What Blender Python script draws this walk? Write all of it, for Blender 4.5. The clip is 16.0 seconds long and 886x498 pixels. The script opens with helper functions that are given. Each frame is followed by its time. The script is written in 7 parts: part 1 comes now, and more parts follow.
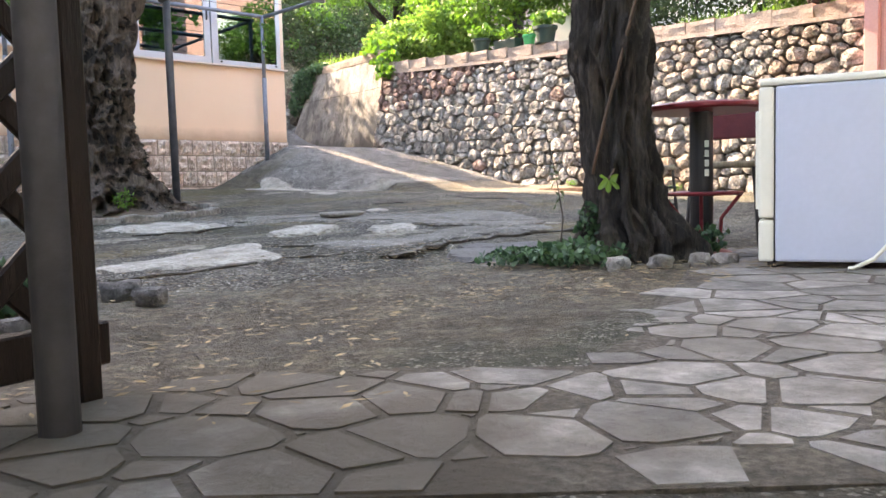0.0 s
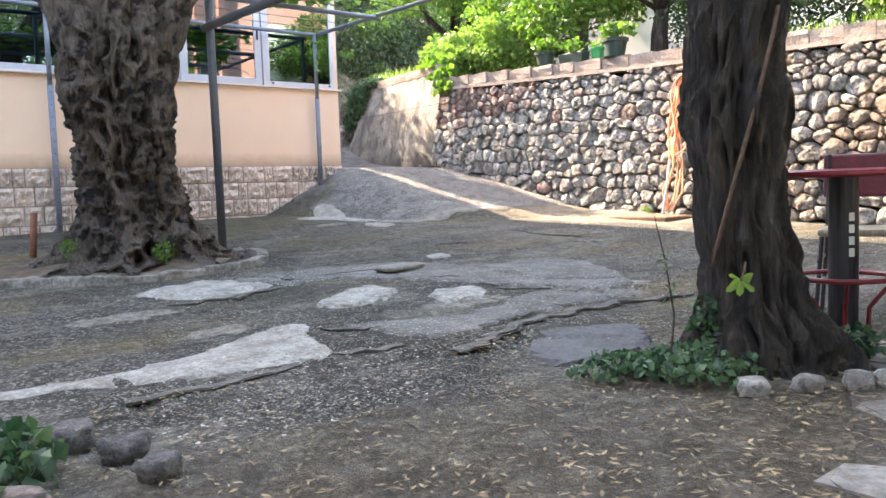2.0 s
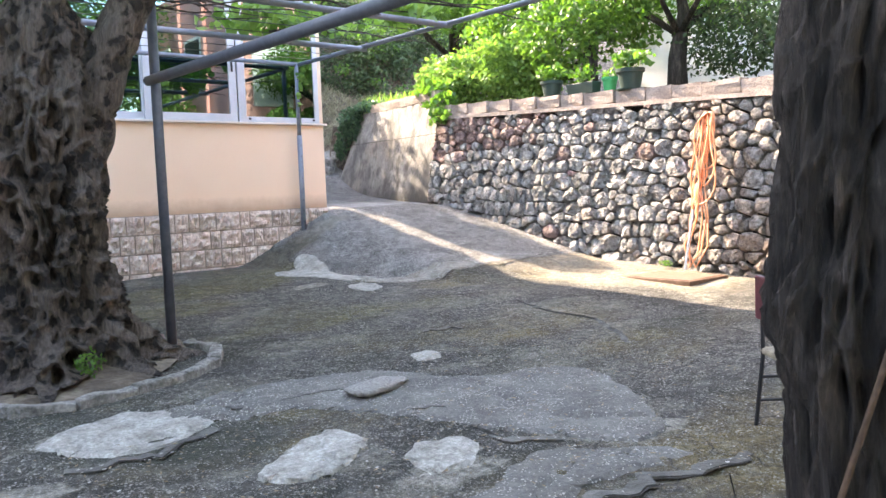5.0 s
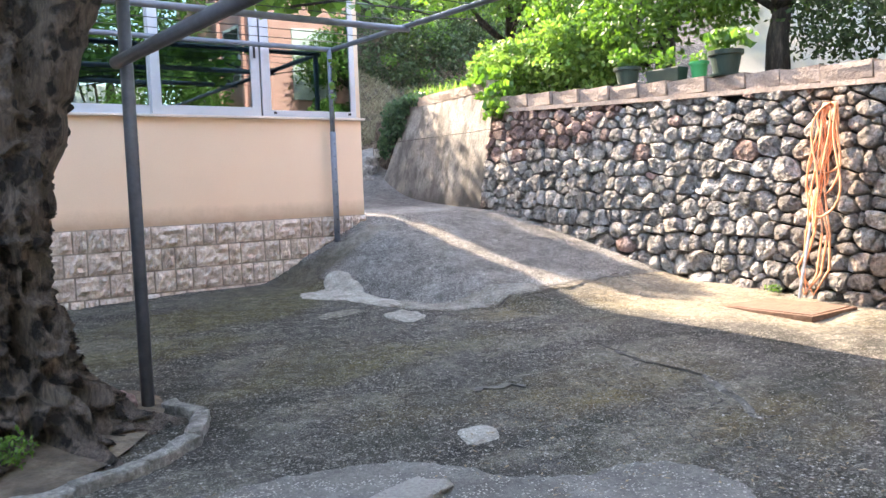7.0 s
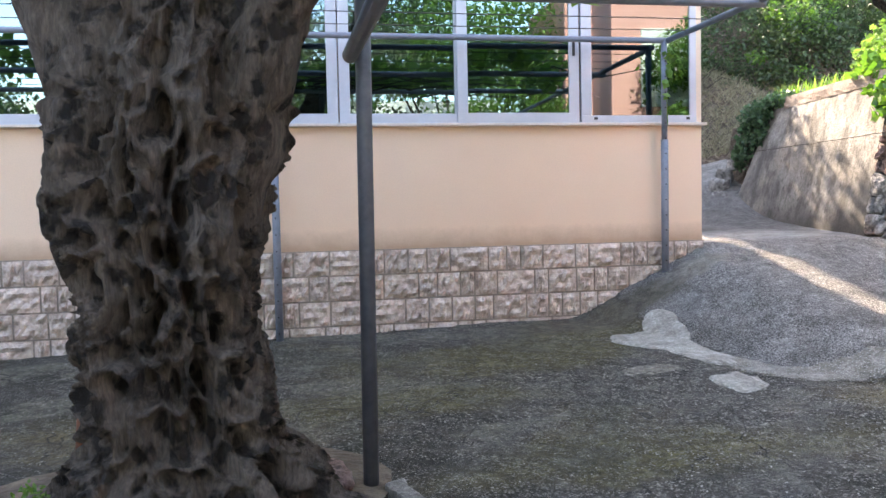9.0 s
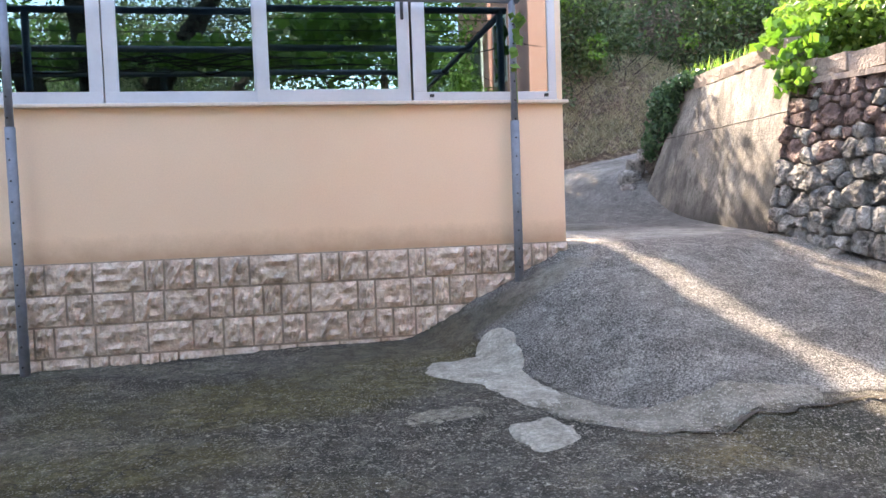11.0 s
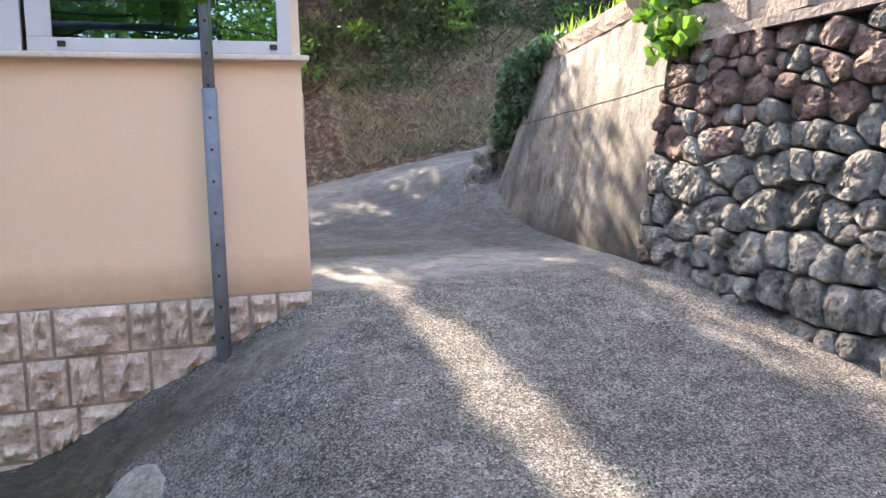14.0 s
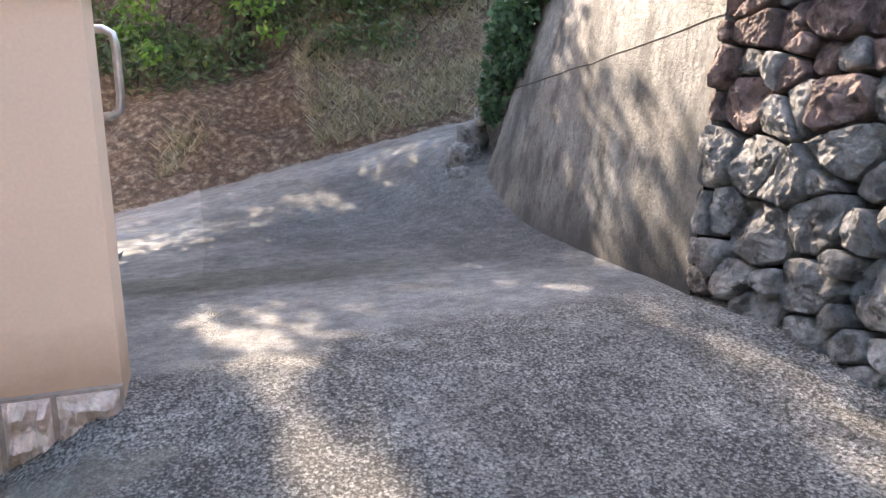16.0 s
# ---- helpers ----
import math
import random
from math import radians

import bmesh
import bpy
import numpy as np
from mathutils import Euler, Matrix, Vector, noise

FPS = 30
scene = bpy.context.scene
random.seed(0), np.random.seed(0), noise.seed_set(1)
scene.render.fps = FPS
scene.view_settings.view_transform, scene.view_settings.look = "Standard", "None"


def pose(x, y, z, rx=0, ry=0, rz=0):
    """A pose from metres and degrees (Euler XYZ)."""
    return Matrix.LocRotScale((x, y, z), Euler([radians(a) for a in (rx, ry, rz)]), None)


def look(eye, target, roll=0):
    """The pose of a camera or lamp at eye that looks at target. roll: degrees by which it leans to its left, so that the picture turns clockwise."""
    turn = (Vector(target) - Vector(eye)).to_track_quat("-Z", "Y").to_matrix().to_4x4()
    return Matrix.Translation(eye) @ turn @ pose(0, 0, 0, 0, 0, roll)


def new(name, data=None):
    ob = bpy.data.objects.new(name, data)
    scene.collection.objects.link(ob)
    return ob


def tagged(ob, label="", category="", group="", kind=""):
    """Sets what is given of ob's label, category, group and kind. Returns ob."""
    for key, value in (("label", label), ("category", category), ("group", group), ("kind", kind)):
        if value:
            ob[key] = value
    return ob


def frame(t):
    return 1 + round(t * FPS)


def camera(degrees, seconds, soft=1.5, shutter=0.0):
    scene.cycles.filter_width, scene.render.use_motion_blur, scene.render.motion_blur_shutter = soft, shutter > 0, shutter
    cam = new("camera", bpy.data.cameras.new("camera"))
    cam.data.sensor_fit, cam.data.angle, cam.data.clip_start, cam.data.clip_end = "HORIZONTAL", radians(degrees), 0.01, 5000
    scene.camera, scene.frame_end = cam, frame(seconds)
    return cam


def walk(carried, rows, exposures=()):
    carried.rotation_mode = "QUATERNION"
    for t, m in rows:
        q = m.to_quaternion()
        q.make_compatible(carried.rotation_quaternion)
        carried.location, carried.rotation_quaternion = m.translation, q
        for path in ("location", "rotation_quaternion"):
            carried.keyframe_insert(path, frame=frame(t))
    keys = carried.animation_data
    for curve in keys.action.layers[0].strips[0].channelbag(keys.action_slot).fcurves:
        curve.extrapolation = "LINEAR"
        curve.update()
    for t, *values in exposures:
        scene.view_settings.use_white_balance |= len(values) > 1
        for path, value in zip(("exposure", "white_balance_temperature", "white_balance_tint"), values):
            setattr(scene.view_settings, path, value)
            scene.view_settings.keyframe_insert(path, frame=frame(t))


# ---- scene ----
cam = camera(57.7, 16.0)

PATH = [
    (0, (-6.845, -10.77, 0.197), (-5.481, -9.314, 0.049), -1.5),
    (0.5, (-6.716, -10.619, 0.25), (-5.418, -9.104, 0.103), -1.7),
    (1, (-6.608, -10.492, 0.359), (-5.334, -8.958, 0.213), -1.7),
    (1.5, (-6.543, -10.314, 0.469), (-5.279, -8.771, 0.323), -1.8),
    (2, (-6.414, -10.17, 0.568), (-5.153, -8.624, 0.422), -2.0),
    (2.5, (-6.274, -10.042, 0.721), (-5.016, -8.494, 0.577), -2.1),
    (3, (-6.228, -9.913, 0.856), (-4.973, -8.363, 0.715), -2.1),
    (3.5, (-6.086, -9.847, 0.935), (-4.83, -8.298, 0.792), -2.3),
    (4, (-5.931, -9.714, 1.069), (-4.671, -8.168, 0.921), -2.1),
    (6.3, (-4.98, -8.636, 1.233), (-3.765, -7.057, 1.07), -2.2),
    (6.5, (-4.875, -8.485, 1.253), (-3.669, -6.898, 1.086), -2.2),
    (7, (-4.654, -8.165, 1.298), (-3.506, -6.535, 1.138), -2.0),
    (7.5, (-4.453, -7.855, 1.356), (-3.436, -6.14, 1.205), -1.8),
    (8, (-4.234, -7.571, 1.369), (-3.477, -5.724, 1.232), -1.6),
    (8.2, (-4.181, -7.464, 1.372), (-3.538, -5.575, 1.244), -1.4),
    (10.3, (-2.691, -6.498, 1.299), (-2.463, -4.513, 1.2), -1.7),
    (10.5, (-2.562, -6.385, 1.304), (-2.281, -4.407, 1.203), -1.9),
    (11, (-2.194, -6.023, 1.294), (-1.804, -4.065, 1.187), -2.0),
    (11.5, (-1.92, -5.688, 1.286), (-1.477, -3.741, 1.177), -2.0),
    (12, (-1.625, -5.334, 1.305), (-1.123, -3.401, 1.193), -2.2),
    (12.5, (-1.317, -4.973, 1.335), (-0.76, -3.056, 1.221), -2.2),
    (13, (-1.055, -4.602, 1.353), (-0.467, -2.694, 1.238), -2.2),
    (13.5, (-0.789, -4.249, 1.384), (-0.19, -2.345, 1.263), -2.2),
    (14, (-0.558, -3.861, 1.437), (0.045, -1.96, 1.29), -2.1),
    (14.5, (-0.365, -3.457, 1.486), (0.237, -1.56, 1.285), -2.1),
    (15, (-0.146, -3.083, 1.512), (0.459, -1.191, 1.281), -2.1),
    (15.5, (0.046, -2.646, 1.522), (0.649, -0.754, 1.285), -2.0),
    (16, (0.246, -2.3, 1.524), (0.805, -0.41, 1.312), -3.6),
]
walk(cam, [(t, look(eye, target, roll)) for t, eye, target, roll in PATH], exposures=[(0, 3.9, 8900, 20), (4, 4.0, 8000, 17), (8, 3.75, 8000, 18), (10.5, 3.7, 8200, 19), (12, 3.6, 8000, 18), (13.5, 3.55, 7900, 17), (16, 3.4, 7600, 18)])

# ---- world, sun ----
SUN_DIR = Vector((0.115, -1.0, -0.72)).normalized()
world = bpy.data.worlds.new("sky")
scene.world = world
world.use_nodes = True
_n = world.node_tree.nodes
_sky = _n.new("ShaderNodeTexSky")
_sky.sky_type = "NISHITA"
_sky.sun_disc = False
_sky.sun_elevation = math.asin(-SUN_DIR.z)
_sky.sun_rotation = math.atan2(-SUN_DIR.x, -SUN_DIR.y)
_n["Background"].inputs["Strength"].default_value = 0.15
world.node_tree.links.new(_sky.outputs["Color"], _n["Background"].inputs["Color"])
sun = new("sun", bpy.data.lights.new("sun", "SUN"))
sun.data.energy = 2.2
sun.data.angle = radians(0.5)
sun.data.color = (1.0, 0.93, 0.82)
sun.rotation_euler = SUN_DIR.to_track_quat("-Z", "Y").to_euler()

# ---- materials ----


def ramp_stops(node, stops):
    cr = node.color_ramp
    while len(cr.elements) > 1:
        cr.elements.remove(cr.elements[-1])
    cr.elements[0].position = stops[0][0]
    cr.elements[0].color = (*stops[0][1], 1)
    for p, c in stops[1:]:
        cr.elements.new(p).color = (*c, 1)


def surface(name, colours, scale=3.0, detail=8.0, rough=0.85, bump=0.3, bump_scale=40.0, metal=0.0, spots=None,
            vary=0.0, stretch=(1, 1, 1), spec=0.4, dist=0.02, island=0.0, grain=0.5):
    """A procedural surface: colours over noise, fine spots, relief, and a shift of value by object or island."""
    m = bpy.data.materials.new(name)
    m.use_nodes = True
    nt = m.node_tree
    N, L = nt.nodes, nt.links
    b = N["Principled BSDF"]
    b.inputs["Roughness"].default_value = rough
    b.inputs["Metallic"].default_value = metal
    b.inputs["Specular IOR Level"].default_value = spec
    geo = N.new("ShaderNodeNewGeometry")
    mp = N.new("ShaderNodeMapping")
    mp.inputs["Scale"].default_value = stretch
    L.new(geo.outputs["Position"], mp.inputs["Vector"])
    n1 = N.new("ShaderNodeTexNoise")
    n1.inputs["Scale"].default_value = scale
    n1.inputs["Detail"].default_value = detail
    n1.inputs["Roughness"].default_value = 0.62
    L.new(mp.outputs["Vector"], n1.inputs["Vector"])
    cr = N.new("ShaderNodeValToRGB")
    k = len(colours)
    ramp_stops(cr, [(0.32 + 0.36 * i / max(1, k - 1), c) for i, c in enumerate(colours)])
    L.new(n1.outputs["Fac"], cr.inputs["Fac"])
    col = cr.outputs["Color"]
    n2 = N.new("ShaderNodeTexNoise")
    n2.inputs["Scale"].default_value = bump_scale
    n2.inputs["Detail"].default_value = 6
    L.new(mp.outputs["Vector"], n2.inputs["Vector"])
    if spots:
        sscale, amount, scol = spots
        n3 = N.new("ShaderNodeTexNoise")
        n3.inputs["Scale"].default_value = sscale
        n3.inputs["Detail"].default_value = 3
        L.new(geo.outputs["Position"], n3.inputs["Vector"])
        mr = N.new("ShaderNodeMapRange")
        mr.inputs["From Min"].default_value = 0.66 - amount * 0.2
        mr.inputs["From Max"].default_value = 0.70
        L.new(n3.outputs["Fac"], mr.inputs["Value"])
        mx = N.new("ShaderNodeMixRGB")
        mx.inputs["Color2"].default_value = (*scol, 1)
        L.new(mr.outputs["Result"], mx.inputs["Fac"])
        L.new(col, mx.inputs["Color1"])
        col = mx.outputs["Color"]
    # a second scale of value
    mul = N.new("ShaderNodeMixRGB")
    mul.blend_type = "MULTIPLY"
    mul.inputs["Fac"].default_value = grain
    vr = N.new("ShaderNodeMapRange")
    vr.inputs["From Min"].default_value = 0.3
    vr.inputs["From Max"].default_value = 0.7
    vr.inputs["To Min"].default_value = 0.6
    vr.inputs["To Max"].default_value = 1.25
    L.new(n2.outputs["Fac"], vr.inputs["Value"])
    L.new(col, mul.inputs["Color1"])
    L.new(vr.outputs["Result"], mul.inputs["Color2"])
    col = mul.outputs["Color"]
    if vary or island:
        hs = N.new("ShaderNodeHueSaturation")
        r = N.new("ShaderNodeMapRange")
        amt = vary or island
        r.inputs["To Min"].default_value = 1 - amt
        r.inputs["To Max"].default_value = 1 + amt
        if vary:
            oi = N.new("ShaderNodeObjectInfo")
            L.new(oi.outputs["Random"], r.inputs["Value"])
        else:
            L.new(geo.outputs["Random Per Island"], r.inputs["Value"])
        L.new(r.outputs["Result"], hs.inputs["Value"])
        L.new(col, hs.inputs["Color"])
        col = hs.outputs["Color"]
    L.new(col, b.inputs["Base Color"])
    bp = N.new("ShaderNodeBump")
    bp.inputs["Strength"].default_value = bump
    bp.inputs["Distance"].default_value = dist
    L.new(n2.outputs["Fac"], bp.inputs["Height"])
    L.new(bp.outputs["Normal"], b.inputs["Normal"])
    return m


def attr_mask(name, amp=0.2, scale=9.0, edge=0.05):
    """High where a stored value of the mesh is over a half, with a ragged edge."""
    def fn(N, L, pos):
        a = N.new("ShaderNodeAttribute")
        a.attribute_name = name
        n = N.new("ShaderNodeTexNoise")
        n.inputs["Scale"].default_value = scale
        n.inputs["Detail"].default_value = 7
        L.new(pos, n.inputs["Vector"])
        ma = N.new("ShaderNodeMath")
        ma.operation = "MULTIPLY_ADD"
        ma.inputs[1].default_value = amp
        L.new(n.outputs["Fac"], ma.inputs[0])
        L.new(a.outputs["Fac"], ma.inputs[2])
        r = N.new("ShaderNodeMapRange")
        r.inputs["From Min"].default_value = 0.5 + amp / 2 - edge / 2
        r.inputs["From Max"].default_value = 0.5 + amp / 2 + edge / 2
        L.new(ma.outputs["Value"], r.inputs["Value"])
        return r.outputs["Result"]
    return fn


def edge_mask(name, width):
    """A thin line where a stored value of the mesh passes a half."""
    def fn(N, L, pos):
        a = N.new("ShaderNodeAttribute")
        a.attribute_name = name
        n = N.new("ShaderNodeTexNoise")
        n.inputs["Scale"].default_value = 7
        n.inputs["Detail"].default_value = 7
        L.new(pos, n.inputs["Vector"])
        ma = N.new("ShaderNodeMath")
        ma.operation = "MULTIPLY_ADD"
        ma.inputs[1].default_value = 0.16
        L.new(n.outputs["Fac"], ma.inputs[0])
        L.new(a.outputs["Fac"], ma.inputs[2])
        s = N.new("ShaderNodeMath")
        s.operation = "SUBTRACT"
        s.inputs[1].default_value = 0.565
        L.new(ma.outputs["Value"], s.inputs[0])
        ab = N.new("ShaderNodeMath")
        ab.operation = "ABSOLUTE"
        L.new(s.outputs["Value"], ab.inputs[0])
        r = N.new("ShaderNodeMapRange")
        r.inputs["From Min"].default_value = width
        r.inputs["From Max"].default_value = 0.0
        L.new(ab.outputs["Value"], r.inputs["Value"])
        return r.outputs["Result"]
    return fn


def crack_mask(scale, width):
    def fn(N, L, pos):
        n = N.new("ShaderNodeTexNoise")
        n.inputs["Scale"].default_value = scale
        n.inputs["Detail"].default_value = 4
        L.new(pos, n.inputs["Vector"])
        s = N.new("ShaderNodeMath")
        s.operation = "SUBTRACT"
        s.inputs[1].default_value = 0.5
        L.new(n.outputs["Fac"], s.inputs[0])
        ab = N.new("ShaderNodeMath")
        ab.operation = "ABSOLUTE"
        L.new(s.outputs["Value"], ab.inputs[0])
        r = N.new("ShaderNodeMapRange")
        r.inputs["From Min"].default_value = width
        r.inputs["From Max"].default_value = 0.0
        L.new(ab.outputs["Value"], r.inputs["Value"])
        return r.outputs["Result"]
    return fn


def mix_over(m, fac_fn, colour, stops=None, scale=3.0, amount=1.0):
    """Lays a second colour over a surface where the mask built by fac_fn(nodes, links, position) is high."""
    nt = m.node_tree
    N, L = nt.nodes, nt.links
    b = N["Principled BSDF"]
    old = b.inputs["Base Color"].links[0].from_socket
    geo = N.new("ShaderNodeNewGeometry")
    fac = fac_fn(N, L, geo.outputs["Position"])
    mx = N.new("ShaderNodeMixRGB")
    mx.inputs["Color2"].default_value = (*colour, 1)
    if stops:
        n = N.new("ShaderNodeTexNoise")
        n.inputs["Scale"].default_value = scale
        n.inputs["Detail"].default_value = 10
        n.inputs["Roughness"].default_value = 0.75
        L.new(geo.outputs["Position"], n.inputs["Vector"])
        cr = N.new("ShaderNodeValToRGB")
        k = len(stops)
        ramp_stops(cr, [(0.34 + 0.32 * i / (k - 1), c) for i, c in enumerate(stops)])
        L.new(n.outputs["Fac"], cr.inputs["Fac"])
        L.new(cr.outputs["Color"], mx.inputs["Color2"])
    if amount < 1:
        mm = N.new("ShaderNodeMath")
        mm.operation = "MULTIPLY"
        mm.inputs[1].default_value = amount
        L.new(fac, mm.inputs[0])
        fac = mm.outputs["Value"]
    L.new(fac, mx.inputs["Fac"])
    L.new(old, mx.inputs["Color1"])
    L.new(mx.outputs["Color"], b.inputs["Base Color"])


def noise_mask(scale, lo, hi, detail=5, stretch=(1, 1, 1)):
    def fn(N, L, pos):
        mp = N.new("ShaderNodeMapping")
        mp.inputs["Scale"].default_value = stretch
        L.new(pos, mp.inputs["Vector"])
        n = N.new("ShaderNodeTexNoise")
        n.inputs["Scale"].default_value = scale
        n.inputs["Detail"].default_value = detail
        L.new(mp.outputs["Vector"], n.inputs["Vector"])
        r = N.new("ShaderNodeMapRange")
        r.inputs["From Min"].default_value = lo
        r.inputs["From Max"].default_value = hi
        L.new(n.outputs["Fac"], r.inputs["Value"])
        return r.outputs["Result"]
    return fn


def foot_mask(z0, height, scale=7.0, amp=0.16):
    """High below a ragged line a little above z0, for splashed dirt at a wall's foot."""
    def fn(N, L, pos):
        n = N.new("ShaderNodeTexNoise")
        n.inputs["Scale"].default_value = scale
        n.inputs["Detail"].default_value = 8
        n.inputs["Roughness"].default_value = 0.7
        L.new(pos, n.inputs["Vector"])
        sp = N.new("ShaderNodeSeparateXYZ")
        L.new(pos, sp.inputs["Vector"])
        a = N.new("ShaderNodeMath")
        a.operation = "MULTIPLY_ADD"
        a.inputs[1].default_value = -amp
        L.new(n.outputs["Fac"], a.inputs[0])
        L.new(sp.outputs["Z"], a.inputs[2])
        r = N.new("ShaderNodeMapRange")
        r.inputs["From Min"].default_value = z0 + height - amp * 0.5
        r.inputs["From Max"].default_value = z0 - amp * 0.5
        L.new(a.outputs["Value"], r.inputs["Value"])
        return r.outputs["Result"]
    return fn


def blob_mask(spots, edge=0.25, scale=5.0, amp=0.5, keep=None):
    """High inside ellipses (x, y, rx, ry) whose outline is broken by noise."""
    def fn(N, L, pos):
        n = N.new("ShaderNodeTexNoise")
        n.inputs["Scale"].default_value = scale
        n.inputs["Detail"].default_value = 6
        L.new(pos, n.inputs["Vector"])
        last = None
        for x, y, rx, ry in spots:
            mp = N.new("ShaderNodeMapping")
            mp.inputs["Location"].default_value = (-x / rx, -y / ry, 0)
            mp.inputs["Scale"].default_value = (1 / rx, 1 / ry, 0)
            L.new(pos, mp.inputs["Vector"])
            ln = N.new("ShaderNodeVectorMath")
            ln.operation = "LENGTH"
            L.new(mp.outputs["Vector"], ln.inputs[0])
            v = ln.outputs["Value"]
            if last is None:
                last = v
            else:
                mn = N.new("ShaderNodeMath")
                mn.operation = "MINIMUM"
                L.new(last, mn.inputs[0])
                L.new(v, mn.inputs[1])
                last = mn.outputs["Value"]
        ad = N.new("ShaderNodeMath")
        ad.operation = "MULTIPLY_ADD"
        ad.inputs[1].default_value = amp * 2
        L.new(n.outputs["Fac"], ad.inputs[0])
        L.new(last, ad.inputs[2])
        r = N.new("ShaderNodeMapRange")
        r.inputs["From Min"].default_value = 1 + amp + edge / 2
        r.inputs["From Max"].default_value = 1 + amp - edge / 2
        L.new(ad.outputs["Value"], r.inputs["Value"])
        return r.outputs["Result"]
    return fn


def aggregate(m, scale, amount, strength=0.6, dist=0.01):
    """Small stones in the surface, by cell: value and relief."""
    nt = m.node_tree
    N, L = nt.nodes, nt.links
    b = N["Principled BSDF"]
    old = b.inputs["Base Color"].links[0].from_socket
    nrm = b.inputs["Normal"].links[0].from_socket
    geo = N.new("ShaderNodeNewGeometry")
    v = N.new("ShaderNodeTexVoronoi")
    v.inputs["Scale"].default_value = scale
    v.inputs["Randomness"].default_value = 1.0
    L.new(geo.outputs["Position"], v.inputs["Vector"])
    sp = N.new("ShaderNodeSeparateColor")
    L.new(v.outputs["Color"], sp.inputs["Color"])
    r = N.new("ShaderNodeMapRange")
    r.inputs["To Min"].default_value = 1 - amount
    r.inputs["To Max"].default_value = 1 + amount * 1.1
    L.new(sp.outputs["Red"], r.inputs["Value"])
    hs = N.new("ShaderNodeHueSaturation")
    L.new(r.outputs["Result"], hs.inputs["Value"])
    L.new(old, hs.inputs["Color"])
    L.new(hs.outputs["Color"], b.inputs["Base Color"])
    bp = N.new("ShaderNodeBump")
    bp.invert = True
    bp.inputs["Strength"].default_value = strength
    bp.inputs["Distance"].default_value = dist
    L.new(v.outputs["Distance"], bp.inputs["Height"])
    L.new(nrm, bp.inputs["Normal"])
    L.new(bp.outputs["Normal"], b.inputs["Normal"])


def gravel_over(m, mask_fn, scale, dark, pale, gap=(0.30, 0.62), patch=2.5, amount=1.0, dist=0.02):
    """Exposed stones by cell over a surface where the mask is high: pale tops, dark gaps, real relief; patches wear denser or barer."""
    N, L = m.node_tree.nodes, m.node_tree.links
    b = N["Principled BSDF"]
    old = b.inputs["Base Color"].links[0].from_socket
    nrm = b.inputs["Normal"].links[0].from_socket
    geo = N.new("ShaderNodeNewGeometry")
    pos = geo.outputs["Position"]
    fac = mask_fn(N, L, pos)
    wob = N.new("ShaderNodeTexNoise")
    wob.inputs["Scale"].default_value = scale * 0.9
    wob.inputs["Detail"].default_value = 4
    L.new(pos, wob.inputs["Vector"])
    add = N.new("ShaderNodeVectorMath")
    add.operation = "MULTIPLY_ADD"
    add.inputs[1].default_value = (2.2 / scale,) * 3
    L.new(wob.outputs["Color"], add.inputs[0])
    L.new(pos, add.inputs[2])
    v = N.new("ShaderNodeTexVoronoi")
    v.inputs["Scale"].default_value = scale
    L.new(add.outputs["Vector"], v.inputs["Vector"])
    big = N.new("ShaderNodeTexNoise")
    big.inputs["Scale"].default_value = patch
    big.inputs["Detail"].default_value = 7
    big.inputs["Roughness"].default_value = 0.65
    L.new(pos, big.inputs["Vector"])
    h = N.new("ShaderNodeMath")
    h.operation = "MULTIPLY_ADD"
    h.inputs[1].default_value = -0.9
    L.new(big.outputs["Fac"], h.inputs[0])
    L.new(v.outputs["Distance"], h.inputs[2])
    top = N.new("ShaderNodeMapRange")
    top.inputs["From Min"].default_value = gap[1] - 0.45
    top.inputs["From Max"].default_value = gap[0] - 0.45
    L.new(h.outputs["Value"], top.inputs["Value"])
    sp = N.new("ShaderNodeSeparateColor")
    L.new(v.outputs["Color"], sp.inputs["Color"])
    cr = N.new("ShaderNodeValToRGB")
    ramp_stops(cr, [(i / (len(pale) - 1), c) for i, c in enumerate(pale)])
    L.new(sp.outputs["Green"], cr.inputs["Fac"])
    mx = N.new("ShaderNodeMixRGB")
    mx.inputs["Color1"].default_value = (*dark, 1)
    L.new(top.outputs["Result"], mx.inputs["Fac"])
    L.new(cr.outputs["Color"], mx.inputs["Color2"])
    am = N.new("ShaderNodeMath")
    am.operation = "MULTIPLY"
    am.inputs[1].default_value = amount
    L.new(fac, am.inputs[0])
    over = N.new("ShaderNodeMixRGB")
    L.new(am.outputs["Value"], over.inputs["Fac"])
    L.new(old, over.inputs["Color1"])
    L.new(mx.outputs["Color"], over.inputs["Color2"])
    L.new(over.outputs["Color"], b.inputs["Base Color"])
    hh = N.new("ShaderNodeMath")
    hh.operation = "MULTIPLY"
    L.new(top.outputs["Result"], hh.inputs[0])
    L.new(am.outputs["Value"], hh.inputs[1])
    bp = N.new("ShaderNodeBump")
    bp.inputs["Strength"].default_value = 1.0
    bp.inputs["Distance"].default_value = dist
    L.new(hh.outputs["Value"], bp.inputs["Height"])
    L.new(nrm, bp.inputs["Normal"])
    L.new(bp.outputs["Normal"], b.inputs["Normal"])


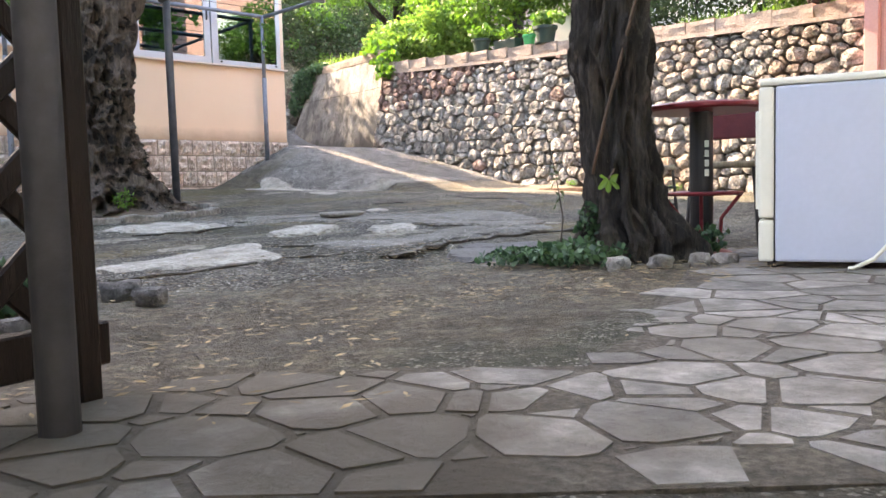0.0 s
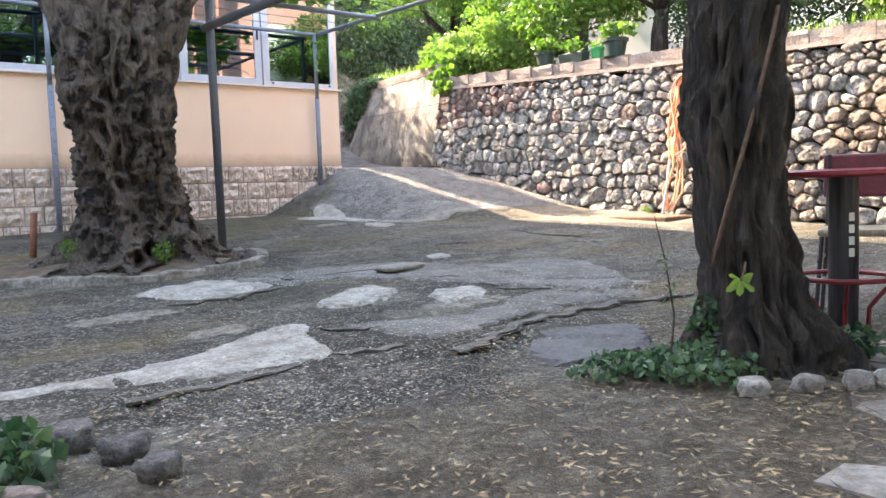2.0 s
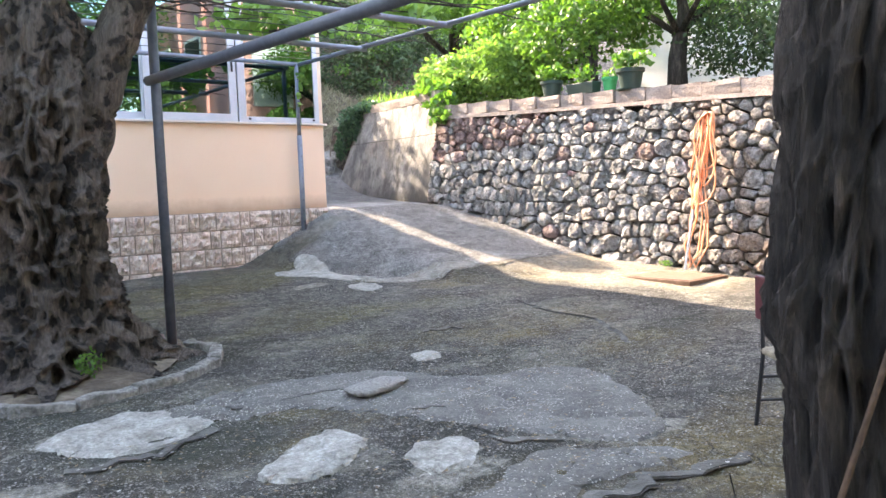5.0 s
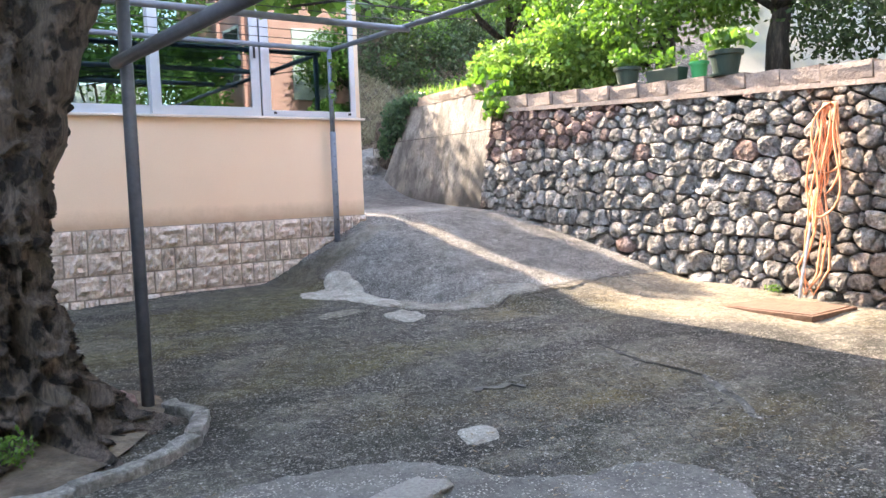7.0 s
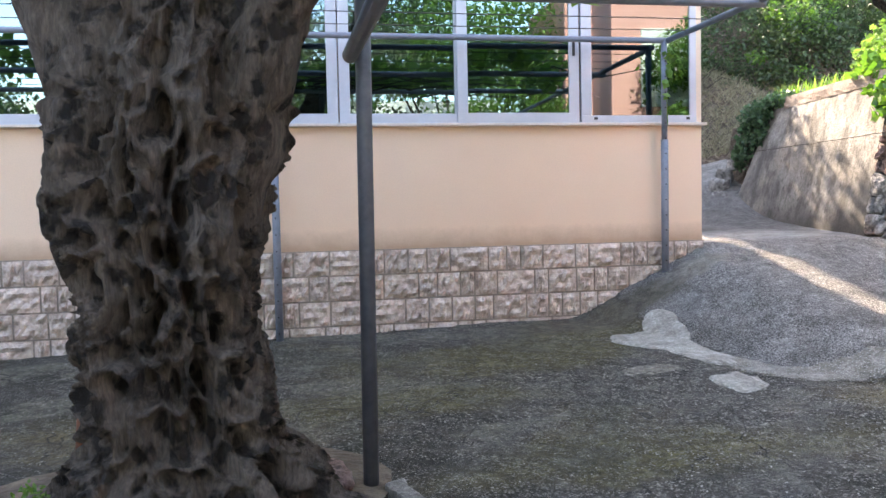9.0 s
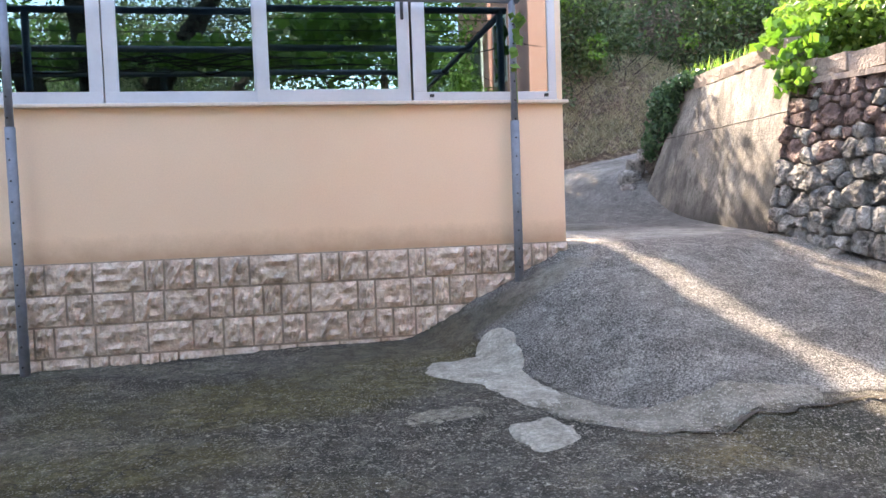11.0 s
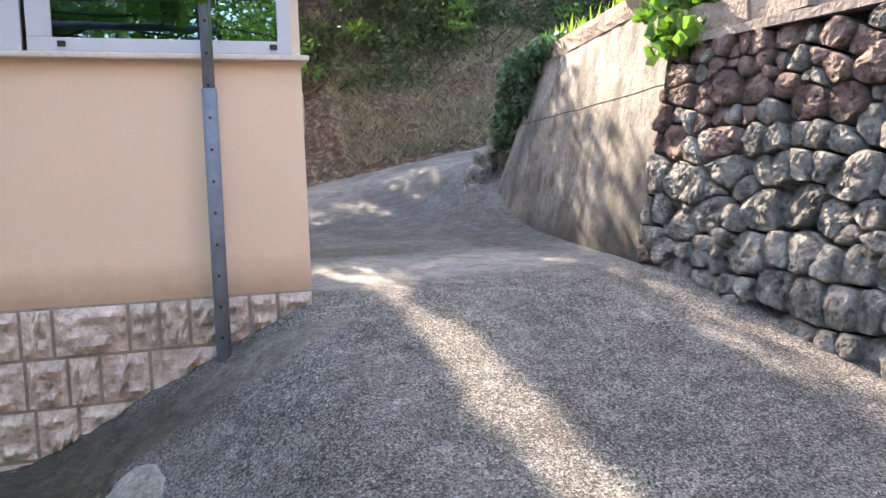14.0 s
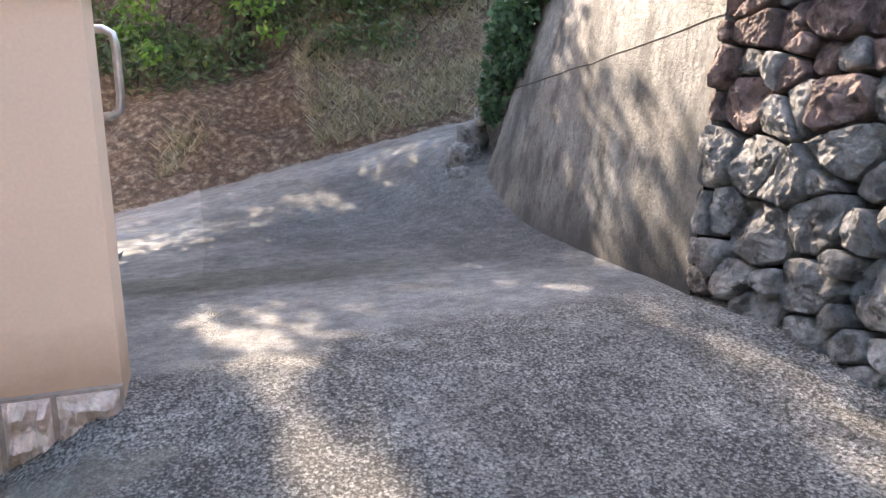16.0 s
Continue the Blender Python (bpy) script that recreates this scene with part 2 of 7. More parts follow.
def loose_chips(m, scale, share, colour, amount=1.0, dist=0.006):
    """A share of small cells stands out as separate pale stones."""
    N, L = m.node_tree.nodes, m.node_tree.links
    b = N["Principled BSDF"]
    old = b.inputs["Base Color"].links[0].from_socket
    nrm = b.inputs["Normal"].links[0].from_socket
    geo = N.new("ShaderNodeNewGeometry")
    v = N.new("ShaderNodeTexVoronoi")
    v.inputs["Scale"].default_value = scale
    L.new(geo.outputs["Position"], v.inputs["Vector"])
    sp = N.new("ShaderNodeSeparateColor")
    L.new(v.outputs["Color"], sp.inputs["Color"])
    big = N.new("ShaderNodeTexNoise")
    big.inputs["Scale"].default_value = 1.3
    big.inputs["Detail"].default_value = 6
    L.new(geo.outputs["Position"], big.inputs["Vector"])
    th = N.new("ShaderNodeMath")
    th.operation = "MULTIPLY_ADD"
    th.inputs[1].default_value = 0.7
    L.new(big.outputs["Fac"], th.inputs[0])
    L.new(sp.outputs["Blue"], th.inputs[2])
    pick = N.new("ShaderNodeMapRange")
    pick.inputs["From Min"].default_value = 1.35 - share
    pick.inputs["From Max"].default_value = 1.36 - share
    L.new(th.outputs["Value"], pick.inputs["Value"])
    near = N.new("ShaderNodeMapRange")
    near.inputs["From Min"].default_value = 0.48
    near.inputs["From Max"].default_value = 0.36
    L.new(v.outputs["Distance"], near.inputs["Value"])
    f = N.new("ShaderNodeMath")
    f.operation = "MULTIPLY"
    L.new(pick.outputs["Result"], f.inputs[0])
    L.new(near.outputs["Result"], f.inputs[1])
    fa = N.new("ShaderNodeMath")
    fa.operation = "MULTIPLY"
    fa.inputs[1].default_value = amount
    L.new(f.outputs["Value"], fa.inputs[0])
    mx = N.new("ShaderNodeMixRGB")
    mx.inputs["Color2"].default_value = (*colour, 1)
    L.new(fa.outputs["Value"], mx.inputs["Fac"])
    L.new(old, mx.inputs["Color1"])
    L.new(mx.outputs["Color"], b.inputs["Base Color"])
    bp = N.new("ShaderNodeBump")
    bp.inputs["Strength"].default_value = 1.0
    bp.inputs["Distance"].default_value = dist
    L.new(f.outputs["Value"], bp.inputs["Height"])
    L.new(nrm, bp.inputs["Normal"])
    L.new(bp.outputs["Normal"], b.inputs["Normal"])


def crisp(m, scale, amount=0.5, dist=0.012, stretch=(1, 1, 1), rough=0.75, lo=0.40, hi=0.62):
    """Sharp fine pits and grain over a surface: value and relief."""
    N, L = m.node_tree.nodes, m.node_tree.links
    b = N["Principled BSDF"]
    old = b.inputs["Base Color"].links[0].from_socket
    nrm = b.inputs["Normal"].links[0].from_socket
    geo = N.new("ShaderNodeNewGeometry")
    mp = N.new("ShaderNodeMapping")
    mp.inputs["Scale"].default_value = stretch
    L.new(geo.outputs["Position"], mp.inputs["Vector"])
    n = N.new("ShaderNodeTexNoise")
    n.inputs["Scale"].default_value = scale
    n.inputs["Detail"].default_value = 10
    n.inputs["Roughness"].default_value = rough
    L.new(mp.outputs["Vector"], n.inputs["Vector"])
    r = N.new("ShaderNodeMapRange")
    r.inputs["From Min"].default_value = lo
    r.inputs["From Max"].default_value = hi
    r.inputs["To Min"].default_value = 1 - amount
    r.inputs["To Max"].default_value = 1 + amount * 0.7
    L.new(n.outputs["Fac"], r.inputs["Value"])
    hs = N.new("ShaderNodeHueSaturation")
    L.new(r.outputs["Result"], hs.inputs["Value"])
    L.new(old, hs.inputs["Color"])
    L.new(hs.outputs["Color"], b.inputs["Base Color"])
    bp = N.new("ShaderNodeBump")
    bp.inputs["Strength"].default_value = 1.0
    bp.inputs["Distance"].default_value = dist
    L.new(r.outputs["Result"], bp.inputs["Height"])
    L.new(nrm, bp.inputs["Normal"])
    L.new(bp.outputs["Normal"], b.inputs["Normal"])


def leafy(name, c1, c2, trans=0.35):
    m = bpy.data.materials.new(name)
    m.use_nodes = True
    N, L = m.node_tree.nodes, m.node_tree.links
    b = N["Principled BSDF"]
    b.inputs["Roughness"].default_value = 0.55
    geo = N.new("ShaderNodeNewGeometry")
    cr = N.new("ShaderNodeValToRGB")
    ramp_stops(cr, [(0.0, c1), (1.0, c2)])
    L.new(geo.outputs["Random Per Island"], cr.inputs["Fac"])
    L.new(cr.outputs["Color"], b.inputs["Base Color"])
    tr = N.new("ShaderNodeBsdfTranslucent")
    hs = N.new("ShaderNodeHueSaturation")
    hs.inputs["Value"].default_value = 1.6
    hs.inputs["Saturation"].default_value = 1.15
    L.new(cr.outputs["Color"], hs.inputs["Color"])
    L.new(hs.outputs["Color"], tr.inputs["Color"])
    mx = N.new("ShaderNodeMixShader")
    mx.inputs["Fac"].default_value = trans
    L.new(b.outputs["BSDF"], mx.inputs[1])
    L.new(tr.outputs["BSDF"], mx.inputs[2])
    L.new(mx.outputs["Shader"], N["Material Output"].inputs["Surface"])
    return m


CONCRETE = surface("old_concrete", [(0.022, 0.021, 0.016), (0.068, 0.061, 0.048), (0.165, 0.15, 0.122)], scale=2.2,
                   bump=0.7, bump_scale=22, spots=(46, 0.45, (0.42, 0.39, 0.33)), dist=0.015)
mix_over(CONCRETE, noise_mask(0.9, 0.5, 0.66, stretch=(0.6, 1.3, 1)), (0.15, 0.115, 0.05))
mix_over(CONCRETE, noise_mask(0.6, 0.50, 0.62), (0.048, 0.050, 0.032))
mix_over(CONCRETE, noise_mask(0.8, 0.52, 0.60, 9), (0.028, 0.027, 0.018), amount=0.75)
mix_over(CONCRETE, noise_mask(1.1, 0.55, 0.60, 10, stretch=(0.7, 1.4, 1)), (0.2, 0.18, 0.12), [(0.12, 0.108, 0.075), (0.27, 0.25, 0.2)], 9, 0.6)
# pale beige ellipse: the sunlit strip by the stone wall, painted in
mix_over(CONCRETE, blob_mask([(1.7, -3.6, 1.0, 1.3)], 0.3, 1.6, 0.6), (0.3, 0.25, 0.17), [(0.24, 0.19, 0.12), (0.36, 0.31, 0.23)], 2.5, 0.85)
mix_over(CONCRETE, blob_mask([(-4.0, -5.0, 0.7, 0.12), (-3.35, -6.62, 0.22, 0.17), (-2.2, -6.9, 0.2, 0.08), (-4.75, -6.3, 0.2, 0.1), (-1.4, -1.97, 0.18, 0.10),
                              (-5.0, -5.6, 0.3, 0.12)], 0.25, 8, 0.9), (0.4, 0.4, 0.3), [(0.24, 0.22, 0.17), (0.44, 0.41, 0.34)], 14, 0.75)
mix_over(CONCRETE, blob_mask([(-2.3, -1.3, 1.1, 0.45), (-1.6, -0.75, 0.7, 0.25), (-3.2, -2.2, 0.8, 0.3), (-2.0, -3.4, 1.0, 0.3)], 0.6, 2.5, 0.7), (0.13, 0.11, 0.035),
         [(0.06, 0.056, 0.02), (0.16, 0.135, 0.045)], 6, 0.7)
mix_over(CONCRETE, crack_mask(0.7, 0.0035), (0.02, 0.018, 0.015))
mix_over(CONCRETE, crack_mask(1.9, 0.004), (0.03, 0.027, 0.022), amount=0.7)
loose_chips(CONCRETE, 62, 0.22, (0.32, 0.30, 0.26), 0.75)
loose_chips(CONCRETE, 120, 0.24, (0.38, 0.36, 0.31), 0.75, 0.004)
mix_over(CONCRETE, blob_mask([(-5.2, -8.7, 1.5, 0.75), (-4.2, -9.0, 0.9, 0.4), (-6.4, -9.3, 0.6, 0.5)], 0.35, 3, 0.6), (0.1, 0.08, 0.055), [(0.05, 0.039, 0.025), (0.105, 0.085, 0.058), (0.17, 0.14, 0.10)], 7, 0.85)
crisp(CONCRETE, 30, 0.45, 0.008)
mix_over(CONCRETE, attr_mask("ramp", 0.16, 7), (0.2, 0.2, 0.2), [(0.16, 0.152, 0.14), (0.24, 0.228, 0.208)], 3)
gravel_over(CONCRETE, attr_mask("ramp", 0.16, 7), 100, (0.085, 0.081, 0.075), [(0.26, 0.25, 0.23), (0.42, 0.40, 0.37), (0.60, 0.575, 0.535)], (0.34, 0.72), 2.2, dist=0.014)
mix_over(CONCRETE, edge_mask("ramp", 0.016), (0.03, 0.028, 0.024), amount=0.8)
mix_over(CONCRETE, attr_mask("road", 0.5, 3, 0.3), (0.2, 0.2, 0.2), [(0.17, 0.17, 0.165), (0.27, 0.27, 0.26), (0.38, 0.375, 0.36)], 2.2)
mix_over(CONCRETE, blob_mask([(0.9, 0.9, 1.2, 0.42), (0.2, 0.55, 0.5, 0.3)], 0.5, 3, 0.5), (0.3, 0.3, 0.3), [(0.33, 0.325, 0.31), (0.47, 0.46, 0.44)], 5, 0.85)
mix_over(CONCRETE, blob_mask([(0.4, 1.75, 0.9, 0.28)], 0.5, 4, 0.6), (0.1, 0.1, 0.05), [(0.085, 0.085, 0.06), (0.15, 0.148, 0.12)], 7, 0.7)
gravel_over(CONCRETE, blob_mask([(1.3, 3.4, 1.0, 1.5), (1.9, 2.4, 0.5, 1.0)], 0.5, 3, 0.5), 95, (0.09, 0.088, 0.084), [(0.2, 0.197, 0.19), (0.33, 0.325, 0.31)], (0.34, 0.7), 3, 0.8, 0.01)
mix_over(CONCRETE, noise_mask(9, 0.55, 0.7, 8), (0.30, 0.285, 0.25), amount=0.25)
mix_over(CONCRETE, blob_mask([(-0.35, -0.32, 0.4, 0.16), (-0.75, -0.42, 0.3, 0.1)], 0.4, 9, 0.8), (0.3, 0.28, 0.23), [(0.2, 0.18, 0.14), (0.42, 0.39, 0.33)], 12, 0.8)
mix_over(CONCRETE, blob_mask([(-1.3, -0.35, 0.8, 0.3)], 0.6, 4, 0.7), (0.1, 0.085, 0.05), [(0.07, 0.058, 0.036), (0.15, 0.13, 0.09)], 9, 0.8)
mix_over(CONCRETE, noise_mask(2.0, 0.5, 0.64, 10), (0.08, 0.076, 0.068), amount=0.32)
mix_over(CONCRETE, attr_mask("earth", 0.25, 5), (0.2, 0.2, 0.2), [(0.022, 0.015, 0.011), (0.09, 0.064, 0.045), (0.30, 0.265, 0.20)], 11)
crisp(CONCRETE, 13, 0.28, 0.012)
aggregate(CONCRETE, 125, 0.16, 0.5, 0.006)
RAMPC = surface("rough_ramp_concrete", [(0.19, 0.175, 0.155), (0.25, 0.235, 0.205), (0.32, 0.30, 0.26)], scale=1.6,
                bump=0.9, bump_scale=55, dist=0.03)
PATCHC = surface("pale_cement", [(0.20, 0.185, 0.155), (0.33, 0.31, 0.268), (0.44, 0.42, 0.37)], scale=7, bump=0.6, bump_scale=60, dist=0.01)
crisp(PATCHC, 40, 0.3, 0.006)
KERBM = surface("rough_kerb_cement", [(0.13, 0.12, 0.10), (0.24, 0.225, 0.195), (0.36, 0.34, 0.30)], scale=9, bump=0.8, bump_scale=45, dist=0.015)
crisp(KERBM, 34, 0.35, 0.008)
LAYER = surface("smooth_cement_layer", [(0.085, 0.08, 0.069), (0.125, 0.118, 0.103), (0.175, 0.165, 0.145)], scale=3, bump=0.5, bump_scale=60, dist=0.008)
crisp(LAYER, 26, 0.28, 0.005)
loose_chips(LAYER, 90, 0.2, (0.40, 0.38, 0.33), 0.8, 0.004)
TOECEM = surface("tan_worn_cement", [(0.13, 0.12, 0.095), (0.2, 0.186, 0.155), (0.28, 0.262, 0.225)], scale=8, bump=0.6, bump_scale=55, dist=0.01)
crisp(TOECEM, 34, 0.35, 0.006)
loose_chips(TOECEM, 90, 0.3, (0.4, 0.38, 0.34), 0.8, 0.004)
DARKLAYER = surface("dark_cement_layer", [(0.075, 0.073, 0.072), (0.115, 0.112, 0.108)], scale=5, bump=0.4, bump_scale=70, dist=0.006)
crisp(DARKLAYER, 30, 0.25, 0.004)
PLASTER = surface("peach_plaster", [(0.77, 0.555, 0.405), (0.80, 0.59, 0.435)], scale=1.2, rough=0.9, bump=0.12,
                  bump_scale=90, dist=0.004, grain=0.12)
mix_over(PLASTER, foot_mask(1.0, 0.17), (0.40, 0.26, 0.17), amount=0.8)
BLOCK = surface("split_limestone", [(0.38, 0.29, 0.24), (0.57, 0.455, 0.385), (0.72, 0.61, 0.53)], scale=14, bump=1.0,
                bump_scale=30, vary=0.10, dist=0.03)
PAVJOINT = surface("paving_mortar", [(0.055, 0.047, 0.036), (0.11, 0.096, 0.075)], scale=5, bump=0.6, dist=0.01)
crisp(PAVJOINT, 40, 0.4, 0.006)
JOINT = surface("mortar", [(0.24, 0.19, 0.155), (0.34, 0.28, 0.235)], scale=8, bump=0.4)
SILLM = surface("sill_stone", [(0.62, 0.52, 0.44), (0.68, 0.58, 0.50)], scale=5, bump=0.1, grain=0.2)
RUBBLE = surface("limestone_rubble", [(0.17, 0.162, 0.151), (0.34, 0.322, 0.30), (0.56, 0.535, 0.50)], scale=9, bump=0.8,
                 bump_scale=24, vary=0.28, dist=0.03)
mix_over(RUBBLE, noise_mask(1.1, 0.54, 0.68), (0.33, 0.22, 0.17), amount=0.55)
mix_over(RUBBLE, noise_mask(14, 0.57, 0.62, 9), (0.05, 0.048, 0.046), amount=0.65)
crisp(RUBBLE, 30, 0.34, 0.016, rough=0.8)
REDSTONE = surface("red_rubble", [(0.16, 0.105, 0.09), (0.31, 0.205, 0.18), (0.48, 0.37, 0.325)], scale=7, bump=0.9,
                   bump_scale=32, vary=0.2, dist=0.02)
mix_over(REDSTONE, noise_mask(17, 0.57, 0.63, 8), (0.06, 0.04, 0.036), amount=0.7)
crisp(REDSTONE, 30, 0.34, 0.016, rough=0.8)
SOIL = surface("wall_filling", [(0.02, 0.017, 0.014), (0.055, 0.046, 0.038)], scale=10, bump=0.8)
CAST = surface("stained_cast_concrete", [(0.15, 0.144, 0.133), (0.25, 0.24, 0.22), (0.36, 0.345, 0.315)], scale=2.2,
               bump=0.25, bump_scale=24)
mix_over(CAST, noise_mask(1.1, 0.42, 0.56, 10, stretch=(1, 1, 0.6)), (0.085, 0.08, 0.072), amount=0.8)
mix_over(CAST, noise_mask(1.3, 0.50, 0.62, 6), (0.27, 0.225, 0.18), amount=0.45)
mix_over(CAST, noise_mask(6, 0.48, 0.62, 10, stretch=(1, 1, 0.55)), (0.05, 0.047, 0.042), amount=0.75)
mix_over(CAST, noise_mask(24, 0.57, 0.66, 8, stretch=(1, 1, 0.5)), (0.05, 0.047, 0.042), amount=0.6)
mix_over(CAST, foot_mask(1.02, 0.25, 5, 0.3), (0.04, 0.037, 0.033), amount=0.9)
crisp(CAST, 40, 0.25, 0.006)
COPINGM = surface("coping_blocks", [(0.24, 0.19, 0.16), (0.36, 0.29, 0.245)], scale=5, bump=0.5, vary=0.12)
PIPE = surface("grey_painted_steel", [(0.13, 0.15, 0.19), (0.19, 0.215, 0.26)], scale=12, rough=0.5, bump=0.1, spec=0.5, grain=0.2)
PIPED = surface("dark_grey_painted_steel", [(0.05, 0.057, 0.07), (0.085, 0.093, 0.11)], scale=12, rough=0.5, bump=0.1, grain=0.2)
POSTM = surface("weathered_grey_steel", [(0.032, 0.037, 0.048), (0.062, 0.070, 0.086)], scale=9, rough=0.6, bump=0.15, grain=0.3)
ALU = surface("window_frame_silver", [(0.46, 0.47, 0.50), (0.50, 0.51, 0.54)], scale=5, rough=0.4, bump=0.02, grain=0.05)
BLACK = surface("black_plastic", [(0.012, 0.012, 0.013), (0.02, 0.02, 0.022)], scale=8, rough=0.45, bump=0.05, grain=0.2)
BARK = surface("olive_bark", [(0.012, 0.009, 0.007), (0.045, 0.033, 0.025), (0.145, 0.112, 0.09)], scale=5,
               bump=1.0, bump_scale=28, stretch=(1.4, 1.4, 0.45), dist=0.03)
BARK2 = surface("dark_bark", [(0.012, 0.0095, 0.0078), (0.042, 0.034, 0.028), (0.12, 0.098, 0.082)], scale=6,
                bump=1.0, bump_scale=26, stretch=(1.5, 1.5, 0.4), dist=0.03)
# rotten bark pits, with the shade of their hollows partly painted dark
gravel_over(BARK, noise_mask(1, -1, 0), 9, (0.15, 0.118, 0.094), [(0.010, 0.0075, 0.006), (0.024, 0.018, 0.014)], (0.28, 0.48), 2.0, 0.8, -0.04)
crisp(BARK, 26, 0.45, 0.012, (1.6, 1.6, 0.3))
crisp(BARK2, 30, 0.5, 0.014, (1.7, 1.7, 0.16))
STEMM = surface("brown_climbing_stem", [(0.045, 0.028, 0.018), (0.085, 0.052, 0.034)], scale=20, bump=0.4)
EARTH = surface("reddish_earth", [(0.045, 0.032, 0.022), (0.10, 0.074, 0.05), (0.19, 0.15, 0.105)], scale=5, bump=0.8,
                bump_scale=25)
ASPH = surface("grey_road_concrete", [(0.15, 0.15, 0.15), (0.22, 0.22, 0.215), (0.29, 0.285, 0.275)], scale=1.2,
               bump=0.6, bump_scale=60)
SLATE = surface("paving_slate", [(0.10, 0.093, 0.084), (0.17, 0.161, 0.149), (0.25, 0.24, 0.226)], scale=5, bump=0.5,
                bump_scale=18, vary=0.32, rough=0.75, dist=0.012)
crisp(SLATE, 16, 0.3, 0.006)
GREYSLAB = surface("dark_cement", [(0.10, 0.098, 0.095), (0.15, 0.145, 0.135)], scale=4, bump=0.3)
WOOD = surface("dark_stained_wood", [(0.004, 0.0024, 0.002), (0.010, 0.0056, 0.004)], scale=6, rough=0.5, bump=0.4,
               bump_scale=25, stretch=(3, 3, 0.5))
RED = surface("dark_red_paint", [(0.16, 0.012, 0.018), (0.22, 0.022, 0.028)], scale=9, rough=0.35, bump=0.08, vary=0.05, grain=0.12)
REDPAD = surface("maroon_vinyl", [(0.07, 0.010, 0.016), (0.10, 0.016, 0.022)], scale=9, rough=0.45, bump=0.15, grain=0.15)
WHITEM = surface("white_enamel", [(0.36, 0.41, 0.50), (0.40, 0.45, 0.54)], scale=2, rough=0.35, bump=0.03, grain=0.06)
mix_over(WHITEM, noise_mask(7, 0.70, 0.8), (0.45, 0.38, 0.25))
CREAM = surface("yellowed_plastic", [(0.55, 0.56, 0.48), (0.62, 0.62, 0.54)], scale=3, rough=0.45, bump=0.03, grain=0.06)
ORANGE = surface("orange_hose_rubber", [(0.66, 0.25, 0.11), (0.76, 0.36, 0.19)], scale=9, rough=0.5, bump=0.05)
POTM = surface("green_plastic", [(0.015, 0.035, 0.03), (0.025, 0.05, 0.04)], scale=9, rough=0.5, bump=0.05, grain=0.1)
POTG = surface("bright_green_plastic", [(0.02, 0.28, 0.10), (0.03, 0.34, 0.13)], scale=9, rough=0.5, bump=0.05, grain=0.1)
PLATEM = surface("worn_rusty_plate", [(0.10, 0.055, 0.035), (0.17, 0.10, 0.068)], scale=10, rough=0.8, bump=0.4)
RUST = surface("rusted_iron", [(0.16, 0.06, 0.035), (0.28, 0.12, 0.07)], scale=14, rough=0.8, bump=0.4)
PINK = surface("pink_plaster", [(0.62, 0.30, 0.26), (0.68, 0.34, 0.30)], scale=1.5, bump=0.1, grain=0.15)
WHITEP = surface("white_plaster", [(0.66, 0.65, 0.62), (0.74, 0.73, 0.70)], scale=1.5, bump=0.1, grain=0.15)
DRY = surface("dry_litter", [(0.12, 0.08, 0.04), (0.28, 0.21, 0.12)], scale=9, bump=0.2, island=0.4)
PALE = surface("pale_chips", [(0.26, 0.245, 0.21), (0.42, 0.40, 0.35)], scale=9, bump=0.2, island=0.3)
GALV = surface("galvanised_steel", [(0.45, 0.46, 0.48), (0.55, 0.56, 0.58)], scale=20, rough=0.35, metal=0.9, bump=0.05)
BLUE = surface("navy_cloth", [(0.02, 0.03, 0.09), (0.03, 0.045, 0.13)], scale=20, rough=0.9, bump=0.3)
PLANK = surface("weathered_board", [(0.20, 0.17, 0.12), (0.32, 0.27, 0.2)], scale=8, bump=0.4, stretch=(3, 3, .6))
mix_over(SLATE, noise_mask(2.2, 0.45, 0.62, 7), (0.085, 0.073, 0.056), amount=0.55)
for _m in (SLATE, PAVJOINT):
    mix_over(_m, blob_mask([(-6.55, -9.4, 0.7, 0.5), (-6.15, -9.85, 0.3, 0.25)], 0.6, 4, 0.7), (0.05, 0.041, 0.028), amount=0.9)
WOOD.node_tree.nodes["Principled BSDF"].inputs["Specular IOR Level"].default_value = 0.15
LEAF_B = leafy("bright_leaves", (0.075, 0.155, 0.035), (0.20, 0.32, 0.085), 0.42)
LEAF_M = leafy("green_leaves", (0.05, 0.12, 0.025), (0.13, 0.24, 0.05), 0.4)
LEAF_D = leafy("dark_leaves", (0.02, 0.045, 0.018), (0.06, 0.10, 0.035), 0.25)
LEAF_O = leafy("olive_leaves", (0.06, 0.09, 0.045), (0.14, 0.17, 0.10), 0.25)
IVY = leafy("ivy_leaves", (0.014, 0.045, 0.024), (0.065, 0.135, 0.06), 0.25)
GRASS = leafy("dry_grass", (0.12, 0.12, 0.075), (0.30, 0.28, 0.20), 0.3)

GLASS = bpy.data.materials.new("tinted_window_glass")
GLASS.use_nodes = True
_N, _L = GLASS.node_tree.nodes, GLASS.node_tree.links
_g = _N.new("ShaderNodeBsdfGlossy")
_g.inputs["Roughness"].default_value = 0.01
_g.inputs["Color"].default_value = (0.55, 0.80, 0.86, 1)
_t = _N.new("ShaderNodeBsdfTransparent")
_t.inputs["Color"].default_value = (0.12, 0.22, 0.24, 1)
_m = _N.new("ShaderNodeMixShader")
_m.inputs["Fac"].default_value = 0.2
_L.new(_t.outputs["BSDF"], _m.inputs[1])
_L.new(_g.outputs["BSDF"], _m.inputs[2])
_L.new(_m.outputs["Shader"], _N["Material Output"].inputs["Surface"])

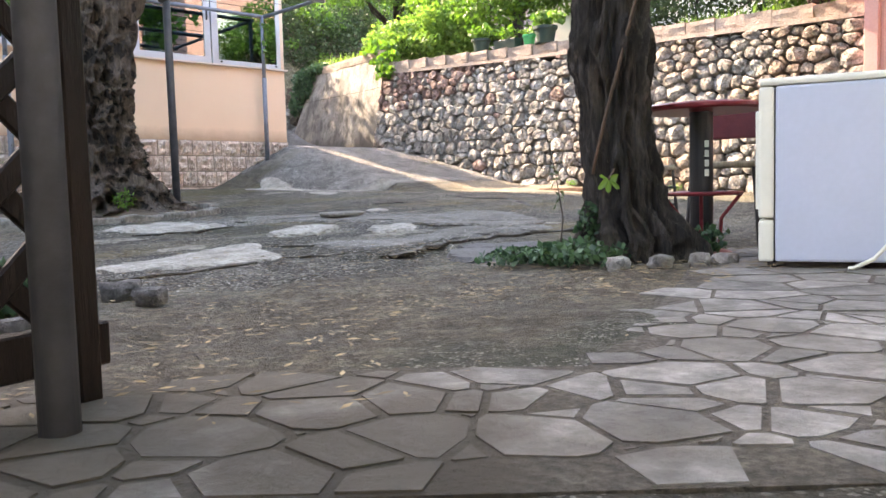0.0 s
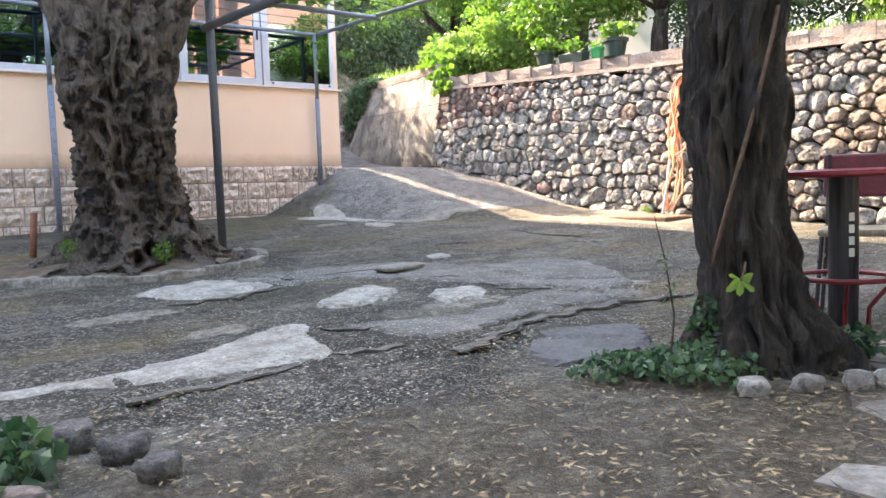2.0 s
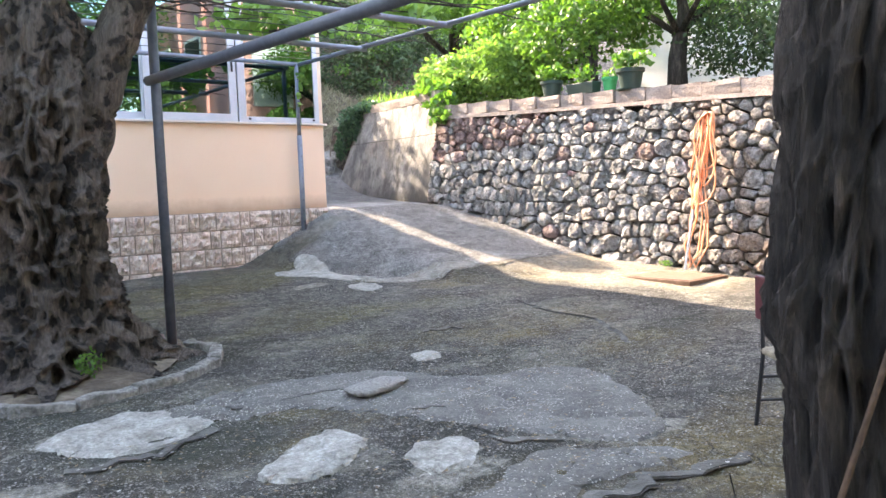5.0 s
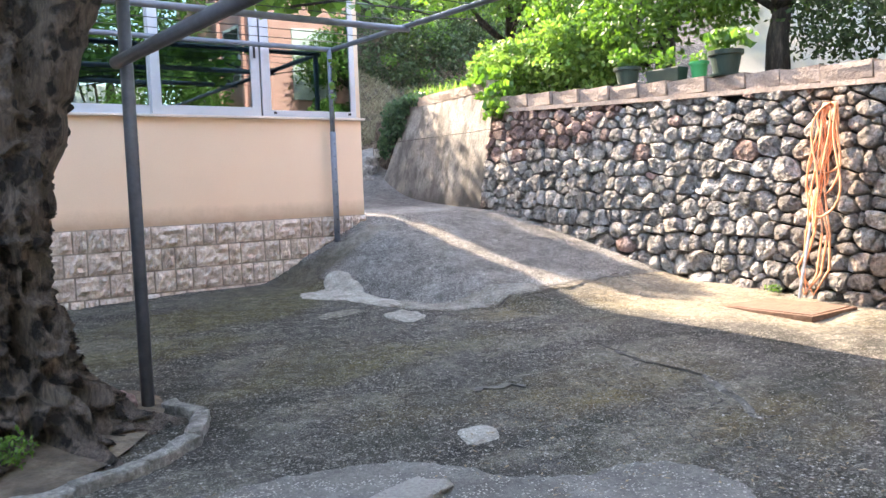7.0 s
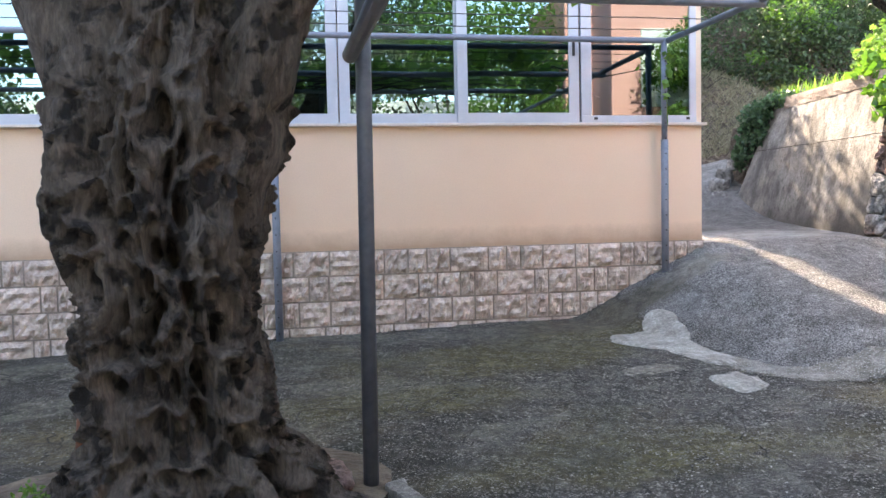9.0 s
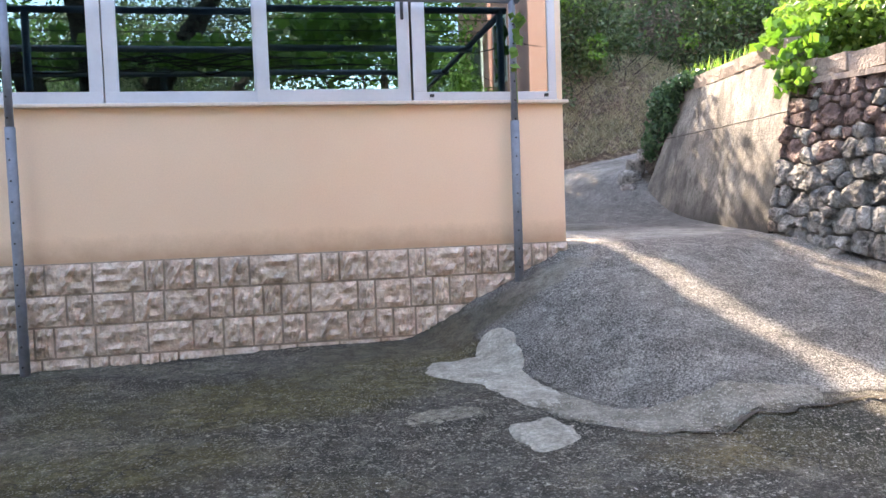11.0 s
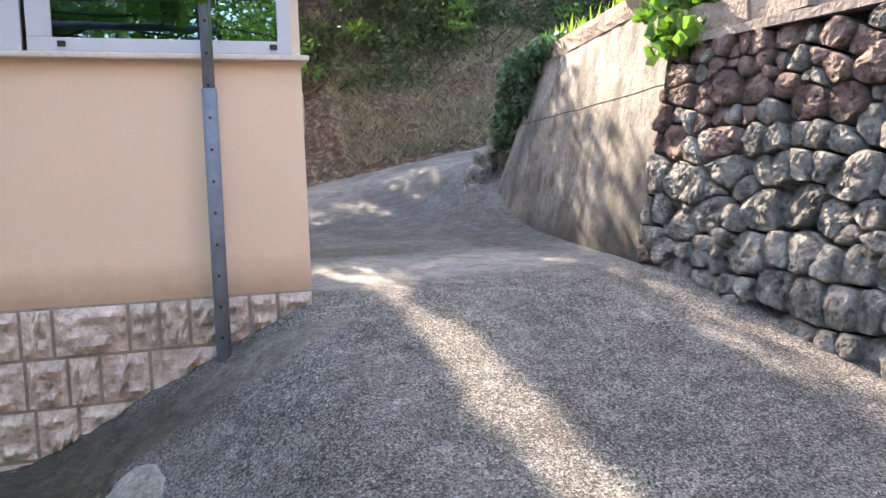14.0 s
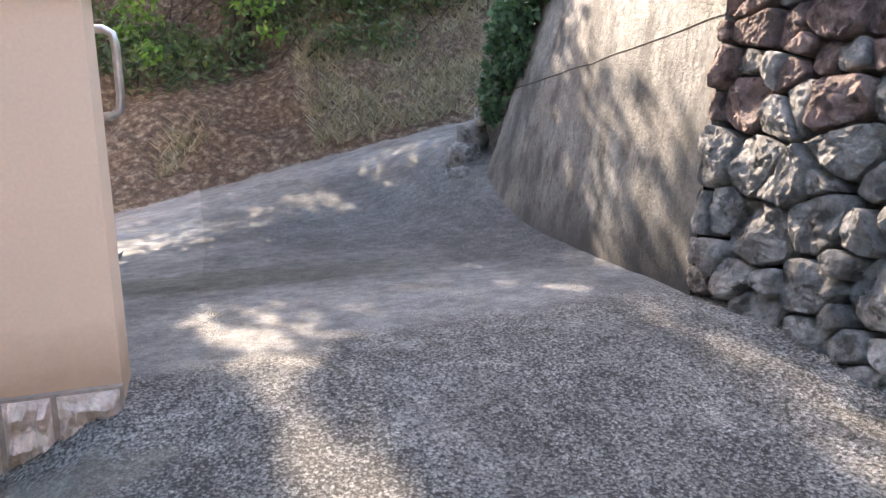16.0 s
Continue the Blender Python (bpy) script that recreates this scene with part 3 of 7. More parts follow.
# ---- mesh helpers ----


def sstep(a, b, x):
    t = min(1.0, max(0.0, (x - a) / (b - a)))
    return t * t * (3 - 2 * t)


def mesh_of(name, verts, faces, material, smooth=False):
    me = bpy.data.meshes.new(name)
    me.from_pydata(verts, [], faces)
    me.materials.append(material)
    if smooth:
        me.shade_smooth()
    me.update()
    return me


def part(name, bm, material, parent=None, label="", smooth=False):
    """One mesh object from a bmesh, under a thing or a part."""
    bmesh.ops.recalc_face_normals(bm, faces=bm.faces)
    me = bpy.data.meshes.new(name)
    bm.to_mesh(me)
    bm.free()
    me.materials.append(material)
    if smooth:
        me.shade_smooth()
    ob = new(name, me)
    if parent is not None:
        ob.parent = parent
    if label:
        ob["label"] = label
    return ob


def thing(name, at, label, category, group="", kind=""):
    ob = new(name)
    ob.location = at
    ob.empty_display_size = 0.1
    return tagged(ob, label, category, group, kind)


def box(bm, lo, hi, bevel=0.0, turn=None):
    c = [(a + b) / 2 for a, b in zip(lo, hi)]
    s = [abs(b - a) for a, b in zip(lo, hi)]
    m = Matrix.Translation(c) @ (turn or Matrix()) @ Matrix.Diagonal((*s, 1))
    vs = bmesh.ops.create_cube(bm, size=1, matrix=m)["verts"]
    if bevel:
        es = list({e for v in vs for e in v.link_edges})
        bmesh.ops.bevel(bm, geom=es, offset=bevel, segments=2, affect="EDGES", profile=0.6)
    return bm


def tube(bm, pts, radii, n=10, cap=True):
    """A tube through points, with a radius each."""
    pts = [Vector(p) for p in pts]
    if isinstance(radii, (int, float)):
        radii = [radii] * len(pts)
    rings = []
    ref = None
    for i, p in enumerate(pts):
        d = (pts[min(i + 1, len(pts) - 1)] - pts[max(i - 1, 0)]).normalized()
        if ref is None:
            ref = d.orthogonal().normalized()
        u = (ref - d * ref.dot(d)).normalized()
        ref = u
        w = d.cross(u)
        rings.append([bm.verts.new(p + (u * math.cos(2 * math.pi * k / n) + w * math.sin(2 * math.pi * k / n)) * radii[i])
                      for k in range(n)])
    for a, b in zip(rings, rings[1:]):
        for k in range(n):
            bm.faces.new((a[k], a[(k + 1) % n], b[(k + 1) % n], b[k]))
    if cap:
        bm.faces.new(rings[0][::-1])
        bm.faces.new(rings[-1])
    return bm


def clip_poly(poly, px, py, nx, ny):
    out = []
    for i in range(len(poly)):
        a, b = poly[i], poly[(i + 1) % len(poly)]
        da = (a[0] - px) * nx + (a[1] - py) * ny
        db = (b[0] - px) * nx + (b[1] - py) * ny
        if da <= 0:
            out.append(a)
        if (da < 0 < db) or (db < 0 < da):
            t = da / (da - db)
            out.append((a[0] + (b[0] - a[0]) * t, a[1] + (b[1] - a[1]) * t))
    return out


def leaves(name, blobs, count, size, material, seed=1, narrow=0.5, shell=0.55, droop=0.0):
    """Many small bent leaves spread in ellipsoids (x, y, z, rx, ry, rz)."""
    rng = np.random.default_rng(seed)
    blobs = np.array(blobs, float)
    w = (blobs[:, 3] * blobs[:, 4] * blobs[:, 5]) ** 0.67
    idx = rng.choice(len(blobs), count, p=w / w.sum())
    d = rng.normal(size=(count, 3))
    d /= np.linalg.norm(d, axis=1)[:, None]
    r = shell + (1 - shell) * rng.random(count) ** 0.6
    r *= 1 + 0.25 * np.sin(d[:, 0] * 7 + idx) * np.cos(d[:, 2] * 6 + idx * 2)
    c = blobs[idx, :3] + d * blobs[idx, 3:] * r[:, None]
    a = rng.normal(size=(count, 3)) + d * 0.6
    a[:, 2] -= droop
    a /= np.linalg.norm(a, axis=1)[:, None]
    b = np.cross(a, rng.normal(size=(count, 3)))
    b /= np.linalg.norm(b, axis=1)[:, None]
    n = np.cross(a, b)
    s = size * (0.6 + 0.8 * rng.random(count))[:, None]
    v = np.stack([c - a * s * 0.5, c + b * s * narrow * 0.5 - n * s * 0.08, c + a * s * 0.5, c - b * s * narrow * 0.5 - n * s * 0.08], 1)
    f = np.arange(count * 4).reshape(-1, 4)
    me = mesh_of(name, v.reshape(-1, 3).tolist(), f.tolist(), material)
    return new(name, me)


# ---- ground ----


def court(x, y):
    return max(-0.18, 0.34 + 0.025 * x + 0.052 * y)


def rampz(x, y):
    if y < 0:
        z = 0.93 + 0.24 * y
    else:
        z = 0.93 + 0.05 * min(y, 6.4)
        g = sstep(1.6, 6.2, y) * 3.3 * min(1, max(0.0, y - 1.6) / 4.6 + 0.15) / 3.3
        xx = max(-4.0, min(x, 4.5))
        z += g * (0.10 + 0.22 * xx) * 0.9
        z += 0.36 * math.exp(-((y - 3.9) / 1.1) ** 2) * sstep(1.4, 2.5, x)
    if y < 0.3:
        z -= 0.5 * max(0.0, -x - 0.05)
    return z


def bank_edge(x):
    return 6.3 + 0.10 * math.sin(x * 1.3)


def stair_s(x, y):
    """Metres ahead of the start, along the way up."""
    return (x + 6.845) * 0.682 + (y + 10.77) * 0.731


def ground_z(x, y):
    c = court(x, y)
    z = c
    if y > -4:
        z = max(c, rampz(x, y)) if y < 0.3 or x > -1 else rampz(x, y)
        if y < 0:
            z = max(z, c + 0.045 * sstep(-2.62, -2.54, y) * sstep(-0.4, 0.3, x))
    if y > bank_edge(x):
        d = y - bank_edge(x)
        z += min(0.85 * d, 4.2 + 0.55 * max(0, d - 5), 16) * (0.9 + 0.25 * noise.noise((x * 0.5, min(y, 40) * 0.5, 0)))
    if x > 2.55 and y < 4.2:
        z = max(z, 2.12 + 0.3 * sstep(-1.0, 1.0, y))
        if x > 5:
            z += min(3.0, (x - 5) * 0.12)
    elif x > 3.0 and y < bank_edge(x):
        z = max(z, z + (2.5 - z) * sstep(4.8, 4.2, y))
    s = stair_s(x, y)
    # ground sinks under the walk's low start, for the assumed steps
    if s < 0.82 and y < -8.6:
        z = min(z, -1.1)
    return z


def ground_top(x, y):
    """The yard's surface with its small unevenness."""
    z = ground_z(x, y)
    if -8 < x < 3 and -11 < y < 8:
        z += 0.008 * noise.noise((x * 6, y * 6, 2)) + 0.018 * noise.noise((x * 1.1, y * 1.1, 5))
        if y < -4.4 and x < 0.5:
            z -= 0.03 * max(0, 1 - abs(noise.noise((x * 0.8, y * 0.8, 9))) / 0.02)
    return z


def axis(lo, f0, f1, hi, fine, coarse):
    """Even fine steps from f0 to f1, growing outwards."""
    out = list(np.arange(f0, f1 + 1e-6, fine))
    for end, sgn in ((hi, 1), (lo, -1)):
        p, st = (out[-1] if sgn > 0 else out[0]), fine
        while (end - p) * sgn > 0:
            st = min(coarse, st * 1.35)
            p += sgn * st
            out.append(p) if sgn > 0 else out.insert(0, p)
    return out


def make_ground():
    xs = axis(-900, -7.0, 2.5, 900, 0.07, 60)
    ys = axis(-900, -10.5, 7.5, 900, 0.07, 60)
    verts, faces = [], []
    av = {"ramp": [], "road": [], "earth": []}
    for y in ys:
        for x in xs:
            z = ground_top(x, y)
            if y > bank_edge(x) + 0.3 and abs(x) < 20 and y < 30:
                z += 0.22 * noise.noise((x * 1.4, y * 1.4, 3)) + 0.10 * noise.noise((x * 4, y * 4, 3))
            verts.append((x, y, z))
            toe = -2.56 + 0.05 * noise.noise((x * 2, 0, 1))
            if x > 0.25:
                dr = y - toe
            else:
                dr = 1.0 - math.hypot((x - 0.25) / 1.13, (y + 0.45) / 2.20)
            if -0.45 < y <= 0.6:
                dr = max(dr, (x + 0.42) * 0.8)
            av["ramp"].append(max(0, min(1, 0.5 + dr)) if y > -3.4 else 0.0)
            av["road"].append(max(0, min(1, 0.5 + (y - 0.7) * 0.7)) if -9 < x < 9 else 0.0)
            e = y - bank_edge(x)
            if x > 2.4 and y < 4.4:
                e = max(e, x - 2.5)
            if y < -13 or x < -12:
                e = 1.0
            av["earth"].append(max(0, min(1, 0.5 + e * 1.5)))
    w = len(xs)
    for j in range(len(ys) - 1):
        for i in range(w - 1):
            a = j * w + i
            faces.append((a, a + 1, a + w + 1, a + w))
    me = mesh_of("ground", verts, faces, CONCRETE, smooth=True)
    for k, vals in av.items():
        me.attributes.new(k, "FLOAT", "POINT").data.foreach_set("value", vals)
    return tagged(new("ground", me), "worn grey-brown concrete yard with moss stains, cracks and a rough ramp", "ground", kind="structure")


make_ground()

# ---- the house ----
H0 = 0.985


def make_house():
    bm = bmesh.new()
    box(bm, (-9.0, 0.0, -0.4), (-0.003, 0.25, 2.06))
    # unseen upper storey, raised to 8.3 m so its shadow covers the yard
    vs = [bm.verts.new(p) for z in (-0.4, 8.3) for p in ((-0.3, 0.251, z), (-0.003, 0.001, z), (-0.80, 3.6, z), (-1.05, 3.6, z))]
    for f in ((3, 2, 1, 0), (4, 5, 6, 7), (0, 1, 5, 4), (1, 2, 6, 5), (2, 3, 7, 6), (3, 0, 4, 7)):
        bm.faces.new([vs[i] for i in f])
    box(bm, (-9.0, 3.6, -0.4), (-0.8, 3.85, 8.3))
    box(bm, (-9.25, 0.0, -0.4), (-9.0, 3.85, 8.3))
    box(bm, (-9.0, 0.0, 3.75), (-0.25, 0.25, 8.3))
    house = part("wall_south", bm, PLASTER)
    tagged(house, "smooth peach plastered house wall over a plinth of split stone", "wall", kind="structure")
    bm = bmesh.new()
    box(bm, (-9.3, -0.1, 8.3), (0.02, 4.0, 8.5), 0.02)
    tagged(part("roof", bm, PLANK), "unseen flat roof slab, set high so the peach house shades the yard", "roof", kind="structure")
    bm = bmesh.new()
    box(bm, (-9.0, 0.25, 1.0), (-0.25, 3.6, 1.1))
    tagged(part("floor", bm, GREYSLAB), "dark floor behind the windows", "floor", kind="structure")
    bm = bmesh.new()
    box(bm, (-9.0, 0.25, 3.76), (-0.25, 3.6, 3.8))
    tagged(part("ceiling", bm, GREYSLAB), "dark ceiling behind the windows", "ceiling", kind="structure")
    bm = bmesh.new()
    box(bm, (-9.0, -0.055, 2.06), (0.03, 0.25, 2.085), 0.006)
    tagged(part("window_sill", bm, SILLM), "thin pale stone sill under the window band", "window sill", kind="structure")
    bm = bmesh.new()
    box(bm, (-9.0, -0.03, 0.0), (0.0, -0.002, H0))
    plinth = tagged(part("plinth", bm, JOINT), "plinth of split limestone blocks under peach plaster", "plinth", kind="structure")
    return house, plinth


house_wall, plinth = make_house()


def bar(bm, x0, x1, y0, y1, z0, z1):
    box(bm, (x0, y0, z0), (x1, y1, z1), 0.004)


def make_window(x0, x1, front, fixed=False):
    """One sash, its glass inside a silver frame."""
    y = 0.03 if front else 0.085
    zb, zt = 2.10, 3.72
    wd = 0.10 if fixed else 0.095
    win = thing("window_1", ((x0 + x1) / 2, y, zb), "silver aluminium window sash with dark tinted reflective glass", "window", "windows of the house", "structure")
    off = Vector((-(x0 + x1) / 2, -y, -zb))
    bm = bmesh.new()
    bar(bm, x0, x1, y, y + 0.045, zb, zb + (0.085 if not fixed else 0.06))
    bar(bm, x0, x1, y, y + 0.045, zt - 0.09, zt)
    bar(bm, x0, x0 + wd, y + 0.001, y + 0.044, zb + 0.06, zt - 0.09)
    bar(bm, x1 - wd, x1, y + 0.001, y + 0.044, zb + 0.06, zt - 0.09)
    bmesh.ops.translate(bm, verts=bm.verts, vec=off)
    part("window_frame", bm, ALU, win)
    bm = bmesh.new()
    box(bm, (x0 + wd - 0.01, y + 0.018, zb + 0.05), (x1 - wd + 0.01, y + 0.026, zt - 0.08))
    bmesh.ops.translate(bm, verts=bm.verts, vec=off)
    g = part("pane", bm, GLASS, win, "dark teal tinted reflective glass")
    if fixed:
        for xx in (x0 + 0.12, x1 - 0.14):
            bm = bmesh.new()
            box(bm, (xx, y - 0.008, zb + 0.02), (xx + 0.035, y + 0.002, zb + 0.045), 0.003)
            bmesh.ops.translate(bm, verts=bm.verts, vec=off)
            part("drain_cap", bm, BLACK, win)
    elif front:
        bm = bmesh.new()
        box(bm, (x1 - 0.065, y - 0.012, zb + 0.60), (x1 - 0.04, y + 0.002, zb + 0.76), 0.006)
        bmesh.ops.translate(bm, verts=bm.verts, vec=off)
        part("latch", bm, BLACK, win, "black recessed latch")
    return win


make_window(-1.17, 0.0, True, True)
make_window(-2.33, -1.19, True)
make_window(-3.38, -2.25, False)
make_window(-4.52, -3.39, False)
make_window(-5.66, -4.45, True)
make_window(-6.80, -5.68, False)
make_window(-7.94, -6.81, True)
make_window(-9.0, -7.96, False)
bm = bmesh.new()
bar(bm, -9.0, -0.0, 0.02, 0.14, 2.086, 2.099)
bar(bm, -9.0, -0.0, 0.02, 0.14, 3.721, 3.75)
bar(bm, -0.05, -0.01, 0.14, 0.2, 2.1, 3.72)
tagged(part("window_track", bm, ALU), "silver aluminium track of the window band", "window frame", kind="structure")

# ---- retaining wall ----


def wall_x(y, z):
    """The face of the leaning stone wall."""
    foot = 2.12 - 0.11 * sstep(-2.6, 0.4, y)
    return foot + 0.2 * max(0.0, z - max(0.15, rampz(2.0, y)))


TOPY = 0.42


def stone_top(y):
    return 2.24 + 0.038 * (y - 0.4)


def make_backing():
    bm = bmesh.new()
    n = 46
    rows = []
    for i in range(n + 1):
        y = TOPY - (TOPY + 12.0) * i / n
        t = stone_top(y)
        rows.append([bm.verts.new(p) for p in ((wall_x(y, -0.4) + 0.13, y, -0.4), (wall_x(y, t) + 0.12, y, t),
                                               (wall_x(y, t) + 0.5, y, t), (wall_x(y, t) + 0.5, y, -0.4))])
    for a, b in zip(rows, rows[1:]):
        for k in range(4):
            bm.faces.new((a[k], a[(k + 1) % 4], b[(k + 1) % 4], b[k]))
    bm.faces.new(rows[0])
    bm.faces.new(rows[-1][::-1])
    return tagged(part("wall_east", bm, SOIL), "tall dry-stone retaining wall of rough limestone, reddish in places", "stone wall", kind="structure")


stone_wall = make_backing()


def make_coping():
    bm = bmesh.new()
    pts = []
    n = 50
    prof = []
    for i in range(n + 1):
        y = TOPY + 0.05 - (TOPY + 12.0) * i / n
        t = stone_top(y)
        x = wall_x(y, t) - 0.02
        j = 0.012 * noise.noise((y * 3, 0, 4))
        prof.append([bm.verts.new(p) for p in ((x + j, y, t - 0.01), (x + j + 0.005, y, t + 0.04), (x + 0.55, y, t + 0.04), (x + 0.55, y, t - 0.01))])
    for a, b in zip(prof, prof[1:]):
        for k in range(4):
            bm.faces.new((a[k], a[(k + 1) % 4], b[(k + 1) % 4], b[k]))
    bm.faces.new(prof[0])
    bm.faces.new(prof[-1][::-1])
    return tagged(part("coping_bed", bm, COPINGM), "cement bed under the coping blocks", "coping", kind="structure")


coping = make_coping()


def make_cast_wall():
    """The stained concrete wall beyond the rubble, curving with the road."""
    bm = bmesh.new()
    n = 22
    rows = []
    for i in range(n + 1):
        t = i / n
        y = 0.40 + 3.0 * t
        xf = 1.97 + 0.09 * math.sin(math.pi * t)
        xt = 2.33 + 0.36 * t
        yt = y - 0.28 * t
        zt = 2.56 + 0.02 * t
        col = []
        for k in range(9):
            s = k / 8
            col.append(bm.verts.new((xf + (xt - xf) * s, y + (yt - y) * s, 0.6 + (zt - 0.6) * s)))
        col.append(bm.verts.new((xt + 0.28, yt, zt)))
        col.append(bm.verts.new((xf + 0.6, y, 0.6)))
        rows.append(col)
    m = len(rows[0])
    for a, b in zip(rows, rows[1:]):
        for k in range(m):
            bm.faces.new((a[k], a[(k + 1) % m], b[(k + 1) % m], b[k]))
    bm.faces.new(rows[0])
    bm.faces.new(rows[-1][::-1])
    return tagged(part("wall_cast", bm, CAST), "grey cast concrete retaining wall with black water stains", "concrete wall", kind="structure")


make_cast_wall()
bm = bmesh.new()
_pts = []
for _k in range(23):
    _t = _k / 22
    _xf, _xt = 1.97 + 0.09 * math.sin(math.pi * _t), 2.33 + 0.36 * _t
    _s = (2.02 + 0.012 * noise.noise((_t * 9, 0, 3)) - 0.6) / (1.96 + 0.02 * _t)
    _pts.append((_xf + (_xt - _xf) * _s + 0.001, 0.40 + 3.0 * _t - 0.28 * _t * _s, 0.6 + (1.96 + 0.02 * _t) * _s))
tube(bm, _pts, 0.005, 6)
tagged(part("joint", bm, SOIL), "dark casting joint across the stained concrete wall", "joint", kind="structure")

# ---- olive trees ----


def trunk_mesh(name, spine, mat, parent, seed, lobes=5, segs=72, per=0.035, deep=0.05, holes=0.0):
    """A gnarled trunk round a spine of (x, y, z, rx, ry): ridges, flare and hollows."""
    bm = bmesh.new()
    zs = [p[2] for p in spine]
    L = int((zs[-1] - zs[0]) / per)
    rings = []
    for i in range(L + 1):
        z = zs[0] + (zs[-1] - zs[0]) * i / L
        k = max(j for j in range(len(spine)) if zs[j] <= z + 1e-6)
        k = min(k, len(spine) - 2)
        t = (z - zs[k]) / (zs[k + 1] - zs[k])
        t = t * t * (3 - 2 * t)
        c = [spine[k][a] * (1 - t) + spine[k + 1][a] * t for a in (0, 1, 3, 4)]
        ring = []
        for s in range(segs):
            a = 2 * math.pi * s / segs
            tw = a + 0.35 * (z - zs[0])
            f = 1 + 0.10 * math.cos(lobes * tw + seed) + 0.06 * math.cos((lobes * 2 + 1) * tw + seed * 2)
            fl = max(0.0, 1 - (z - zs[0]) / 0.45)
            f += fl * fl * 0.22 * math.cos((lobes + 4) * a + seed)
            p = Vector((math.cos(a) * 2.0, math.sin(a) * 2.0, z * 1.6 + seed))
            f += deep * 1.6 * noise.noise(p * 1.3)
            r = abs(noise.noise(Vector((math.cos(a) * 3.4, math.sin(a) * 3.4, z * 2.6 + seed * 3))))
            f += deep * (0.5 - 2.2 * max(0.0, 0.22 - r))
            if holes:
                q = Vector((math.cos(a) * 4.0, math.sin(a) * 4.0, z * 4.4 + seed))
                q += Vector((noise.noise(q * 0.9), noise.noise(q * 0.9 + Vector((9, 0, 0))), noise.noise(q * 0.9 + Vector((0, 9, 0))))) * 0.5
                d = noise.voronoi(q)[0]
                big = 0.5 + 0.5 * noise.noise(q * 0.5)
                f -= holes * sstep(-(0.34 + 0.14 * big), -(0.16 + 0.1 * big), -d[0])
                f += holes * 0.35 * sstep(-0.16, 0.0, -(d[1] - d[0]))
            f = max(f, 0.45)
            ring.append(bm.verts.new((c[0] + c[2] * f * math.cos(a), c[1] + c[3] * f * math.sin(a), z)))
        rings.append(ring)
    for a, b in zip(rings, rings[1:]):
        for s in range(segs):
            bm.faces.new((a[s], a[(s + 1) % segs], b[(s + 1) % segs], b[s]))
    bm.faces.new(rings[-1])
    bm.faces.new(rings[0][::-1])
    return part(name, bm, mat, parent, smooth=True)


def limb(parent, pts, r0, r1, mat, seed):
    bm = bmesh.new()
    n = len(pts)
    P, R = [], []
    for i in range(n - 1):
        for k in range(16):
            t = k / 16
            q = Vector(pts[i]).lerp(Vector(pts[i + 1]), t)
            q += Vector((noise.noise((i + t, seed, 0)), noise.noise((i + t, seed, 5)), 0)) * 0.05
            P.append(q)
            u = (i + t) / (n - 1)
            R.append((r0 + (r1 - r0) * u) * (1 + 0.12 * noise.noise((u * 9, seed, 3))))
    P.append(Vector(pts[-1]))
    R.append(r1)
    tube(bm, P, R, 40)
    for v in bm.verts:
        q = v.co
        c = min(P, key=lambda p: (p - q).length)
        d = (q - c)
        k = 0.16 * noise.noise((q.x * 5, q.y * 5, q.z * 2 + seed)) - 0.2 * max(0.0, 0.22 - abs(noise.noise((q.x * 9, q.y * 9, q.z * 3 + seed)))) / 0.22
        v.co = c + d * (1 + k)
    return part("limb", bm, mat, parent, smooth=True)


def make_left_tree():
    bx, by = -4.27, -3.565
    t = thing("olive_tree", (bx, by, 0.08), "old olive tree with a pitted, hollowed trunk in a kerbed bed", "tree", "olive trees of the yard")
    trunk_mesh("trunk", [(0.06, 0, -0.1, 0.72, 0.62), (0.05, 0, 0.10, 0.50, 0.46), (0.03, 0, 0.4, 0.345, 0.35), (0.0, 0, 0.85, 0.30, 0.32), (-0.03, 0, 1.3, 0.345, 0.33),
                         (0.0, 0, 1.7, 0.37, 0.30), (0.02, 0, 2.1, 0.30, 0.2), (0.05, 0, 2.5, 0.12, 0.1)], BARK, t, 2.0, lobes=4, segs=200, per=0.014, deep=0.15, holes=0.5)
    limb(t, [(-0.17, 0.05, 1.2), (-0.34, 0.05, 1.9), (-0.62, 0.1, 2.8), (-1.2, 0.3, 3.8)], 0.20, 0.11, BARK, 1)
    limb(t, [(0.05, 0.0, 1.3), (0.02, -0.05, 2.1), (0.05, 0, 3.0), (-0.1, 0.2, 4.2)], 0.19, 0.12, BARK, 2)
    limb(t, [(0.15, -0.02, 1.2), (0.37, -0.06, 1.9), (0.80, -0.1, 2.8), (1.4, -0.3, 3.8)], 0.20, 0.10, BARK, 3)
    cr = leaves("crown", [(-1.2, 0.3, 4.4, 1.6, 1.5, 0.9), (0.2, 0.2, 4.9, 1.5, 1.6, 1.0), (1.4, -0.4, 4.4, 1.5, 1.4, 0.9)], 12000, 0.09, LEAF_O, 11, 0.28, 0.3)
    cr.parent = t


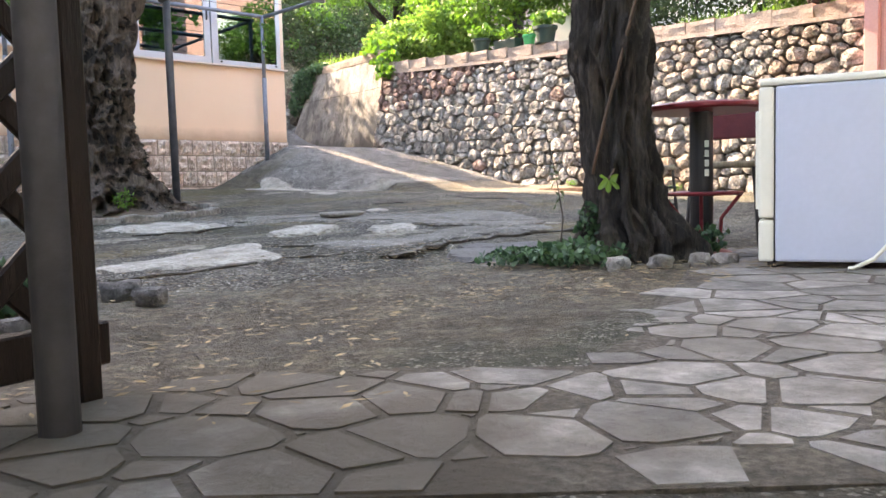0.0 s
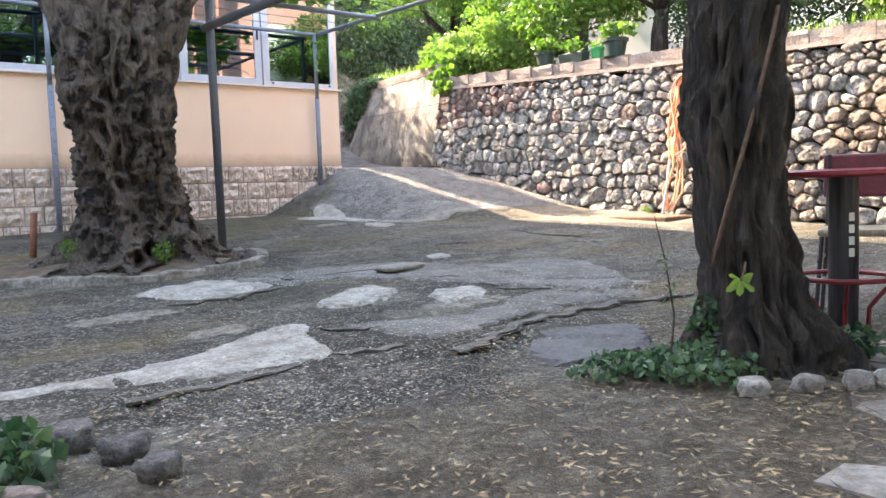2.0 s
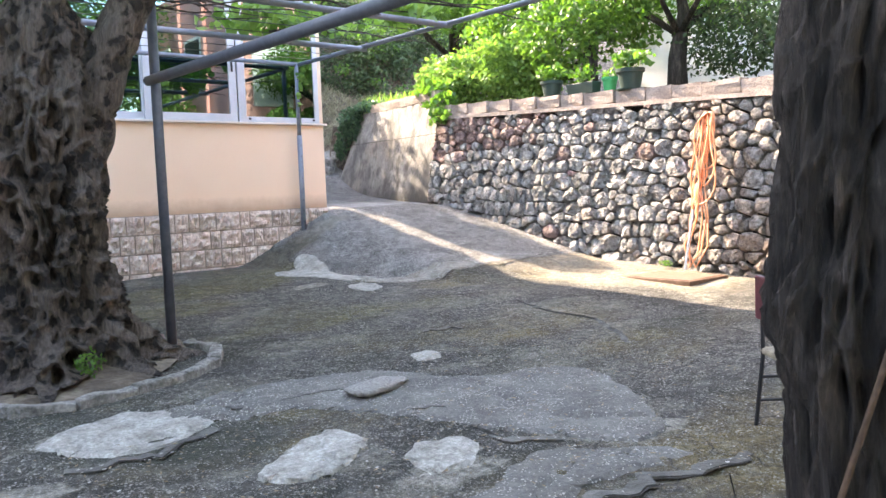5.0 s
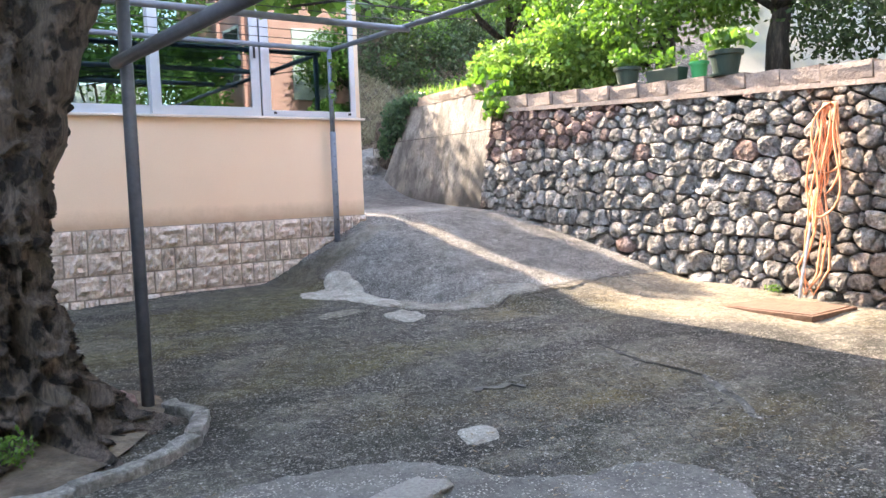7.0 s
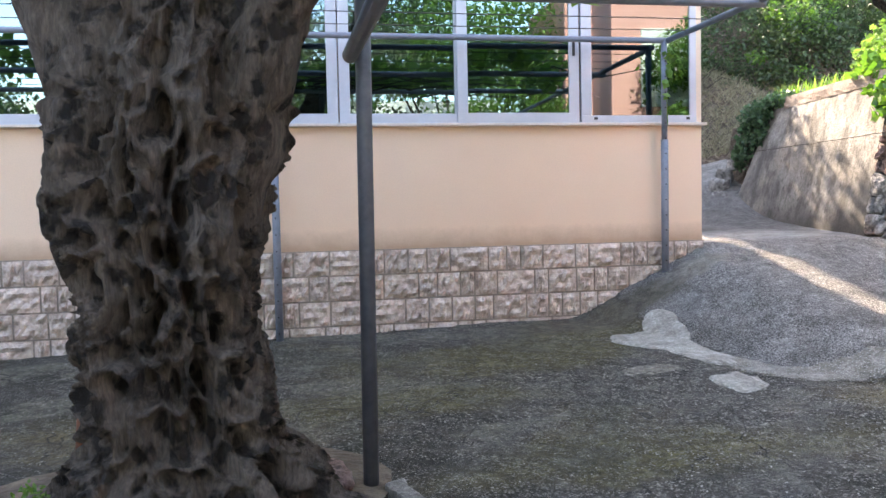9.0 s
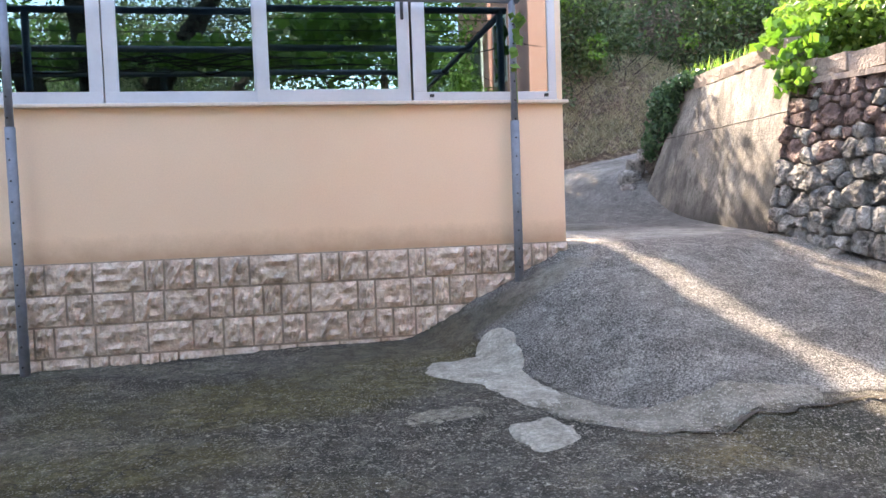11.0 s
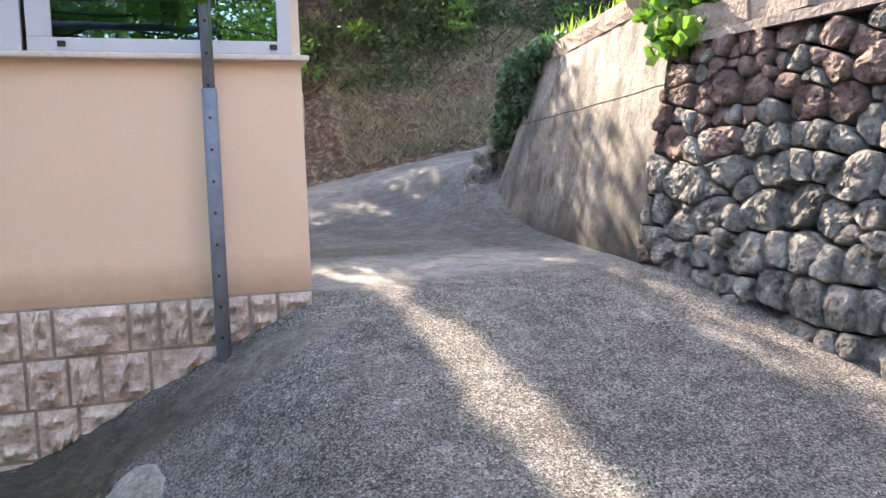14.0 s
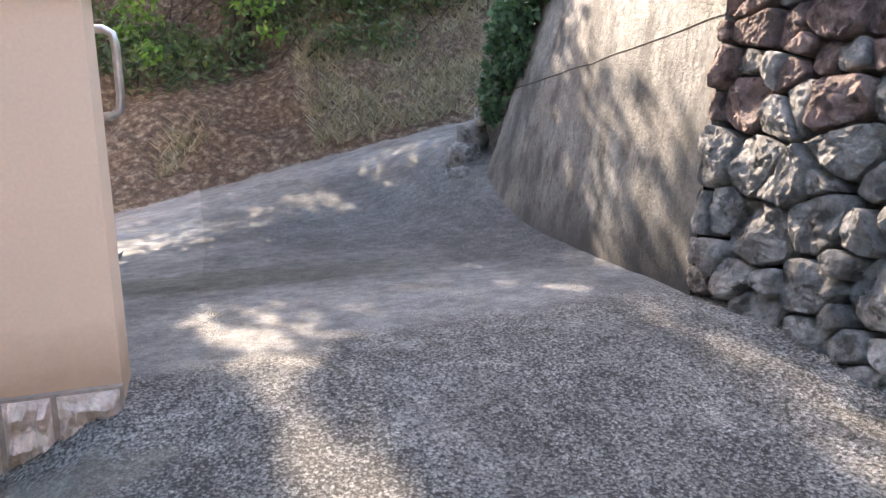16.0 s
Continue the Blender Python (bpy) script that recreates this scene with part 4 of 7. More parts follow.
def make_right_tree():
    bx, by = -3.36, -8.52
    t = thing("olive_tree", (bx, by, -0.17), "leaning olive tree with dark ridged bark and ivy at its foot", "tree", "olive trees of the yard")
    rx, ry = 0.77, -0.63
    sp = []
    for z, o, r in ((-0.1, 0.02, 0.35), (0.06, -0.02, 0.25), (0.3, -0.09, 0.158), (0.7, -0.14, 0.150), (1.0, -0.165, 0.185), (1.2, -0.15, 0.15), (1.6, -0.115, 0.175), (2.0, -0.08, 0.17), (2.6, -0.06, 0.16)):
        sp.append((rx * o, ry * o, z, r, r * 0.95))
    trunk_mesh("trunk", sp, BARK2, t, 5.0, lobes=4, segs=160, per=0.014, deep=0.24, holes=0.3)
    bm = bmesh.new()
    pts = []
    for k in range(15):
        u = k / 14
        a = math.radians(178 + 78 * u)
        zz = 0.42 + 0.95 * u
        o = -0.11 - 0.05 * u
        pts.append((rx * o + 0.226 * math.cos(a), ry * o + 0.226 * math.sin(a), zz))
    tube(bm, pts, [0.008] * 15, 8)
    part("climbing_stem", bm, STEMM, t, "bare brown climbing stem winding round the trunk", smooth=True)
    limb(t, [(-0.05, 0.03, 2.5), (-0.5, 0.4, 3.2), (-1.2, 0.6, 4.0)], 0.17, 0.08, BARK2, 5)
    limb(t, [(-0.05, 0.03, 2.5), (0.2, -0.1, 3.3), (0.8, -0.4, 4.1)], 0.16, 0.08, BARK2, 6)
    # last two crown blobs are added out of view to shade paving and fridge
    cr = leaves("crown", [(-1.2, 0.6, 4.4, 1.5, 1.4, 0.9), (0.6, -0.3, 4.6, 1.5, 1.5, 0.9), (-0.3, -1.6, 4.0, 1.6, 1.1, 0.6), (-1.9, -0.9, 4.1, 1.4, 1.2, 0.6)], 14000, 0.11, LEAF_O, 12, 0.28, 0.3)
    cr.parent = t


make_left_tree()
make_right_tree()

# ---- pergola ----


def make_pergola():
    p = thing("pergola", (-0.43, -0.10, 0.72), "pergola of grey steel pipes with perforated posts along the peach house", "pergola")
    o = Vector((-0.43, -0.10, 0.72))

    def pipe(name, a, b, r, mat=PIPE, n=12):
        bm = bmesh.new()
        tube(bm, [Vector(a) - o, Vector(b) - o], r, n)
        return part(name, bm, mat, p, smooth=True)

    for x, y, z0 in ((-0.43, -0.12, 0.66), (-3.95, -0.14, 0.15)):
        q = pipe("post", (x, y, z0), (x, y, 1.92), 0.034)
        pipe("post", (x, y, 1.92), (x, y, 2.82), 0.027)
        for k in range(14):
            bm = bmesh.new()
            z = z0 + 0.15 + 0.14 * k
            if z > 2.75:
                break
            tube(bm, [Vector((x - 0.004, y - 0.0365, z)) - o, Vector((x - 0.004, y - 0.030, z)) - o], 0.007, 8)
            part("bolt_hole", bm, BLACK, q)
    pipe("post", (-3.46, -3.50, 0.0), (-3.43, -3.40, 3.2), 0.036, PIPED)
    pipe("beam", (-3.50, -3.45, 2.03), (-3.38, -7.0, 2.03), 0.036, PIPED)
    pipe("beam", (-0.40, -0.10, 2.82), (-0.17, -6.5, 2.84), 0.026)
    pipe("beam", (-0.38, -0.12, 2.82), (-8.5, -0.16, 2.82), 0.026)
    pipe("beam", (-0.31, -1.55, 2.80), (-8.5, -1.5, 2.82), 0.030)
    pipe("beam", (-0.24, -3.0, 2.82), (-8.5, -3.0, 2.84), 0.030)
    for k in range(6):
        y = -0.5 - 0.42 * k
        pipe("wire", (-0.36, y, 2.83), (-8.5, y, 2.84), 0.004, BLACK, 6)


make_pergola()

# ---- fence, fridge, table ----


def make_fence():
    """Lattice screen at the head of the steps, its end frame towards the yard."""
    f = thing("lattice_fence", (-6.4, -9.36, -0.18), "dark brown wooden lattice screen beside the steps", "fence")
    o = Vector((-6.4, -9.36, -0.18))
    d = Vector((-0.97, -0.25, 0)).normalized()
    a = Vector((-6.34, -9.25, -0.20))

    def beam(name, p, q, w, t, up=Vector((0, 0, 1))):
        bm = bmesh.new()
        p, q = Vector(p), Vector(q)
        ax = (q - p).normalized()
        side = ax.cross(d.cross(Vector((0, 0, 1)))).normalized()
        nrm = ax.cross(side)
        vs = []
        for e in (p, q):
            for s1, s2 in ((-1, -1), (1, -1), (1, 1), (-1, 1)):
                vs.append(bm.verts.new(e + side * w / 2 * s1 + nrm * t / 2 * s2 - o))
        for fc in ((0, 1, 2, 3), (7, 6, 5, 4), (0, 4, 5, 1), (1, 5, 6, 2), (2, 6, 7, 3), (3, 7, 4, 0)):
            bm.faces.new([vs[i] for i in fc])
        bmesh.ops.bevel(bm, geom=bm.edges[:], offset=0.004, segments=1, affect="EDGES")
        return part(name, bm, WOOD, f)

    L = 1.7
    beam("frame", a, a + Vector((0, 0, 2.3)), 0.045, 0.07)
    beam("frame", a + d * L, a + d * L + Vector((0, 0, 2.3)), 0.07, 0.07)
    beam("frame", a + Vector((0, 0, 0.13)) - d * 0.05, a + d * L + Vector((0, 0, 0.13)), 0.08, 0.05)
    beam("frame", a + Vector((0, 0, 2.27)), a + d * L + Vector((0, 0, 2.27)), 0.07, 0.05)
    k = -2.2
    while k < L:
        for sg in (1, -1):
            p0, p1 = k, k + 2.1
            lo, hi = max(0.0, p0), min(L, p1)
            if hi - lo > 0.1:
                z0 = (lo - p0) if sg > 0 else 2.1 - (lo - p0)
                z1 = (hi - p0) if sg > 0 else 2.1 - (hi - p0)
                off = d.cross(Vector((0, 0, 1))) * 0.009 * sg
                beam("slat", a + d * lo + Vector((0, 0, 0.17 + z0)) + off, a + d * hi + Vector((0, 0, 0.17 + z1)) + off, 0.042, 0.016)
        k += 0.16


make_fence()
bm = bmesh.new()
tube(bm, [(0, 0, 0), (0, 0, 2.6)], 0.032, 20)
_p = part("steel_post", bm, POSTM, smooth=True)
_p.location = (-6.44, -9.445, -0.2)
tagged(_p, "round grey painted steel post beside the lattice screen", "post")


def make_fridge():
    c = Vector((-3.56, -9.21, -0.172))
    f = thing("fridge", c, "old white two-door fridge with yellowed door edges on the slate paving", "fridge")
    e = Vector((0.38, -0.925, 0)).normalized()
    n = Vector((0.925, 0.38, 0)).normalized()
    ang = math.atan2(e.y, e.x)
    R = Matrix.Rotation(ang, 4, "Z")
    f.matrix_world = Matrix.Translation(c) @ R

    def b(name, lo, hi, mat, bev=0.012, label=""):
        bm = bmesh.new()
        box(bm, lo, hi, bev)
        return part(name, bm, mat, f, label)

    H, W, D = 0.78, 0.58, 0.60
    b("body", (0.065, 0.0, 0.03), (D, W, H - 0.02), WHITEM)
    b("top_panel", (0.0, -0.004, H - 0.019), (D + 0.004, W, H + 0.012), CREAM)
    dl = b("door", (0.0, 0.0, 0.03), (0.06, W, 0.205), CREAM)
    du = b("door", (0.0, 0.0, 0.213), (0.06, W, H - 0.021), CREAM)
    b("gasket", (0.058, 0.012, 0.035), (0.067, W - 0.01, H - 0.03), BLACK, 0.0)
    bm = bmesh.new()
    box(bm, (-0.012, 0.012, 0.25), (0.006, 0.03, 0.66), 0.004)
    part("door_handle", bm, CREAM, du, "long moulded grip on the door edge")
    for x in (0.05, D - 0.05):
        for y in (0.05, W - 0.05):
            bm = bmesh.new()
            tube(bm, [(x, y, 0.0), (x, y, 0.032)], 0.018, 10)
            part("foot", bm, BLACK, f)
    bm = bmesh.new()
    tube(bm, [(0.50, -0.02, 0.18), (0.49, -0.04, 0.12), (0.43, -0.045, 0.05), (0.36, -0.04, 0.012), (0.34, -0.05, 0.012)], 0.008, 8)
    part("cable", bm, CREAM, f, "grey mains cable hanging down", smooth=True)


make_fridge()


def make_table():
    c = Vector((-2.93, -8.60, -0.19))
    t = thing("bar_table", c, "round dark red table on a black lettered column", "table")
    bm = bmesh.new()
    tube(bm, [(0, 0, 0.755), (0, 0, 0.765), (0, 0, 0.78), (0, 0, 0.788)], [0.30, 0.315, 0.315, 0.305], 40)
    part("tabletop", bm, RED, t, "round dark red table top")
    bm = bmesh.new()
    tube(bm, [(0, 0, 0.04), (0, 0, 0.755)], 0.060, 24)
    part("column", bm, BLACK, t, "black metal column with white lettering")
    bm = bmesh.new()
    tube(bm, [(0, 0, 0), (0, 0, 0.02), (0, 0, 0.045)], [0.17, 0.165, 0.07], 28)
    part("base", bm, RED, t, "dark red round foot")
    bm = bmesh.new()
    pts = [(0.2 * math.cos(a * math.pi / 12), 0.2 * math.sin(a * math.pi / 12), 0.33) for a in range(25)]
    tube(bm, pts, 0.011, 8)
    part("ring", bm, RED, t, "red footrest ring")
    for k in range(4):
        a = k * math.pi / 2 + 0.5
        bm = bmesh.new()
        ca, sa = math.cos(a), math.sin(a)
        tube(bm, [(0.2 * ca, 0.2 * sa, 0.33), (0.17 * ca, 0.17 * sa, 0.29), (0.10 * ca, 0.10 * sa, 0.2), (0.09 * ca, 0.09 * sa, 0.03)], 0.010, 8)
        part("strut", bm, RED, t)
    for i in range(4):
        bm = bmesh.new()
        box(bm, (-0.012, -0.0645, 0.42 + i * 0.05), (0.012, -0.0615, 0.455 + i * 0.05), 0.002)
        o = part("lettering", bm, CREAM, t)
        o.rotation_euler = (0, 0, -0.62)


make_table()


def make_chair(at, rot, label):
    t = thing("chair", at, label, "chair", "chairs at the bar table")
    t.rotation_euler = (0, 0, rot)
    bm = bmesh.new()
    box(bm, (-0.19, -0.19, 0.44), (0.19, 0.19, 0.475), 0.014)
    part("seat", bm, PLANK, t, "worn brown seat")
    bm = bmesh.new()
    box(bm, (-0.19, 0.185, 0.62), (0.19, 0.215, 0.84), 0.013)
    part("backrest", bm, REDPAD, t, "maroon padded back")
    for x in (-0.17, 0.17):
        for y, top in ((-0.17, 0.44), (0.18, 0.84)):
            bm = bmesh.new()
            tube(bm, [(x * 1.18, y * 1.18, 0), (x, y, 0.44)] + ([(x * 0.95, y * 1.05, top)] if top > 0.5 else []), 0.011, 8)
            part("leg", bm, BLACK, t)
    for x in (-0.185, 0.185):
        for z in (0.2, 0.32):
            bm = bmesh.new()
            tube(bm, [(x, -0.19, z), (x, 0.19, z)], 0.008, 8)
            part("stretcher", bm, BLACK, t)
    return t


make_chair((-2.32, -8.42, -0.16), -1.2, "black steel chair with maroon padded back beside the red table")

make_chair((-1.80, -7.50, -0.15), 0.9, "black steel chair with maroon padded back behind the leaning olive")

# ---- plants ----


def bush(name, blobs, count, size, mat, label, seed, category="bush", narrow=0.6, stems=True, group=""):
    """A shrub: stems and a crown of leaves."""
    x = sum(b[0] for b in blobs) / len(blobs)
    y = sum(b[1] for b in blobs) / len(blobs)
    zb = min(b[2] - b[5] * 0.6 for b in blobs)
    t = thing(name, (x, y, zb), label, category, group)
    loc = [(b[0] - x, b[1] - y, b[2] - zb, b[3], b[4], b[5]) for b in blobs]
    c = leaves("crown", loc, count, size, mat, seed, narrow, 0.35)
    c.parent = t
    if stems:
        bm = bmesh.new()
        rng = random.Random(seed)
        for b in loc:
            for k in range(3):
                tube(bm, [(rng.uniform(-0.1, 0.1), rng.uniform(-0.1, 0.1), -0.15), (b[0] * 0.5, b[1] * 0.5, b[2] * 0.5),
                          (b[0] + rng.uniform(-0.3, 0.3) * b[3], b[1] + rng.uniform(-0.3, 0.3) * b[4], b[2] + b[5] * 0.5)], [0.02, 0.014, 0.004], 6)
        part("stem", bm, BARK2, t)
    return t


def small_tree(at, h, r, mat, count, size, seed, label):
    t = thing("garden_tree", at, label, "tree", "garden trees")
    bm = bmesh.new()
    rng = random.Random(seed)
    tube(bm, [(0, 0, -0.2), (0.03, 0.02, h * 0.3), (0.1, -0.05, h * 0.6), (0.05, 0.1, h)], [r * 0.12, r * 0.09, r * 0.06, 0.015], 10)
    blobs = []
    for k in range(6):
        a = k * 1.05 + rng.random()
        e = (math.cos(a) * r * 0.7, math.sin(a) * r * 0.7, h * rng.uniform(0.7, 1.05))
        tube(bm, [(0.05, 0, h * 0.45), (e[0] * 0.5, e[1] * 0.5, h * 0.62), e], [0.05, 0.035, 0.01], 7)
        blobs.append((*e, r * 0.55, r * 0.55, r * 0.42))
    blobs.append((0, 0, h * 1.1, r * 0.7, r * 0.7, r * 0.45))
    part("trunk", bm, BARK2, t, smooth=True)
    c = leaves("crown", blobs, count, size, mat, seed, 0.5, 0.3)
    c.parent = t
    return t


bush("shrub", [(3.1, 0.9, 2.9, 0.45, 0.7, 0.5), (3.3, 0.0, 3.0, 0.5, 0.5, 0.55), (3.4, 1.7, 2.95, 0.4, 0.4, 0.5), (3.5, -0.5, 2.8, 0.4, 0.4, 0.45)], 11000, 0.08, LEAF_B,
     "bright green leafy shrub above the old walls", 21, group="garden shrubs", narrow=0.7)
bush("shrub", [(3.5, -1.0, 3.4, 0.6, 0.7, 0.8), (4.0, 0.4, 3.9, 0.8, 0.9, 0.9), (4.0, -1.9, 3.6, 0.6, 0.6, 0.7)], 8000, 0.09, LEAF_M,
     "tall green shrub above the stone wall", 22, group="garden shrubs")
bush("shrub", [(4.6, -3.2, 3.1, 0.6, 0.8, 0.6), (4.4, -4.4, 3.0, 0.6, 0.8, 0.5), (4.8, -5.6, 2.9, 0.6, 0.7, 0.5)], 7000, 0.07, LEAF_D,
     "dark green shrub behind the coping blocks", 23, group="garden shrubs")
bush("creeper", [(2.36, 0.38, 2.48, 0.22, 0.32, 0.17), (2.22, 0.28, 2.28, 0.12, 0.26, 0.14), (2.55, 0.7, 2.74, 0.28, 0.4, 0.16)], 420, 0.10, LEAF_M,
     "broad-leaved creeper hanging over the wall's edge", 24, "creeper", 0.9, False)
bush("ivy", [(2.55, 3.3, 2.5, 0.2, 0.3, 0.25), (2.45, 3.4, 2.15, 0.12, 0.18, 0.35), (2.4, 3.5, 1.95, 0.08, 0.15, 0.2), (2.72, 2.9, 2.70, 0.22, 0.45, 0.1), (2.5, 3.15, 2.35, 0.1, 0.22, 0.35)], 3200, 0.05, IVY,
     "dark ivy hanging over the end of the concrete wall", 25, "ivy", 0.8)
small_tree((4.2, -2.6, 2.25), 2.1, 1.4, LEAF_M, 9000, 0.085, 31, "garden tree with a grey trunk behind the plant pots")
small_tree((5.6, 0.2, 2.3), 2.9, 1.7, LEAF_M, 9000, 0.10, 32, "garden tree with a dense green crown on the terrace")
small_tree((6.0, -6.0, 2.4), 2.8, 1.6, LEAF_M, 8000, 0.10, 33, "garden tree with a loose green crown on the terrace")
small_tree((4.9, 3.2, 2.6), 2.6, 1.5, LEAF_M, 9000, 0.10, 34, "garden tree beside the road bend, mid green")


def blades(name, x0, x1, y0, y1, count, h, mat, seed, kindlabel, z=None, lean=0.35):
    rng = np.random.default_rng(seed)
    V, F = [], []
    for i in range(count):
        x, y = rng.uniform(x0, x1), rng.uniform(y0, y1)
        zz = ground_z(x, y) if z is None else z
        a = rng.uniform(0, 6.28)
        l = h * rng.uniform(0.5, 1.2)
        dx, dy = math.cos(a) * l * lean, math.sin(a) * l * lean
        w = h * 0.05
        wx, wy = -math.sin(a) * w, math.cos(a) * w
        k = len(V)
        V += [(x - wx, y - wy, zz - 0.02), (x + wx, y + wy, zz - 0.02), (x + dx * .5 + wx * .6, y + dy * .5 + wy * .6, zz + l * .6), (x + dx * .5 - wx * .6, y + dy * .5 - wy * .6, zz + l * .6), (x + dx, y + dy, zz + l)]
        F += [(k, k + 1, k + 2, k + 3), (k + 3, k + 2, k + 4)]
    return tagged(new(name, mesh_of(name, V, F, mat)), kindlabel, "grass", kind="stuff")


blades("grass", 2.95, 5.5, -9.5, -4.9, 9000, 0.26, LEAF_B, 41, "long green grass behind the coping blocks")
blades("grass", 2.7, 3.2, 1.6, 3.3, 300, 0.34, LEAF_B, 42, "iris-like green blades on top of the concrete wall", 2.55)


def bank_cover():
    """Dry tufts over the bank and dark scrub above it."""
    rng = np.random.default_rng(5)
    pts = []
    for i in range(9500):
        x = rng.uniform(-4, 7)
        y = bank_edge(x) + 0.12 + 3.2 * rng.random() ** 1.2
        if noise.noise((x * 0.8, y * 0.8, 7)) > -0.05 + (0.25 if x < 1.5 else -0.25):
            pts.append((x, y))
    V, F = [], []
    for x, y in pts:
        zz = ground_z(x, y) + 0.03
        for _ in range(3):
            a = rng.uniform(0, 6.28)
            l = rng.uniform(0.06, 0.2)
            dx, dy = math.cos(a) * l, math.sin(a) * l - 0.03
            w = 0.009
            k = len(V)
            V += [(x - w, y, zz - 0.03), (x + w, y, zz - 0.03), (x + dx, y + dy, zz + l * 0.7)]
            F.append((k, k + 1, k + 2))
    tagged(new("dry_grass", mesh_of("dry_grass", V, F, GRASS)), "dry yellowish tufts on the earth bank", "grass", kind="stuff")
    blobs = []
    for i in range(70):
        x = rng.uniform(-9, 13)
        y = bank_edge(x) + rng.uniform(2.6, 7.5)
        z = ground_z(x, y) + rng.uniform(0.1, 0.7)
        r = rng.uniform(0.7, 1.5)
        blobs.append((x, y, z, r, r * 0.8, r * rng.uniform(0.6, 0.9)))
    for i in range(46):
        x = rng.uniform(-5, 8)
        y = bank_edge(x) + rng.uniform(1.5, 2.6)
        blobs.append((x, y, ground_z(x, y) + 0.15, rng.uniform(0.35, 0.7), 0.4, rng.uniform(0.25, 0.5)))
    tagged(leaves("scrub", blobs, 120000, 0.10, LEAF_D, 51, 0.5, 0.5), "dense dark green scrub on the hillside above the road", "scrub", kind="stuff")
    blobs = [(b[0] + rng.uniform(-0.6, 0.6), b[1] - 0.3, b[2] + b[5] * 0.6, b[3] * 0.5, b[4] * 0.5, b[5] * 0.4) for b in blobs[::3]]
    tagged(leaves("scrub", blobs, 9000, 0.10, LEAF_M, 52, 0.5, 0.4), "lighter sprays on the hillside scrub", "scrub", kind="stuff")
    V = []
    bm = bmesh.new()
    for i in range(150):
        x = rng.uniform(-3, 7)
        y = bank_edge(x) + rng.uniform(1.6, 3.4)
        z = ground_z(x, y)
        a = rng.uniform(0, 3.14)
        l = rng.uniform(0.3, 0.8)
        p = [(x, y, z), (x + math.cos(a) * l * .5, y - 0.15, z + l * 0.4), (x + math.cos(a) * l, y - 0.3, z + l * rng.uniform(-0.2, 0.8))]
        tube(bm, p, [0.012, 0.008, 0.003], 5)
    tagged(part("twigs", bm, BARK2), "bare twigs and roots on the bank", "twigs", kind="stuff")


bank_cover()


def hill_tree(at, h, r, count, seed):
    t = thing("hill_tree", at, "tall dark tree on the hillside above the road", "tree", "hillside trees")
    bm = bmesh.new()
    rng = random.Random(seed)
    tube(bm, [(0, 0, -0.3), (0.1, 0, h * 0.4), (0, 0.1, h * 0.95)], [0.16, 0.12, 0.04], 10)
    blobs = []
    for k in range(8):
        a = k * 0.8
        e = (math.cos(a) * r * 0.75, math.sin(a) * r * 0.75, h * rng.uniform(0.6, 1.0))
        tube(bm, [(0, 0, h * 0.45), e], [0.05, 0.012], 6)
        blobs.append((*e, r * 0.45, r * 0.45, r * 0.35))
    part("trunk", bm, BARK2, t, smooth=True)
    c = leaves("crown", blobs, count, 0.13, LEAF_D, seed, 0.5, 0.2)
    c.parent = t


# the tree at x 0.9 is set there to shade ramp and road
for _i, (_x, _y, _h, _r) in enumerate([(-4.5, 11, 4.5, 2.2), (0.9, 8.6, 3.6, 1.5), (4.6, 9.9, 4.5, 1.9), (6.9, 11.5, 5, 2.4), (9.5, 10.5, 5, 2.4), (-8.5, 11, 5, 2.4)]):
    hill_tree((_x, _y, ground_z(_x, _y)), _h, _r, 5200, 60 + _i)



# Unseen tree added to block the sun; its crown blobs shape the ramp's shade.
def shade_tree(at, blobs, count, seed):
    t = thing("hill_tree", at, "unseen tall tree added to shade the ramp and road bend", "tree", "hillside trees")
    o = Vector(at)
    bm = bmesh.new()
    tube(bm, [(0, 0, -0.3), (0.1, -0.1, 1.6), (0, -0.3, 3.2), (0.05, -0.6, 4.4)], [0.13, 0.11, 0.08, 0.04], 10)
    for b in blobs:
        e = Vector(b[:3]) - o
        tube(bm, [(0, -0.2, 2.4), (e.x * 0.5, e.y * 0.5, 1.2 + e.z * 0.5), e], [0.06, 0.04, 0.012], 6)
    part("trunk", bm, BARK2, t, smooth=True)
    c = leaves("crown", [(b[0] - o.x, b[1] - o.y, b[2] - o.z, *b[3:]) for b in blobs], count, 0.13, LEAF_D, seed, 0.6, 0.0)
    c.parent = t


shade_tree((0.9, 9.6, ground_z(0.9, 9.6)), [(0.22, 7.6, 6.9, 0.62, 0.9, 1.15), (-0.86, 7.6, 6.8, 0.30, 0.9, 1.2), (-0.5, 7.6, 5.1, 0.8, 0.8, 0.6), (0.7, 7.9, 5.0, 1.1, 0.8, 0.75), (1.8, 8.0, 4.9, 0.9, 0.8, 0.7)], 15000, 75)

